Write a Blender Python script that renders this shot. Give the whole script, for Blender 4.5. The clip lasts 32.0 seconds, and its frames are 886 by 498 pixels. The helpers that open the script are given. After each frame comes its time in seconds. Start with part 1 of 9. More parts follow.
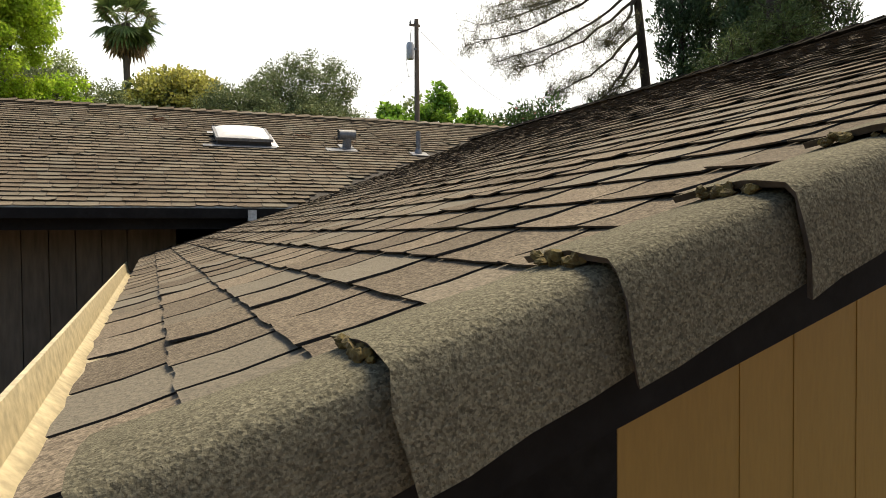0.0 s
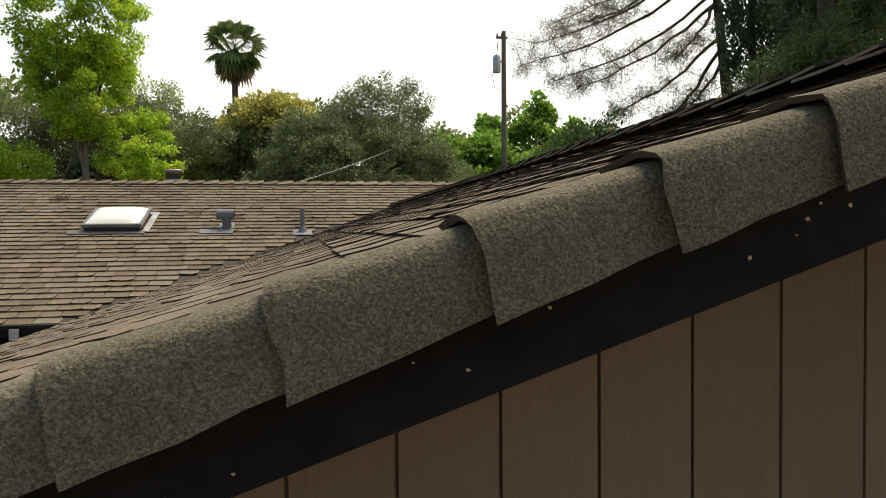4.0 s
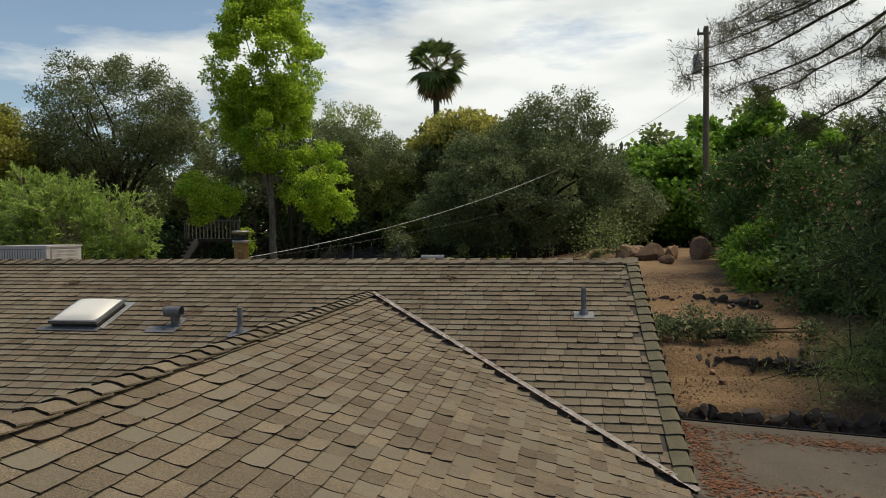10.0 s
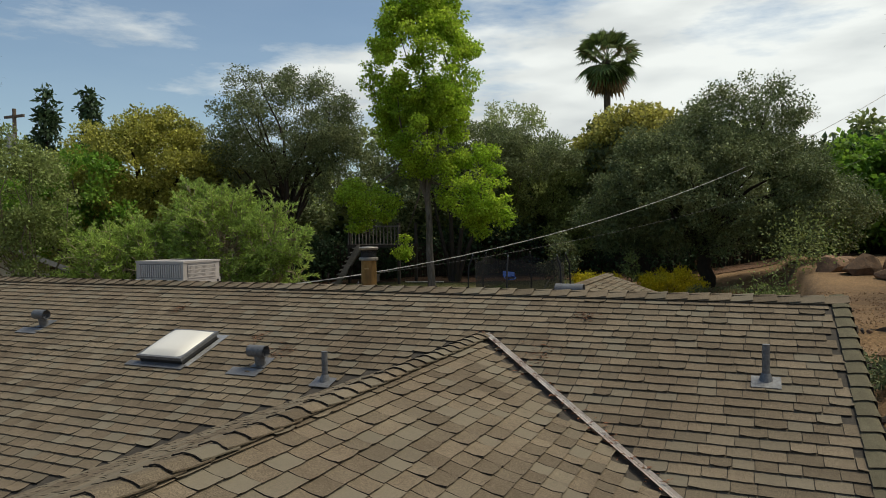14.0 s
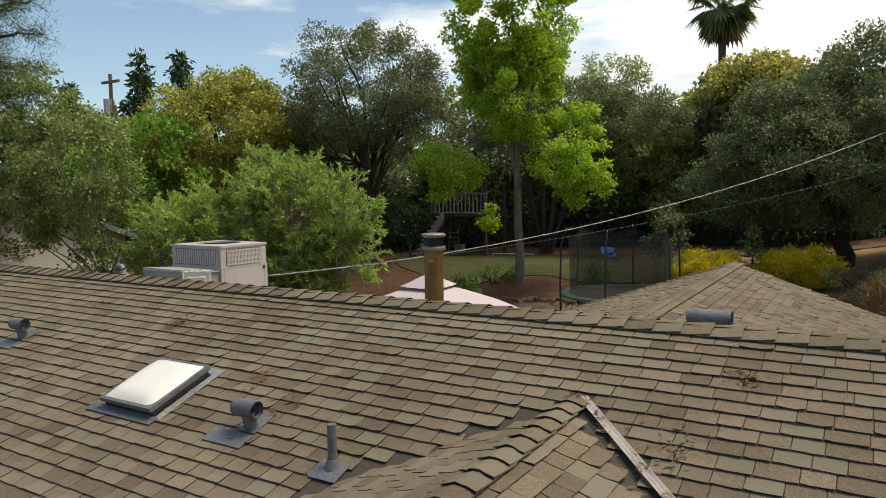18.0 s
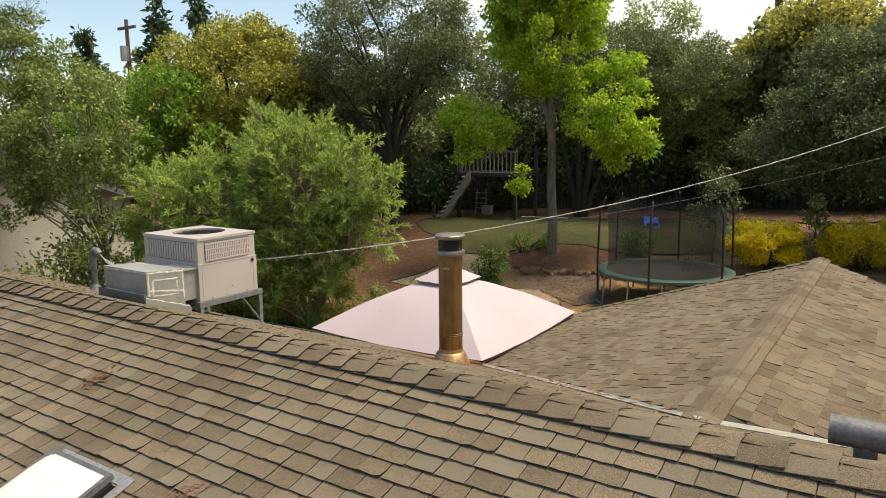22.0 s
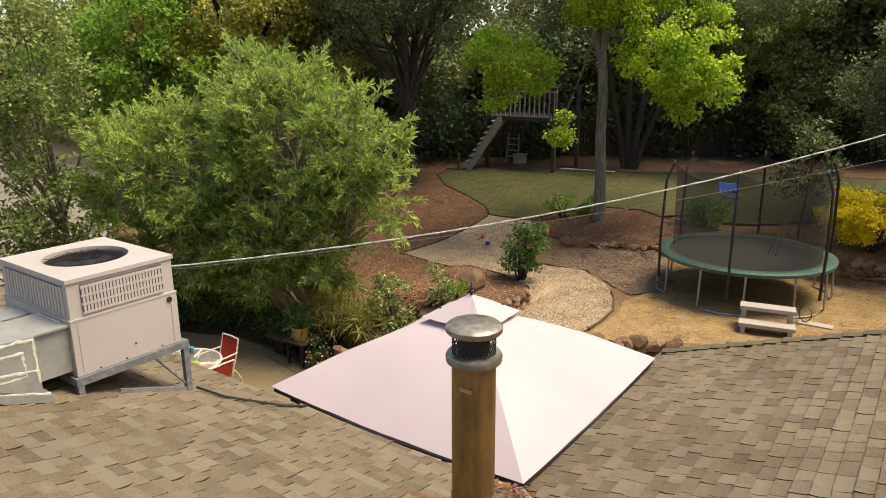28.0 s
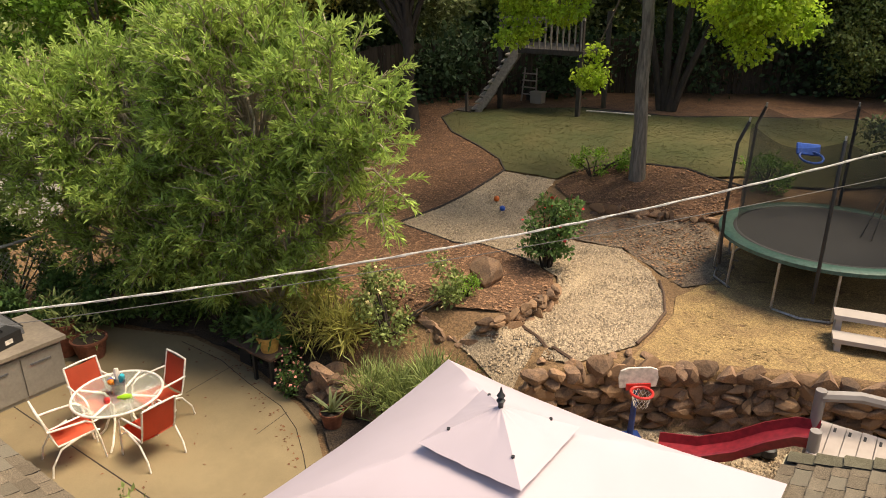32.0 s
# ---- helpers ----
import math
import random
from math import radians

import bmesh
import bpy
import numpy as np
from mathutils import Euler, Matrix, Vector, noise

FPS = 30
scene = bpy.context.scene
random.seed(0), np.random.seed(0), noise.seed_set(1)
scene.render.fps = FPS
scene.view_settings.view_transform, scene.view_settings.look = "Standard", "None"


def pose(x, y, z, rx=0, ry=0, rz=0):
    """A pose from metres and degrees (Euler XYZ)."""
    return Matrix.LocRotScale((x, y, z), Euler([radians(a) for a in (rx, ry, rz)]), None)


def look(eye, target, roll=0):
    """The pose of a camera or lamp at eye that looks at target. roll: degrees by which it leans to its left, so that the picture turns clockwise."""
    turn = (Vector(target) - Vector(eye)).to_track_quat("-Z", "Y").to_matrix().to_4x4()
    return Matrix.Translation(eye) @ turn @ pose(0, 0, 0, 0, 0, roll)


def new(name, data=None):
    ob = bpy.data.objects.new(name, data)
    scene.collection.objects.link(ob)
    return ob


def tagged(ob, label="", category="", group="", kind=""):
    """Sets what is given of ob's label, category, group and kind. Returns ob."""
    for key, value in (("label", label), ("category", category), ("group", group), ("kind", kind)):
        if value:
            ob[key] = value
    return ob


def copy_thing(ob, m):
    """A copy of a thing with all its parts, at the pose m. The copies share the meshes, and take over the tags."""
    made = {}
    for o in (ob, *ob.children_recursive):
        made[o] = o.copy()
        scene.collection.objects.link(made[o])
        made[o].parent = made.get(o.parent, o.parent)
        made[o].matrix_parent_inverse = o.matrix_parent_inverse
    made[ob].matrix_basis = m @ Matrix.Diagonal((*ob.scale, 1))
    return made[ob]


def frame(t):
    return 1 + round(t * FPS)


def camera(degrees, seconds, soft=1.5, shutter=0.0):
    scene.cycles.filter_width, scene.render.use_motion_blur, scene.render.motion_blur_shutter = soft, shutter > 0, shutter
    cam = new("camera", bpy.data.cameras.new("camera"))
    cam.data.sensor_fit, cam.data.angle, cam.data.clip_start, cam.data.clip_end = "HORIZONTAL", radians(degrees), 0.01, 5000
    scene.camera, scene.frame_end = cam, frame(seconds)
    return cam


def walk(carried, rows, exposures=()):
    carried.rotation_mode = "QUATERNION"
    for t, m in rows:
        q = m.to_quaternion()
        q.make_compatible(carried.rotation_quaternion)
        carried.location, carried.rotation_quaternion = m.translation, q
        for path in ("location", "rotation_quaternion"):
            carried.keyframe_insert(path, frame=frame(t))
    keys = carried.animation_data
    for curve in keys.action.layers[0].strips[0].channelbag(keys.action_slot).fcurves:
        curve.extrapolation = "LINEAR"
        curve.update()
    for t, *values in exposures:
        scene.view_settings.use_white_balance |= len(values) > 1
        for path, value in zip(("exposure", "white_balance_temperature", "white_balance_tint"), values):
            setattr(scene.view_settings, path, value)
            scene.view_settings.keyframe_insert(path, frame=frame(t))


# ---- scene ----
# ---------------------------------------------------------------- camera
cam = camera(64.6, 32.0, soft=0.95)
PATH = [
    (0, (-4.404, -0.438, 2.260), (-2.872, 3.256, 2.161), -0.43),
    (0.4, (-4.142, -0.502, 2.341), (-2.671, 3.216, 2.242), -0.52),
    (0.8, (-3.836, -0.514, 2.422), (-2.430, 3.229, 2.324), -0.56),
    (1.2, (-3.527, -0.554, 2.511), (-2.187, 3.214, 2.413), -0.65),
    (1.6, (-3.176, -0.593, 2.602), (-1.912, 3.200, 2.502), -0.78),
    (2, (-2.821, -0.619, 2.711), (-1.632, 3.199, 2.615), -0.90),
    (2.4, (-2.463, -0.657, 2.824), (-1.357, 3.186, 2.728), -0.83),
    (2.8, (-2.117, -0.663, 2.934), (-1.107, 3.206, 2.836), -0.81),
    (3.2, (-1.828, -0.678, 3.028), (-0.904, 3.213, 2.927), -0.79),
    (3.5, (-1.601, -0.657, 3.102), (-0.742, 3.248, 3.002), -0.61),
    (5.5, (-0.184, -0.566, 3.647), (0.288, 3.405, 3.536), -0.67),
    (6, (0.173, -0.524, 3.768), (0.542, 3.457, 3.656), -0.67),
    (6.5, (0.514, -0.462, 3.876), (0.781, 3.527, 3.766), -0.63),
    (7, (0.846, -0.414, 3.994), (1.018, 3.580, 3.882), -0.63),
    (8, (1.519, -0.254, 4.179), (1.464, 3.744, 4.067), -0.58),
    (9, (1.989, 0.015, 4.292), (1.618, 3.996, 4.179), -0.48),
    (10, (2.287, 0.441, 4.401), (1.628, 4.385, 4.282), -0.53),
    (11, (2.408, 0.898, 4.468), (1.464, 4.784, 4.350), -0.53),
    (12, (2.568, 1.263, 4.580), (1.350, 5.071, 4.459), -0.65),
    (13, (2.488, 1.795, 4.606), (1.055, 5.528, 4.494), -0.67),
    (14, (2.438, 2.230, 4.673), (0.827, 5.889, 4.561), -0.73),
    (16.5, (1.873, 3.676, 4.842), (-0.038, 7.182, 4.605), -0.66),
    (17, (1.740, 4.007, 4.882), (-0.227, 7.479, 4.608), -0.66),
    (18, (1.547, 4.576, 4.969), (-0.530, 7.978, 4.639), -0.70),
    (19, (1.299, 5.045, 5.132), (-0.839, 8.402, 4.727), -0.77),
    (20, (1.043, 5.487, 5.248), (-1.113, 8.822, 4.763), -0.52),
    (21, (0.785, 5.939, 5.377), (-1.387, 9.249, 4.805), -0.38),
    (23, (0.370, 6.829, 5.476), (-1.857, 10.081, 4.794), -0.66),
    (25, (-0.298, 7.866, 5.686), (-2.554, 11.061, 4.844), -0.23),
    (28, (-1.504, 9.579, 5.851), (-3.778, 12.702, 4.817), -0.32),
    (30, (-2.538, 11.005, 5.918), (-4.795, 14.077, 4.708), -0.29),
    (32, (-3.484, 12.245, 6.009), (-5.699, 15.242, 4.555), -0.39),
]
walk(cam, [(t, look(eye, target, roll)) for t, eye, target, roll in PATH],
     exposures=[(0.0, 0.32, 7000, 8), (5.0, 0.14, 6900, 6), (6.4, -0.13, 6800, 6), (7.2, -0.36, 6800, 5), (9.0, -0.50, 6700, 4), (14.0, -0.56, 6500, 3), (18.0, -0.10, 6600, 4), (21.0, 0.12, 6900, 6), (24.0, 0.44, 7200, 9), (28.0, 0.42, 7200, 10), (32.0, 0.46, 7200, 11)])

# ---------------------------------------------------------------- light
world = bpy.data.worlds.new("world")
scene.world = world
world.use_nodes = True


def build_sky():
    nt = world.node_tree
    nd, ln = nt.nodes, nt.links
    nd.clear()
    out = nd.new("ShaderNodeOutputWorld")
    sky = nd.new("ShaderNodeTexSky")
    sky.sky_type = "NISHITA"
    sky.sun_disc = False
    sky.sun_elevation = radians(65)
    sky.sun_rotation = radians(54)
    sky.air_density, sky.dust_density = 1.0, 0.5
    blue = nd.new("ShaderNodeBackground")
    blue.inputs["Strength"].default_value = 0.15
    ln.new(sky.outputs[0], blue.inputs["Color"])
    cloud = nd.new("ShaderNodeBackground")
    tc = nd.new("ShaderNodeTexCoord")
    mp = nd.new("ShaderNodeMapping")
    mp.inputs["Scale"].default_value = (1.6, 1.6, 6.5)
    ln.new(tc.outputs["Generated"], mp.inputs["Vector"])
    n1 = nd.new("ShaderNodeTexNoise")
    n1.inputs["Scale"].default_value, n1.inputs["Detail"].default_value = 1.7, 8
    n1.inputs["Roughness"].default_value = 0.6
    ln.new(mp.outputs[0], n1.inputs["Vector"])
    # cloud cover thins out towards the west
    grad = nd.new("ShaderNodeVectorMath")
    grad.operation = "DOT_PRODUCT"
    grad.inputs[1].default_value = (0.62, 0.35, -0.45)
    ln.new(tc.outputs["Generated"], grad.inputs[0])
    add = nd.new("ShaderNodeMath")
    add.operation = "MULTIPLY_ADD"
    add.inputs[1].default_value = 0.62
    ln.new(grad.outputs["Value"], add.inputs[0])
    ln.new(n1.outputs["Fac"], add.inputs[2])
    ramp = nd.new("ShaderNodeValToRGB")
    ramp.color_ramp.elements[0].position, ramp.color_ramp.elements[1].position = 0.37, 0.55
    ramp.color_ramp.elements[0].color = (0.07, 0.07, 0.07, 1)
    ln.new(add.outputs[0], ramp.inputs["Fac"])
    # thin cloud is brighter towards the sun
    near_sun = nd.new("ShaderNodeVectorMath")
    near_sun.operation = "DOT_PRODUCT"
    near_sun.inputs[1].default_value = (0.10, 0.76, 0.64)
    ln.new(tc.outputs["Generated"], near_sun.inputs[0])
    glow = nd.new("ShaderNodeMapRange")
    glow.inputs[1].default_value, glow.inputs[2].default_value = -0.9, 0.95
    glow.inputs[3].default_value, glow.inputs[4].default_value = 0.46, 1.40
    ln.new(near_sun.outputs["Value"], glow.inputs[0])
    ln.new(glow.outputs[0], cloud.inputs["Strength"])
    n2 = nd.new("ShaderNodeTexNoise")
    n2.inputs["Scale"].default_value, n2.inputs["Detail"].default_value = 3.0, 6
    ln.new(mp.outputs[0], n2.inputs["Vector"])
    shade = nd.new("ShaderNodeValToRGB")
    e = shade.color_ramp.elements
    e[0].position, e[0].color = 0.36, (0.72, 0.735, 0.76, 1)
    e[1].position, e[1].color = 0.62, (1.0, 1.0, 1.0, 1)
    ln.new(n2.outputs["Fac"], shade.inputs["Fac"])
    ln.new(shade.outputs["Color"], cloud.inputs["Color"])
    mix = nd.new("ShaderNodeMixShader")
    ln.new(ramp.outputs["Color"], mix.inputs["Fac"])
    ln.new(blue.outputs[0], mix.inputs[1])
    ln.new(cloud.outputs[0], mix.inputs[2])
    ln.new(mix.outputs[0], out.inputs["Surface"])


build_sky()
sun_data = bpy.data.lights.new("sun", "SUN")
sun_data.energy, sun_data.angle, sun_data.color = 4.8, radians(30), (1.0, 0.87, 0.68)
sun = new("sun", sun_data)
sun.matrix_world = look((0, 0, 60), Vector((0, 0, 60)) - Vector((0.38, 0.27, 1.0)))


# ---------------------------------------------------------------- materials
def srgb(r, g, b):
    return tuple(((c / 255) / 12.92 if c <= 10 else (((c / 255) + 0.055) / 1.055) ** 2.4) for c in (r, g, b)) + (1,)


def mixed(nd, ln, kind, fac, a, b):
    m = nd.new("ShaderNodeMix")
    m.data_type, m.blend_type = "RGBA", kind
    for sock, val in ((m.inputs[0], fac), (m.inputs[6], a), (m.inputs[7], b)):
        if isinstance(val, (int, float)):
            sock.default_value = val
        elif isinstance(val, tuple):
            sock.default_value = val
        else:
            ln.new(val, sock)
    return m.outputs[2]


def material(name, color, second=None, rough=0.8, metal=0.0, grain=60.0, stain=1.2, amount=0.5, bump=0.0, vary=0.0,
             speckle=0.0, third=None, gloss=0.5, stretch=(1, 1, 1), through_light=0.0, grit=0.28):
    """A surface with grain and stains at two scales, an own tone for every piece, and fine relief."""
    m = bpy.data.materials.new(name)
    m.use_nodes = True
    nt = m.node_tree
    nd, ln = nt.nodes, nt.links
    bsdf = nd["Principled BSDF"]
    geo = nd.new("ShaderNodeNewGeometry")
    mp = nd.new("ShaderNodeMapping")
    mp.inputs["Scale"].default_value = stretch
    ln.new(geo.outputs["Position"], mp.inputs["Vector"])
    fine = nd.new("ShaderNodeTexNoise")
    fine.inputs["Scale"].default_value, fine.inputs["Detail"].default_value = grain, 5
    ln.new(mp.outputs[0], fine.inputs["Vector"])
    wide = nd.new("ShaderNodeTexNoise")
    wide.inputs["Scale"].default_value, wide.inputs["Detail"].default_value = stain, 6
    wide.inputs["Roughness"].default_value = 0.65
    ln.new(mp.outputs[0], wide.inputs["Vector"])
    second = second or tuple(c * 0.6 for c in color[:3]) + (1,)
    spread = nd.new("ShaderNodeMapRange")
    spread.inputs[1].default_value, spread.inputs[2].default_value = 0.38, 0.66
    ln.new(wide.outputs["Fac"], spread.inputs[0])
    fac = nd.new("ShaderNodeMath")
    fac.operation = "MULTIPLY"
    fac.inputs[1].default_value = amount
    ln.new(spread.outputs[0], fac.inputs[0])
    col = mixed(nd, ln, "MIX", fac.outputs[0], color, second)
    gr = nd.new("ShaderNodeMapRange")
    gr.inputs[1].default_value, gr.inputs[2].default_value = 0.3, 0.7
    gr.inputs[3].default_value, gr.inputs[4].default_value = 1 - grit, 1 + grit
    ln.new(fine.outputs["Fac"], gr.inputs[0])
    cg = nd.new("ShaderNodeCombineColor")
    for i in range(3):
        ln.new(gr.outputs[0], cg.inputs[i])
    col = mixed(nd, ln, "MULTIPLY", 1.0, col, cg.outputs[0])
    if speckle:
        sp = nd.new("ShaderNodeTexVoronoi")
        sp.inputs["Scale"].default_value = grain * 2.2
        ln.new(mp.outputs[0], sp.inputs["Vector"])
        sc = nd.new("ShaderNodeSeparateColor")
        ln.new(sp.outputs["Color"], sc.inputs[0])
        sr = nd.new("ShaderNodeMapRange")
        sr.inputs[1].default_value, sr.inputs[2].default_value = 0.0, 1.0
        sr.inputs[3].default_value, sr.inputs[4].default_value = 1 - speckle, 1 + speckle
        ln.new(sc.outputs[0], sr.inputs[0])
        cs = nd.new("ShaderNodeCombineColor")
        for i in range(3):
            ln.new(sr.outputs[0], cs.inputs[i])
        col = mixed(nd, ln, "MULTIPLY", 1.0, col, cs.outputs[0])
    if vary:
        info = nd.new("ShaderNodeObjectInfo")
        both = nd.new("ShaderNodeMath")
        ln.new(info.outputs["Random"], both.inputs[0])
        ln.new(geo.outputs["Random Per Island"], both.inputs[1])
        fr = nd.new("ShaderNodeMath")
        fr.operation = "FRACT"
        ln.new(both.outputs[0], fr.inputs[0])
        vr = nd.new("ShaderNodeMapRange")
        vr.inputs[3].default_value, vr.inputs[4].default_value = 1 - vary, 1 + vary
        ln.new(fr.outputs[0], vr.inputs[0])
        cv = nd.new("ShaderNodeCombineColor")
        for i in range(3):
            ln.new(vr.outputs[0], cv.inputs[i])
        col = mixed(nd, ln, "MULTIPLY", 1.0, col, cv.outputs[0])
        if third:
            f2 = nd.new("ShaderNodeMath")
            f2.operation, f2.inputs[1].default_value = "MULTIPLY", 7.31
            ln.new(both.outputs[0], f2.inputs[0])
            f3 = nd.new("ShaderNodeMath")
            f3.operation = "FRACT"
            ln.new(f2.outputs[0], f3.inputs[0])
            f4 = nd.new("ShaderNodeMapRange")
            f4.inputs[1].default_value, f4.inputs[2].default_value = 0.55, 1.0
            f4.inputs[4].default_value = 0.75
            ln.new(f3.outputs[0], f4.inputs[0])
            col = mixed(nd, ln, "MIX", f4.outputs[0], col, third)
    ln.new(col, bsdf.inputs["Base Color"])
    bsdf.inputs["Roughness"].default_value, bsdf.inputs["Metallic"].default_value = rough, metal
    bsdf.inputs["Specular IOR Level"].default_value = gloss
    if bump:
        bp = nd.new("ShaderNodeBump")
        bp.inputs["Strength"].default_value, bp.inputs["Distance"].default_value = 1.0, bump
        ln.new(fine.outputs["Fac"], bp.inputs["Height"])
        ln.new(bp.outputs[0], bsdf.inputs["Normal"])
    if through_light:
        tr = nd.new("ShaderNodeBsdfTranslucent")
        ln.new(col, tr.inputs["Color"])
        ms = nd.new("ShaderNodeMixShader")
        ms.inputs[0].default_value = through_light
        ln.new(bsdf.outputs[0], ms.inputs[1])
        ln.new(tr.outputs[0], ms.inputs[2])
        ln.new(ms.outputs[0], nd["Material Output"].inputs["Surface"])
    return m


def leaf(name, color, second, through_light=0.4, rough=0.62, vary=0.45):
    return material(name, color, second, rough=rough, grain=9, stain=0.7, amount=0.8, vary=vary, through_light=through_light, gloss=0.3)


def plain(name, color, second, rough, stain):
    """A smooth moulded or woven surface with only faint soiling."""
    m = bpy.data.materials.new(name)
    m.use_nodes = True
    nd, ln = m.node_tree.nodes, m.node_tree.links
    geo = nd.new("ShaderNodeNewGeometry")
    wide = nd.new("ShaderNodeTexNoise")
    wide.inputs["Scale"].default_value, wide.inputs["Detail"].default_value = stain, 4
    ln.new(geo.outputs["Position"], wide.inputs["Vector"])
    fac = nd.new("ShaderNodeMapRange")
    fac.inputs[1].default_value, fac.inputs[2].default_value = 0.35, 0.7
    ln.new(wide.outputs["Fac"], fac.inputs[0])
    ln.new(mixed(nd, ln, "MIX", fac.outputs[0], color, second), nd["Principled BSDF"].inputs["Base Color"])
    nd["Principled BSDF"].inputs["Roughness"].default_value = rough
    return m


SHINGLE = material("asphalt_shingle", (0.165, 0.134, 0.097, 1), (0.108, 0.083, 0.060, 1), rough=0.95, grain=130, stain=0.9, amount=0.75,
                   bump=0.004, vary=0.22, speckle=0.36, third=(0.178, 0.160, 0.124, 1), gloss=0.12)
CAP = material("cap_shingle", (0.132, 0.120, 0.083, 1), (0.078, 0.069, 0.048, 1), rough=0.95, grain=230, stain=7, amount=0.45,
               bump=0.003, vary=0.10, speckle=0.42, gloss=0.1)
CUT = material("shingle_cut_edge", (0.075, 0.06, 0.045, 1), rough=0.95, grain=90, bump=0.002)
# near-black gap faces: shade between tabs and under caps put into the colour
SLOT = material("shaded_shingle_gap", (0.022, 0.018, 0.015, 1), rough=0.95, grain=90, bump=0.002)
FELT = material("shingle_underlay", (0.05, 0.042, 0.034, 1), rough=0.95, grain=60, bump=0.003)
FASCIA = material("black_painted_wood", (0.007, 0.007, 0.008, 1), (0.014, 0.014, 0.015, 1), rough=0.8, grain=30, stain=9, amount=0.7, bump=0.002, gloss=0.15)
SIDING = material("tan_siding", (0.165, 0.137, 0.090, 1), (0.142, 0.116, 0.075, 1), rough=0.75, grain=140, stain=1.6, amount=0.6, bump=0.001,
                  vary=0.06, stretch=(1, 1, 0.12), grit=0.07)
AMBER = material("amber_painted_wood", (0.285, 0.18, 0.046, 1), (0.25, 0.152, 0.038, 1), rough=0.6, grain=110, stain=2, bump=0.001, stretch=(1, 1, 0.15), grit=0.06)
CREAM = material("cream_paint", (0.48, 0.405, 0.255, 1), (0.36, 0.30, 0.185, 1), rough=0.6, grain=40, stain=3, bump=0.001)
BROWNWALL = material("dark_brown_siding", (0.10, 0.085, 0.065, 1), rough=0.8, grain=30, stain=1.0, stretch=(1, 1, 0.15))
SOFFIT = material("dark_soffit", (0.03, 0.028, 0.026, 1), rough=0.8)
ZINC = material("galvanised_metal", (0.42, 0.43, 0.45, 1), (0.30, 0.29, 0.28, 1), rough=0.5, metal=0.6, grain=40, stain=5, amount=0.7, bump=0.001)
LEADGREY = material("grey_vent_metal", (0.16, 0.165, 0.18, 1), (0.10, 0.10, 0.105, 1), rough=0.55, metal=0.35, grain=50, stain=6, amount=0.7, bump=0.001)
RUSTVALLEY = material("rusty_flashing", (0.60, 0.575, 0.56, 1), (0.34, 0.21, 0.15, 1), rough=0.55, grain=40, stain=5, amount=0.55, grit=0.12, bump=0.001)
DOME = plain("white_acrylic", (0.72, 0.70, 0.66, 1), (0.62, 0.59, 0.54, 1), 0.3, 1.2)
PALEVALLEY = material("pale_flashing", (0.56, 0.55, 0.53, 1), (0.40, 0.36, 0.31, 1), rough=0.6, grain=40, stain=3, amount=0.6, grit=0.1)
DARKMETAL = material("dark_metal", (0.03, 0.03, 0.032, 1), rough=0.5, metal=0.3)
GRAVELROOF = material("rolled_roofing", (0.095, 0.078, 0.06, 1), (0.062, 0.049, 0.038, 1), rough=0.95, grain=70, stain=0.9, amount=0.8, bump=0.003, speckle=0.25)
NEEDLE = material("fallen_pine_needles", (0.15, 0.06, 0.028, 1), (0.21, 0.10, 0.05, 1), rough=0.9, vary=0.4)


# ---------------------------------------------------------------- building helpers
def mesh(name, verts, faces, mat, parent=None, label="", smooth=False, kind="", category="", group=""):
    me = bpy.data.meshes.new(name)
    me.from_pydata([tuple(v) for v in verts], [], [tuple(f) for f in faces])
    me.materials.append(mat)
    if smooth:
        me.polygons.foreach_set("use_smooth", [True] * len(me.polygons))
    me.update()
    ob = new(name, me)
    ob.parent = parent
    return tagged(ob, label, category, group, kind)


def part(name, bm, mat, parent=None, label="", smooth=False, bevel=0.0, kind="", category="", group=""):
    if bevel:
        sharp = [e for e in bm.edges if len(e.link_faces) == 2 and e.calc_face_angle(0) > 0.6]
        bmesh.ops.bevel(bm, geom=sharp, offset=bevel, segments=2, affect="EDGES", profile=0.5)
    bmesh.ops.recalc_face_normals(bm, faces=bm.faces)
    me = bpy.data.meshes.new(name)
    bm.to_mesh(me)
    bm.free()
    me.materials.append(mat)
    if smooth:
        me.polygons.foreach_set("use_smooth", [True] * len(me.polygons))
        try:
            me.set_sharp_from_angle(angle=0.7)
        except AttributeError:
            pass
    ob = new(name, me)
    ob.parent = parent
    return tagged(ob, label, category, group, kind)


def thing(name, label, category, group="", at=(0, 0, 0), turn=0.0):
    ob = new(name)
    ob.empty_display_size = 0.1
    ob.matrix_world = pose(*at, 0, 0, turn)
    return tagged(ob, label, category, group)


def add_box(bm, lo, hi, m=None):
    v = [bm.verts.new((x, y, z)) for x in (lo[0], hi[0]) for y in (lo[1], hi[1]) for z in (lo[2], hi[2])]
    for f in ((0, 1, 3, 2), (4, 6, 7, 5), (0, 4, 5, 1), (2, 3, 7, 6), (0, 2, 6, 4), (1, 5, 7, 3)):
        bm.faces.new([v[i] for i in f])
    if m:
        bmesh.ops.transform(bm, matrix=m, verts=v)
    return v


def box(lo, hi, m=None):
    bm = bmesh.new()
    add_box(bm, lo, hi, m)
    return bm


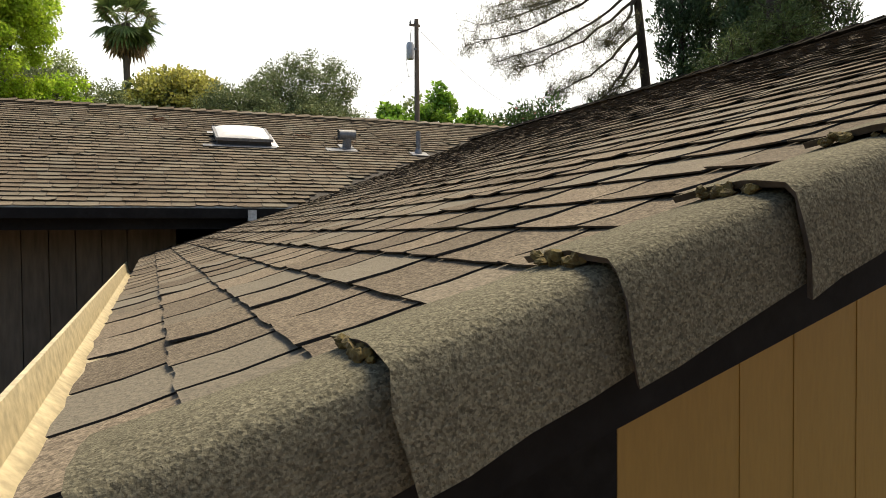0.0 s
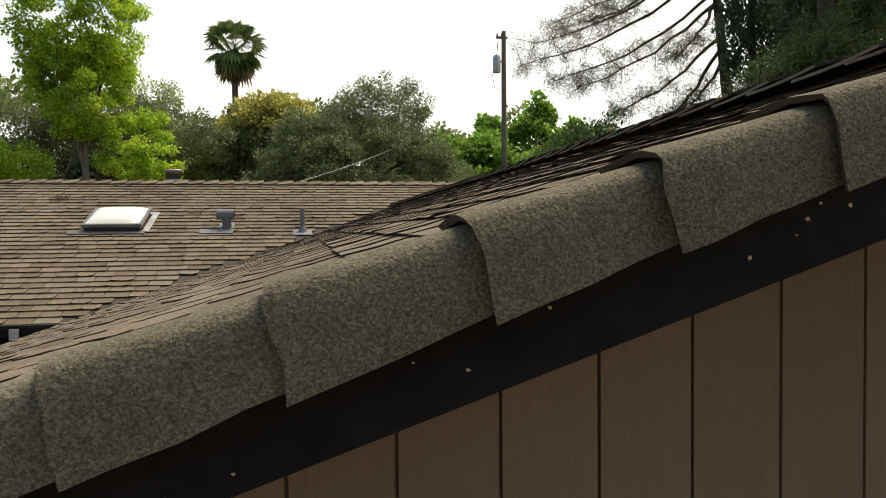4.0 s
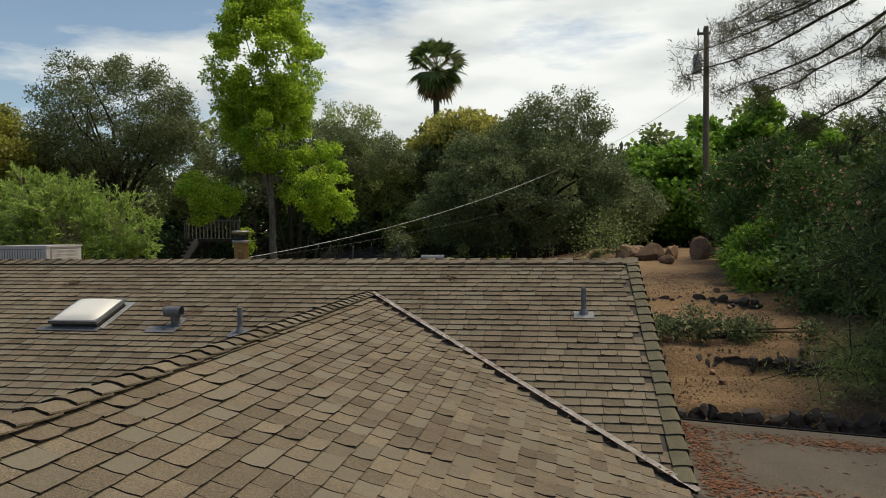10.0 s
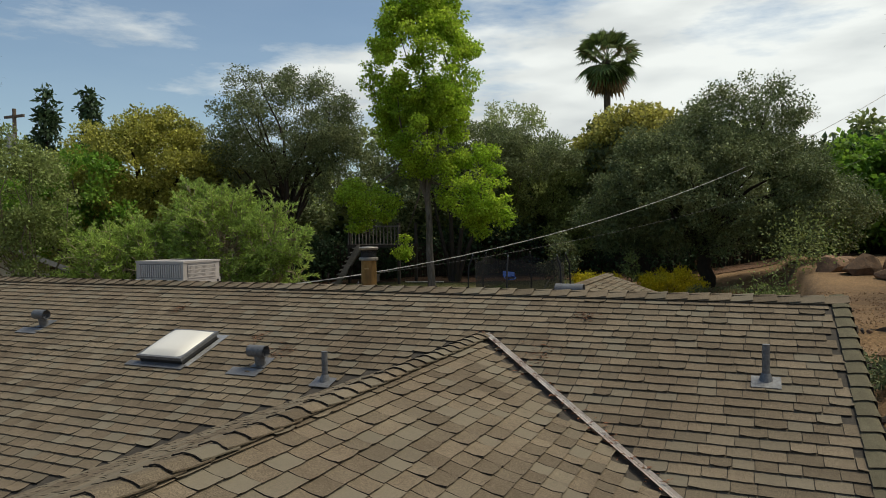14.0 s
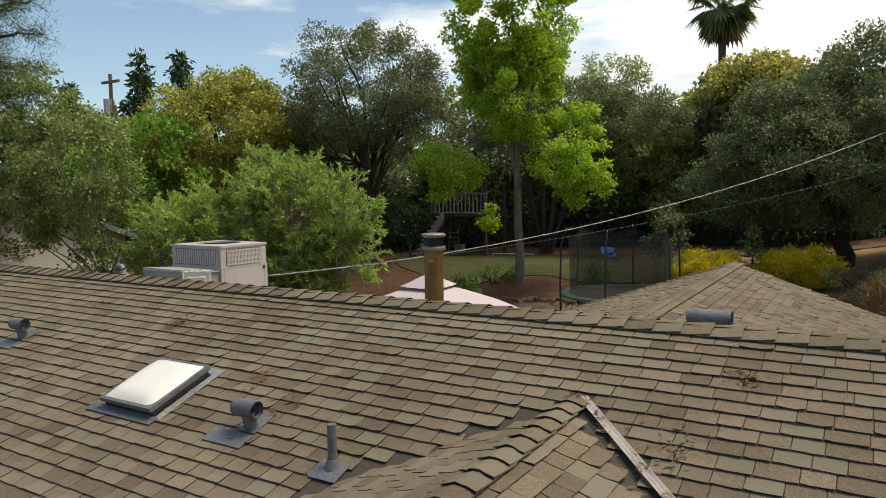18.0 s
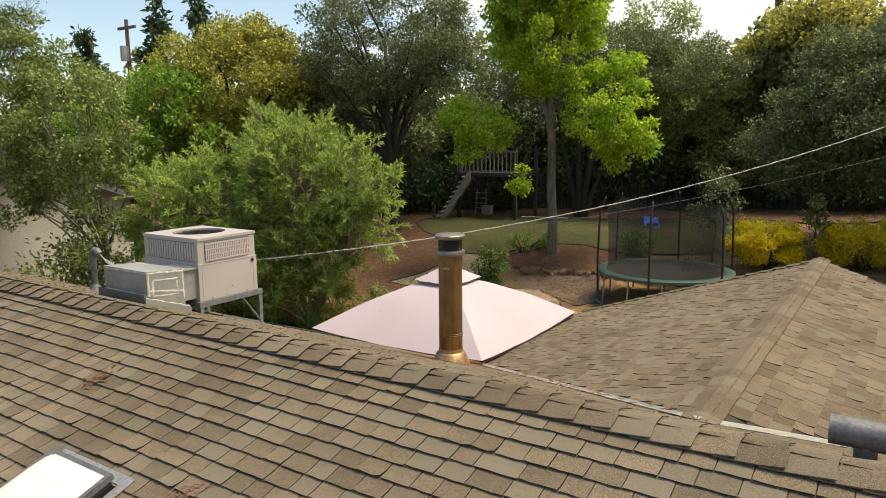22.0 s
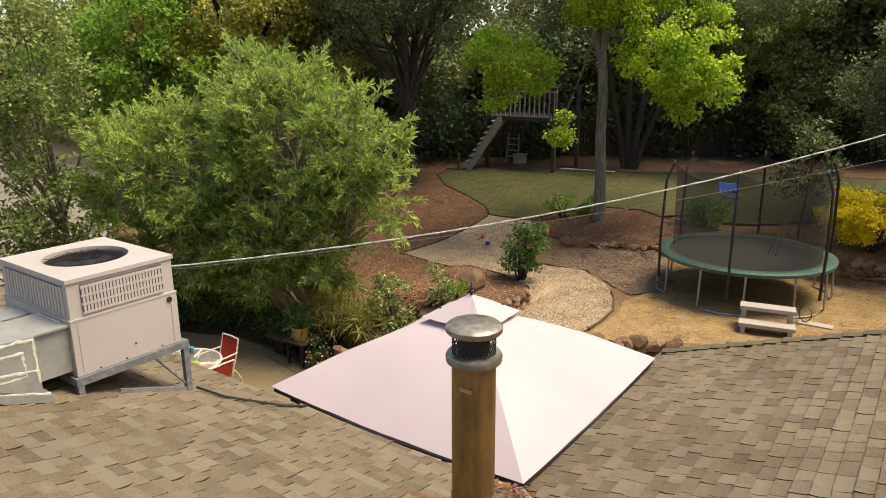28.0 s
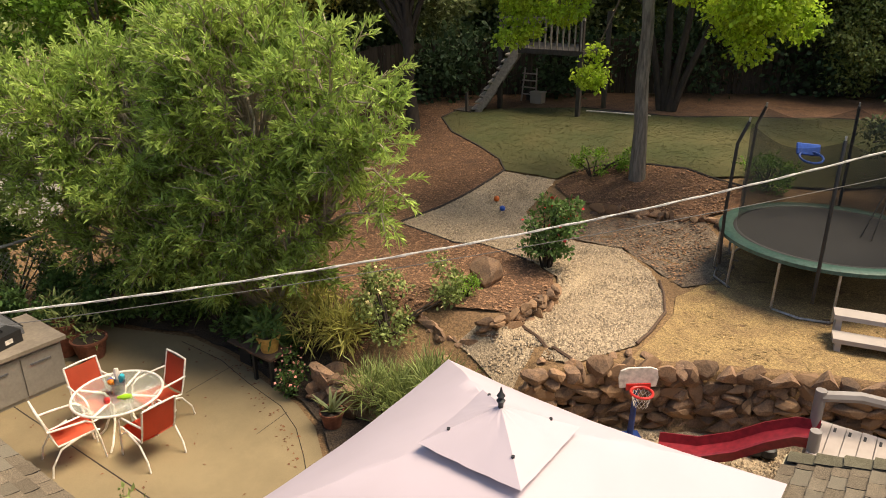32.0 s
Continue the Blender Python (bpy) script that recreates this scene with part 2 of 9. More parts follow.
def add_tube(bm, pts, rad, seg=8, caps=True):
    """A round bar through points; rad may be a list."""
    pts = [Vector(p) for p in pts]
    rads = rad if isinstance(rad, (list, tuple)) else [rad] * len(pts)
    rings, up = [], None
    for i, p in enumerate(pts):
        d = (pts[min(i + 1, len(pts) - 1)] - pts[max(i - 1, 0)]).normalized()
        if up is None:
            up = d.orthogonal().normalized()
        up = (up - d * up.dot(d))
        up = up.normalized() if up.length > 1e-6 else d.orthogonal().normalized()
        side = d.cross(up)
        rings.append([bm.verts.new(p + rads[i] * (math.cos(a) * up + math.sin(a) * side)) for a in (2 * math.pi * k / seg for k in range(seg))])
    for a, b in zip(rings, rings[1:]):
        for k in range(seg):
            bm.faces.new((a[k], a[(k + 1) % seg], b[(k + 1) % seg], b[k]))
    if caps:
        bm.faces.new(rings[0][::-1])
        bm.faces.new(rings[-1])
    return bm


def tube(pts, rad, seg=8):
    return add_tube(bmesh.new(), pts, rad, seg)


def add_lathe(bm, profile, seg=20, centre=(0, 0, 0), close=True):
    """Turns (radius, height) pairs round the z axis."""
    rings = []
    for r, z in profile:
        rings.append([bm.verts.new((centre[0] + r * math.cos(2 * math.pi * k / seg), centre[1] + r * math.sin(2 * math.pi * k / seg), centre[2] + z)) for k in range(seg)])
    for a, b in zip(rings, rings[1:]):
        for k in range(seg):
            bm.faces.new((a[k], a[(k + 1) % seg], b[(k + 1) % seg], b[k]))
    if close:
        bm.faces.new(rings[0][::-1])
        bm.faces.new(rings[-1])
    return bm


def lathe(profile, seg=20, centre=(0, 0, 0), close=True):
    return add_lathe(bmesh.new(), profile, seg, centre, close)


def prism(outline, lo, hi, axis="z"):
    """A solid of an outline drawn in the two other axes, from lo to hi along axis."""
    bm = bmesh.new()
    place = {"z": lambda a, b, c: (a, b, c), "y": lambda a, b, c: (a, c, b), "x": lambda a, b, c: (c, a, b)}[axis]
    low = [bm.verts.new(place(a, b, lo)) for a, b in outline]
    top = [bm.verts.new(place(a, b, hi)) for a, b in outline]
    bm.faces.new(low)
    bm.faces.new(top[::-1])
    n = len(outline)
    for i in range(n):
        bm.faces.new((low[i], low[(i + 1) % n], top[(i + 1) % n], top[i]))
    return bm


# ---------------------------------------------------------------- the house
RY, RZ = 9.86, 3.96                 # main ridge
MS = 0.363                          # its pitch
EAVE_F, EAVE_B = 5.80, 14.02        # front and back eaves
EAVE_P = 13.92                      # the eave above the patio
X_W, X_E = -17.0, 3.26              # ends of the main roof
WX, WZ, WS = -0.05, 3.59, 0.345     # ridge of the front wing
WL_E, WR_E = -4.48, 3.42            # its eaves
BX, BZ, BS = -0.42, 3.65, 0.345     # ridge of the back wing
BL_E, BR_E, B_END = -4.02, 3.2, 17.62


def z_front(y):
    return RZ - MS * (RY - y)


def z_back(y):
    return RZ - MS * (y - RY)


def z_wing(x):
    return WZ - WS * abs(x - WX)


def ridge_at(y):
    """The front wing's ridge, which runs a little askew."""
    k = min(1.0, max(0.0, 1 - (y - 0.05) / 8.8))
    return WX + 0.165 * k, WZ + 0.022 * k


def z_skew(x, y):
    """Height of the front wing's roof, true to its askew ridge."""
    xr, zr = ridge_at(y)
    xe = WL_E if x < xr else WR_E
    return z_wing(xe) + (zr - z_wing(xe)) * (x - xe) / (xr - xe)


def z_bwing(x):
    return BZ - BS * abs(x - BX)


house = thing("house", "single-storey house with tan siding and weathered brown shingle roof", "house")


def slab(name, corners, mat, thick=0.03, label="", drop=0.0):
    """A roof slope: a sheet of that thickness, its top through the corners."""
    n = (Vector(corners[1]) - Vector(corners[0])).cross(Vector(corners[2]) - Vector(corners[0])).normalized()
    if n.z < 0:
        n = -n
    k = len(corners)
    corners = [Vector(c) - Vector((0, 0, drop)) for c in corners]
    v = [Vector(c) for c in corners] + [Vector(c) - thick * n for c in corners]
    f = [list(range(k)), list(range(2 * k - 1, k - 1, -1))] + [[i, k + i, k + (i + 1) % k, (i + 1) % k] for i in range(k)]
    return mesh(name, v, f, mat, house, label)


vl_y = RY - (RZ - WZ) / MS           # where the wing's ridge meets the main slope
vl_e = WX - (WZ - z_front(EAVE_F)) / WS
vr_e = WX + (WZ - z_front(EAVE_F)) / WS
bv_y = RY + (RZ - BZ) / MS
slope_mf = slab("roof_slope", [(X_W, EAVE_F, z_front(EAVE_F)), (X_E, EAVE_F, z_front(EAVE_F)), (X_E, RY, RZ), (X_W, RY, RZ)], FELT,
                label="front roof slope of weathered brown shingles")
slope_mb = slab("roof_slope", [(X_W, EAVE_P, z_back(EAVE_P)), (X_E, EAVE_P, z_back(EAVE_P)), (X_E, RY, RZ), (X_W, RY, RZ)], FELT,
                label="sunlit rear roof slope of worn shingles")
slope_wl = slab("roof_slope", [(*ridge_at(0.06)[:1], 0.06, ridge_at(0)[1]), (WX, vl_y, WZ), (vl_e, EAVE_F, z_wing(vl_e)), (vl_e, 6.2, z_wing(vl_e)), (WL_E, 6.2, z_wing(WL_E)), (WL_E, 0.06, z_wing(WL_E))], FELT, drop=0.015,
                label="wing roof slope of curled old shingles")
slope_wr = slab("roof_slope", [(ridge_at(0.06)[0], 0.06, ridge_at(0)[1]), (WX, vl_y, WZ), (WR_E, EAVE_F - 0.06, z_wing(WR_E)), (WR_E, 0.06, z_wing(WR_E))], FELT, drop=0.022,
                label="wing roof slope of worn brown shingles")
slope_bl = slab("roof_slope", [(BX, bv_y, BZ), (BX, B_END, BZ), (BL_E, B_END, z_bwing(BL_E)), (BL_E, EAVE_B, z_bwing(BL_E))], FELT,
                label="rear wing roof slope of brown shingles")
slope_br = slab("roof_slope", [(BX, bv_y, BZ), (BX, B_END, BZ), (BR_E, B_END, z_bwing(BR_E)), (BR_E, EAVE_B, z_bwing(BR_E))], FELT,
                label="rear wing roof slope of brown shingles")


# ---------------------------------------------------------------- ridge and rake caps
def cap_mesh(name, half, tan_a, tan_b, length, lift, thick, seed, mat=SHINGLE):
    """A shingle folded over a ridge: along y, its raised butt at y = 0; falls to both sides with the two pitches."""
    rnd = random.Random(seed)
    xs = [-half, -half * 0.55, -0.05, -0.018, 0.018, 0.05, half * 0.55, half]
    ys = [0.0, length * 0.35, length * 0.7, length]
    v, f = [], []
    for j, y in enumerate(ys):
        up = lift * (1 - y / length) ** 1.5 + 0.006
        for x in xs:
            t = tan_a if x < 0 else tan_b
            ax = max(abs(x) - 0.014, 0)
            curl = 0.003 * (abs(x) / half) ** 2 * (1 if j == 0 else 0.0)
            v.append((x, y + (rnd.uniform(-0.007, 0.007) if j == 0 else 0), -t * ax + up + curl + rnd.uniform(-0.0015, 0.0015)))
    n = len(xs)
    for j in range(3):
        for i in range(n - 1):
            f.append((j * n + i, j * n + i + 1, (j + 1) * n + i + 1, (j + 1) * n + i))
    m = len(v)
    v += [(x, y, z - thick) for x, y, z in v]
    f += [tuple(m + q for q in reversed(face)) for face in f[: 3 * (n - 1)]]
    for i in range(n - 1):
        f.append((i + 1, i, m + i, m + i + 1))
    for j in range(3):
        f.append((j * n, (j + 1) * n, m + (j + 1) * n, m + j * n))
        f.append(((j + 1) * n - 1, m + (j + 1) * n - 1, m + (j + 2) * n - 1, (j + 2) * n - 1))
    me = bpy.data.meshes.new(name)
    me.from_pydata(v, [], f)
    me.materials.append(mat)
    me.materials.append(SLOT)
    top = 3 * (n - 1)
    me.polygons.foreach_set("material_index", [0] * top + [1] * (len(f) - top - 6) + [0] * 6)
    return me


def run_caps(parent, start, direction, count, step, meshes, name="ridge_cap", seed=3):
    rnd = random.Random(seed)
    d = Vector(direction).normalized()
    side = Vector((0, 0, 1)).cross(d).normalized() * -1
    upv = side.cross(d)
    for k in range(count):
        ob = new(name, meshes[k % len(meshes)])
        ob.parent = parent
        m = Matrix((side, d, upv)).transposed().to_4x4()
        ob.matrix_local = Matrix.Translation(Vector(start) + d * step * k) @ m @ Matrix.Rotation(radians(rnd.uniform(-1.2, 1.2)), 4, "Z")


wing_caps = [cap_mesh("ridge_cap", 0.090, 0.36, 0.36, 0.27, 0.017, 0.008, s) for s in (1, 2, 3, 4)]
xr0, zr0 = ridge_at(0.0)
run_caps(slope_wl, (xr0 - 0.012, -0.005, zr0 + 0.030), (WX - xr0 + 0.012, vl_y + 0.005, WZ - zr0 - 0.006), 49, 0.1815, wing_caps, seed=5)
for outline in ([(-0.125, -0.014), (-0.06, 0.012), (-0.0008, 0.030), (-0.0008, -0.066), (-0.105, -0.106)], [(0.0008, 0.030), (0.06, 0.014), (0.125, -0.010), (0.108, -0.094), (0.0008, -0.066)]):
    part("peak_cap", prism([(xr0 - 0.02 + px, zr0 + pz) for px, pz in outline], 0.002, 0.012, "y"), CAP, slope_wl, "shingle bent over the gable peak", bevel=0.0015)
    side = -1 if outline[0][0] < 0 else 1
    mesh("peak_cap_fold", [(xr0 - 0.02, 0.004, zr0 + 0.029), (xr0 - 0.02 + side * 0.122, 0.004, zr0 - 0.011), (xr0 - 0.02 + side * 0.122, 0.14, zr0 - 0.016), (xr0 - 0.02, 0.14, zr0 + 0.022)], [(0, 1, 2, 3)], CAP, slope_wl)
main_caps = [cap_mesh("ridge_cap", 0.16, MS, MS, 0.31, 0.018, 0.006, s) for s in (5, 6, 7, 8)]
run_caps(slope_mf, (X_E + 0.02, RY, RZ + 0.012), (-1, 0, 0), 99, 0.205, main_caps, seed=6)
back_caps = [cap_mesh("ridge_cap", 0.12, BS, BS, 0.31, 0.016, 0.006, s) for s in (9, 10, 11)]
run_caps(slope_bl, (BX, B_END + 0.03, BZ + 0.012), (0, -1, 0), 35, 0.2, back_caps, seed=7)


def rake_cap(name, seed, drop=0.074, length=0.31, lift=0.021):
    """A shingle bent over a rake: along x up the slope (butt at 0), roof side towards +y, face towards -y, z square to the slope."""
    rnd = random.Random(seed)
    prof = [(0.135, 0.004), (0.085, 0.010), (0.042, 0.0145), (0.022, 0.0135), (0.009, 0.0085), (0.002, 0.000), (-0.001, -0.012), (-0.002, -0.038), (-0.002, -drop)]
    xs = [0.0, 0.03, 0.09, 0.15, 0.22, length]
    n = len(prof)
    wave = [rnd.uniform(-0.004, 0.004) for _ in range(n)]
    v, f = [], []
    for j, x in enumerate(xs):
        w = 1 - x / length
        out = lift * w ** 1.25
        for i, (y, z) in enumerate(prof):
            yy = y - (out * 1.15 if i > 3 else out * 0.25)
            zz = z + (out * 0.95 if i < 6 else out * 0.25 if i == 6 else 0.0) + rnd.uniform(-0.0008, 0.0008)
            skew = (-0.012 * max(-z, 0) / drop + wave[i]) if j == 0 else wave[i] * 0.5 if j == 1 else 0
            v.append((x + skew, yy + rnd.uniform(-0.0008, 0.0008), zz + (0.010 * (x / length) if i == n - 1 else 0) + (rnd.uniform(-0.002, 0.002) if i == n - 1 else 0)))
    for j in range(len(xs) - 1):
        for i in range(n - 1):
            f.append((j * n + i, (j + 1) * n + i, (j + 1) * n + i + 1, j * n + i + 1))
    k, m = len(f), len(v)
    for q, (x, y, z) in enumerate(list(v)):
        i = q % n
        v.append((x + 0.004, y + (0.002 if i < 3 else 0.006 if i < 6 else 0.009), z - (0.008 if i < 4 else 0.006 if i < 6 else 0.0)))
    f += [tuple(m + q for q in reversed(face)) for face in f[:k]]
    for i in range(n - 1):
        f.append((i, i + 1, m + i + 1, m + i))
    for j in range(len(xs) - 1):
        f.append((j * n + n - 1, (j + 1) * n + n - 1, m + (j + 1) * n + n - 1, m + j * n + n - 1))
    me = bpy.data.meshes.new(name)
    me.from_pydata(v, [], f)
    for mt in (CAP, SLOT, CUT):
        me.materials.append(mt)
    me.polygons.foreach_set("material_index", [0] * k + [1] * k + [2] * (len(f) - 2 * k))
    me.polygons.foreach_set("use_smooth", [True] * len(me.polygons))
    me.set_sharp_from_angle(angle=0.9)
    return me


RAKES = [rake_cap("rake_cap", s) for s in range(6)]
ang = math.atan(WS)
STEP = 0.1857
for k in range(-2, 22):
    x = -4.068 + 0.187 * k
    short = min(1.0, (xr0 - 0.01 - x) / 0.29)
    if short < 0.15:
        continue
    ob = new("rake_cap", RAKES[k % 6])
    ob.parent = slope_wl
    ob.matrix_local = Matrix.Translation((x, 0.03, z_skew(x, 0) + 0.010)) @ Matrix.Rotation(-ang, 4, "Y") @ Matrix.Rotation(radians((k * 37 % 11 - 5) * 0.2), 4, "Z") @ Matrix.Diagonal((short, 1, 1, 1))
MOSS = material("dry_moss", (0.075, 0.055, 0.022, 1), (0.16, 0.12, 0.035, 1), rough=0.98, grain=180, stain=60, amount=0.9, bump=0.004)
for k, dx, n in ((-1, 0.0, 12), (0, 0.0, 14), (1, 0.0, 14), (2, 0.0, 9), (4, 0.0, 5), (5, 0.0, 7), (8, 0.0, 5)):
    x = -4.068 + 0.187 * k + dx
    rnd = random.Random(k + 40)
    bm = bmesh.new()
    for _ in range(n):
        q = rnd.random()
        m = Matrix.Translation((x - 0.008 + rnd.uniform(-0.004, 0.006), 0.05 + 0.08 * q, z_skew(x, 0) + 0.034 + rnd.uniform(-0.004, 0.004))) @ Matrix.Diagonal((rnd.uniform(0.003, 0.007), rnd.uniform(0.004, 0.011), rnd.uniform(0.003, 0.006), 1))
        bmesh.ops.create_icosphere(bm, subdivisions=2, radius=1.0, matrix=m)
    for v in bm.verts:
        v.co += Vector((rnd.uniform(-1, 1), rnd.uniform(-1, 1), rnd.uniform(-1, 1))) * 0.0014
    part("moss", bm, MOSS, slope_wl, "tuft of dry brown moss", kind="stuff")
RAKES_R = []
for s in range(4):
    me = RAKES[s].copy()
    me.transform(Matrix.Scale(-1, 4, (1, 0, 0)))
    me.flip_normals()
    RAKES_R.append(me)
for k in range(18):
    x = WR_E - 0.02 - k * STEP
    short = min(1.0, (x - xr0 - 0.01) / 0.29)
    if short < 0.2:
        continue
    ob = new("rake_cap", RAKES_R[k % 4])
    ob.parent = slope_wr
    ob.matrix_local = Matrix.Translation((x, 0.03, z_skew(x, 0) + 0.010)) @ Matrix.Rotation(math.atan(0.375), 4, "Y") @ Matrix.Diagonal((short, 1, 1, 1))
# east rake of the main roof and gable rake of the rear wing
angm = math.atan(MS)
for k in range(22):
    s = k * 0.195
    y = EAVE_F - 0.02 + s * math.cos(angm)
    if y > RY - 0.1:
        break
    ob = new("rake_cap", RAKES[k % 6])
    ob.parent = slope_mf
    m = Matrix.Rotation(radians(90), 4, "Z") @ Matrix.Rotation(-angm, 4, "Y")
    ob.matrix_local = Matrix.Translation((X_E, y, z_front(y) + 0.006)) @ m
for k in range(19):
    x = BL_E + 0.02 + k * STEP
    if x > BX - 0.1:
        break
    ob = new("rake_cap", RAKES_R[k % 4])
    ob.parent = slope_bl
    ob.matrix_local = Matrix.Translation((x, B_END - 0.02, z_bwing(x) + 0.006)) @ Matrix.Rotation(-ang, 4, "Y") @ Matrix.Rotation(math.pi, 4, "Z")

# ---------------------------------------------------------------- fascias, gutters, valleys
def sheet_strip(name, a, b, width_dir, w, mat, parent, thick=0.004, label="", fold=0.0):
    """A long metal strip from a to b, w wide to both sides along width_dir, lifted by fold at its edges."""
    a, b, wd = Vector(a), Vector(b), Vector(width_dir)
    bm = bmesh.new()
    rows = []
    for p in (a, a.lerp(b, 0.33), a.lerp(b, 0.67), b):
        rows.append([bm.verts.new(p + wd * s * w + Vector((0, 0, abs(s) * fold + (0.006 if s == 0 else 0)))) for s in (-1, -0.3, 0, 0.3, 1)])
    for r0, r1 in zip(rows, rows[1:]):
        for i in range(4):
            bm.faces.new((r0[i], r0[i + 1], r1[i + 1], r1[i]))
    bmesh.ops.solidify(bm, geom=bm.faces[:], thickness=thick)
    return part(name, bm, mat, parent, label)


for x_end in (WL_E + 0.05, WR_E - 0.05):
    sgn = -1 if x_end < 0 else 1
    top, low = (xr0, zr0), (x_end, z_wing(x_end))
    part("fascia", prism([(top[0], top[1] - 0.03), (low[0], low[1] - 0.03), (low[0], low[1] - 0.145), (top[0], top[1] - 0.168)], 0.10, 0.135, "y"), FASCIA, house, "black painted rake board with chipped paint")
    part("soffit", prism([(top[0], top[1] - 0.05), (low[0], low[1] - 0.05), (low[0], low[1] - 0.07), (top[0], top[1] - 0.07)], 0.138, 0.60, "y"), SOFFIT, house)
# small chips in the black paint
for i in range(30):
    x = random.uniform(-2.8, -0.2) if i < 40 else random.uniform(0.2, 1.4)
    zc = z_skew(x, 0) - random.choice((0.128, 0.12, 0.11, 0.098)) + random.uniform(-0.01, 0.01)
    r = random.uniform(0.0008, 0.0028) * (1.9 if i == 3 else 1)
    pts = [(x + r * random.uniform(0.6, 1.6) * math.cos(a), zc + r * random.uniform(0.6, 1.2) * math.sin(a)) for a in (0, 1.1, 2.2, 3.3, 4.4, 5.4)]
    part("paint_chip", prism(pts, 0.0985, 0.1005, "y"), CREAM, house)
# the gutter of the wing, cream inside
prof = [(-4.47, 2.02), (-4.475, 1.95), (-4.50, 1.925), (-4.57, 1.925), (-4.60, 1.95), (-4.615, 2.025), (-4.605, 2.025), (-4.592, 1.955), (-4.565, 1.933), (-4.505, 1.933), (-4.482, 1.955), (-4.477, 2.02)]
gutter = part("gutter", prism(prof, 0.0, 6.1, "y"), CREAM, house, "cream painted metal roof gutter")
part("gutter_end", prism([(-4.47, 2.02), (-4.475, 1.95), (-4.50, 1.925), (-4.57, 1.925), (-4.60, 1.95), (-4.615, 2.025)], -0.004, 0.004, "y"), CREAM, house)
part("eave_board", box((-4.47, 0.14, 1.88), (-4.44, 6.2, 2.03)), FASCIA, house)
# front eave of the main roof
zf = z_front(EAVE_F)
part("eave_gutter", prism([(EAVE_F - 0.10, zf - 0.02), (EAVE_F - 0.095, zf - 0.10), (EAVE_F + 0.02, zf - 0.10), (EAVE_F + 0.02, zf - 0.035), (EAVE_F, zf - 0.035), (EAVE_F, zf - 0.085), (EAVE_F - 0.085, zf - 0.085), (EAVE_F - 0.09, zf - 0.02)], X_W, vl_e + 0.05, "x"), FASCIA, house, "black metal eave gutter")
part("eave_drip_edge", box((X_W, EAVE_F - 0.012, zf - 0.014), (vl_e, EAVE_F - 0.006, zf + 0.004)), ZINC, house)
part("eave_board", box((X_W, EAVE_F + 0.03, zf - 0.19), (vl_e + 0.3, EAVE_F + 0.055, zf - 0.02)), FASCIA, house)
part("eave_bracket", box((-3.65, EAVE_F - 0.12, zf - 0.12), (-3.58, EAVE_F - 0.04, zf - 0.03)), ZINC, house, "grey metal gutter joint")
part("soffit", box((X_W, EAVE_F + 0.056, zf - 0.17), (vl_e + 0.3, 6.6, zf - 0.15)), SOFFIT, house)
part("eave_board", box((vr_e, EAVE_F + 0.02, zf - 0.16), (X_E - 0.02, EAVE_F + 0.05, zf - 0.03)), FASCIA, house)
zb = z_back(EAVE_B)
zp = z_back(EAVE_P)
part("eave_board", box((X_W, EAVE_P - 0.05, zp - 0.17), (BL_E, EAVE_P - 0.02, zp - 0.035)), FASCIA, house)
part("eave_drip_edge", box((X_W, EAVE_P + 0.001, zp - 0.05), (BL_E - 0.1, EAVE_P + 0.012, zp - 0.004)), ZINC, house, "grey metal drip edge")
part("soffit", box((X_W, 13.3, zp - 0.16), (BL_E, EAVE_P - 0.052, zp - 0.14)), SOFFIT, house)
zl = z_bwing(BL_E)
part("eave_board", box((BL_E + 0.02, EAVE_B, zl - 0.17), (BL_E + 0.05, B_END, zl - 0.035)), FASCIA, house)
part("eave_drip_edge", box((BL_E - 0.014, EAVE_B + 0.1, zl - 0.06), (BL_E - 0.004, B_END, zl - 0.006)), CREAM, house)
for sx, xe in ((-1, BL_E), (1, BR_E)):
    part("fascia", prism([(BX, BZ - 0.03), (xe, z_bwing(xe) - 0.03), (xe, z_bwing(xe) - 0.18), (BX, BZ - 0.18)], B_END - 0.10, B_END - 0.07, "y"), FASCIA, house)
part("fascia", prism([(EAVE_F + 0.02, z_front(EAVE_F) - 0.03), (RY, RZ - 0.03), (EAVE_B, zb - 0.03), (EAVE_B, zb - 0.18), (RY, RZ - 0.18), (EAVE_F + 0.02, z_front(EAVE_F) - 0.18)], X_E - 0.10, X_E - 0.07, "x"), FASCIA, house)
# valley flashings
vd = Vector((vr_e - WX, EAVE_F - vl_y, 0)).normalized()
sheet_strip("valley_flashing", (WX + 0.03, vl_y + 0.02, WZ + 0.026), (vr_e + 0.12, EAVE_F - 0.10, z_wing(vr_e + 0.12) + 0.030), Vector((vd.y, -vd.x, 0)) * -1, 0.036, RUSTVALLEY, house, 0.002, label="rusty metal valley strip", fold=0.012)
bd = Vector((BL_E - BX, EAVE_B - bv_y, 0)).normalized()
sheet_strip("valley_flashing", (BX, bv_y, BZ + 0.024), (BL_E, EAVE_B, zb + 0.024), Vector((bd.y, -bd.x, 0)), 0.042, PALEVALLEY, house, 0.002, label="grey metal valley strip", fold=0.014)
bd = Vector((BR_E - BX, EAVE_B - bv_y, 0)).normalized()
sheet_strip("valley_flashing", (BX, bv_y, BZ + 0.02), (BR_E, EAVE_B, zb + 0.02), Vector((bd.y, -bd.x, 0)), 0.05, PALEVALLEY, house, label="grey metal valley strip", fold=0.014)

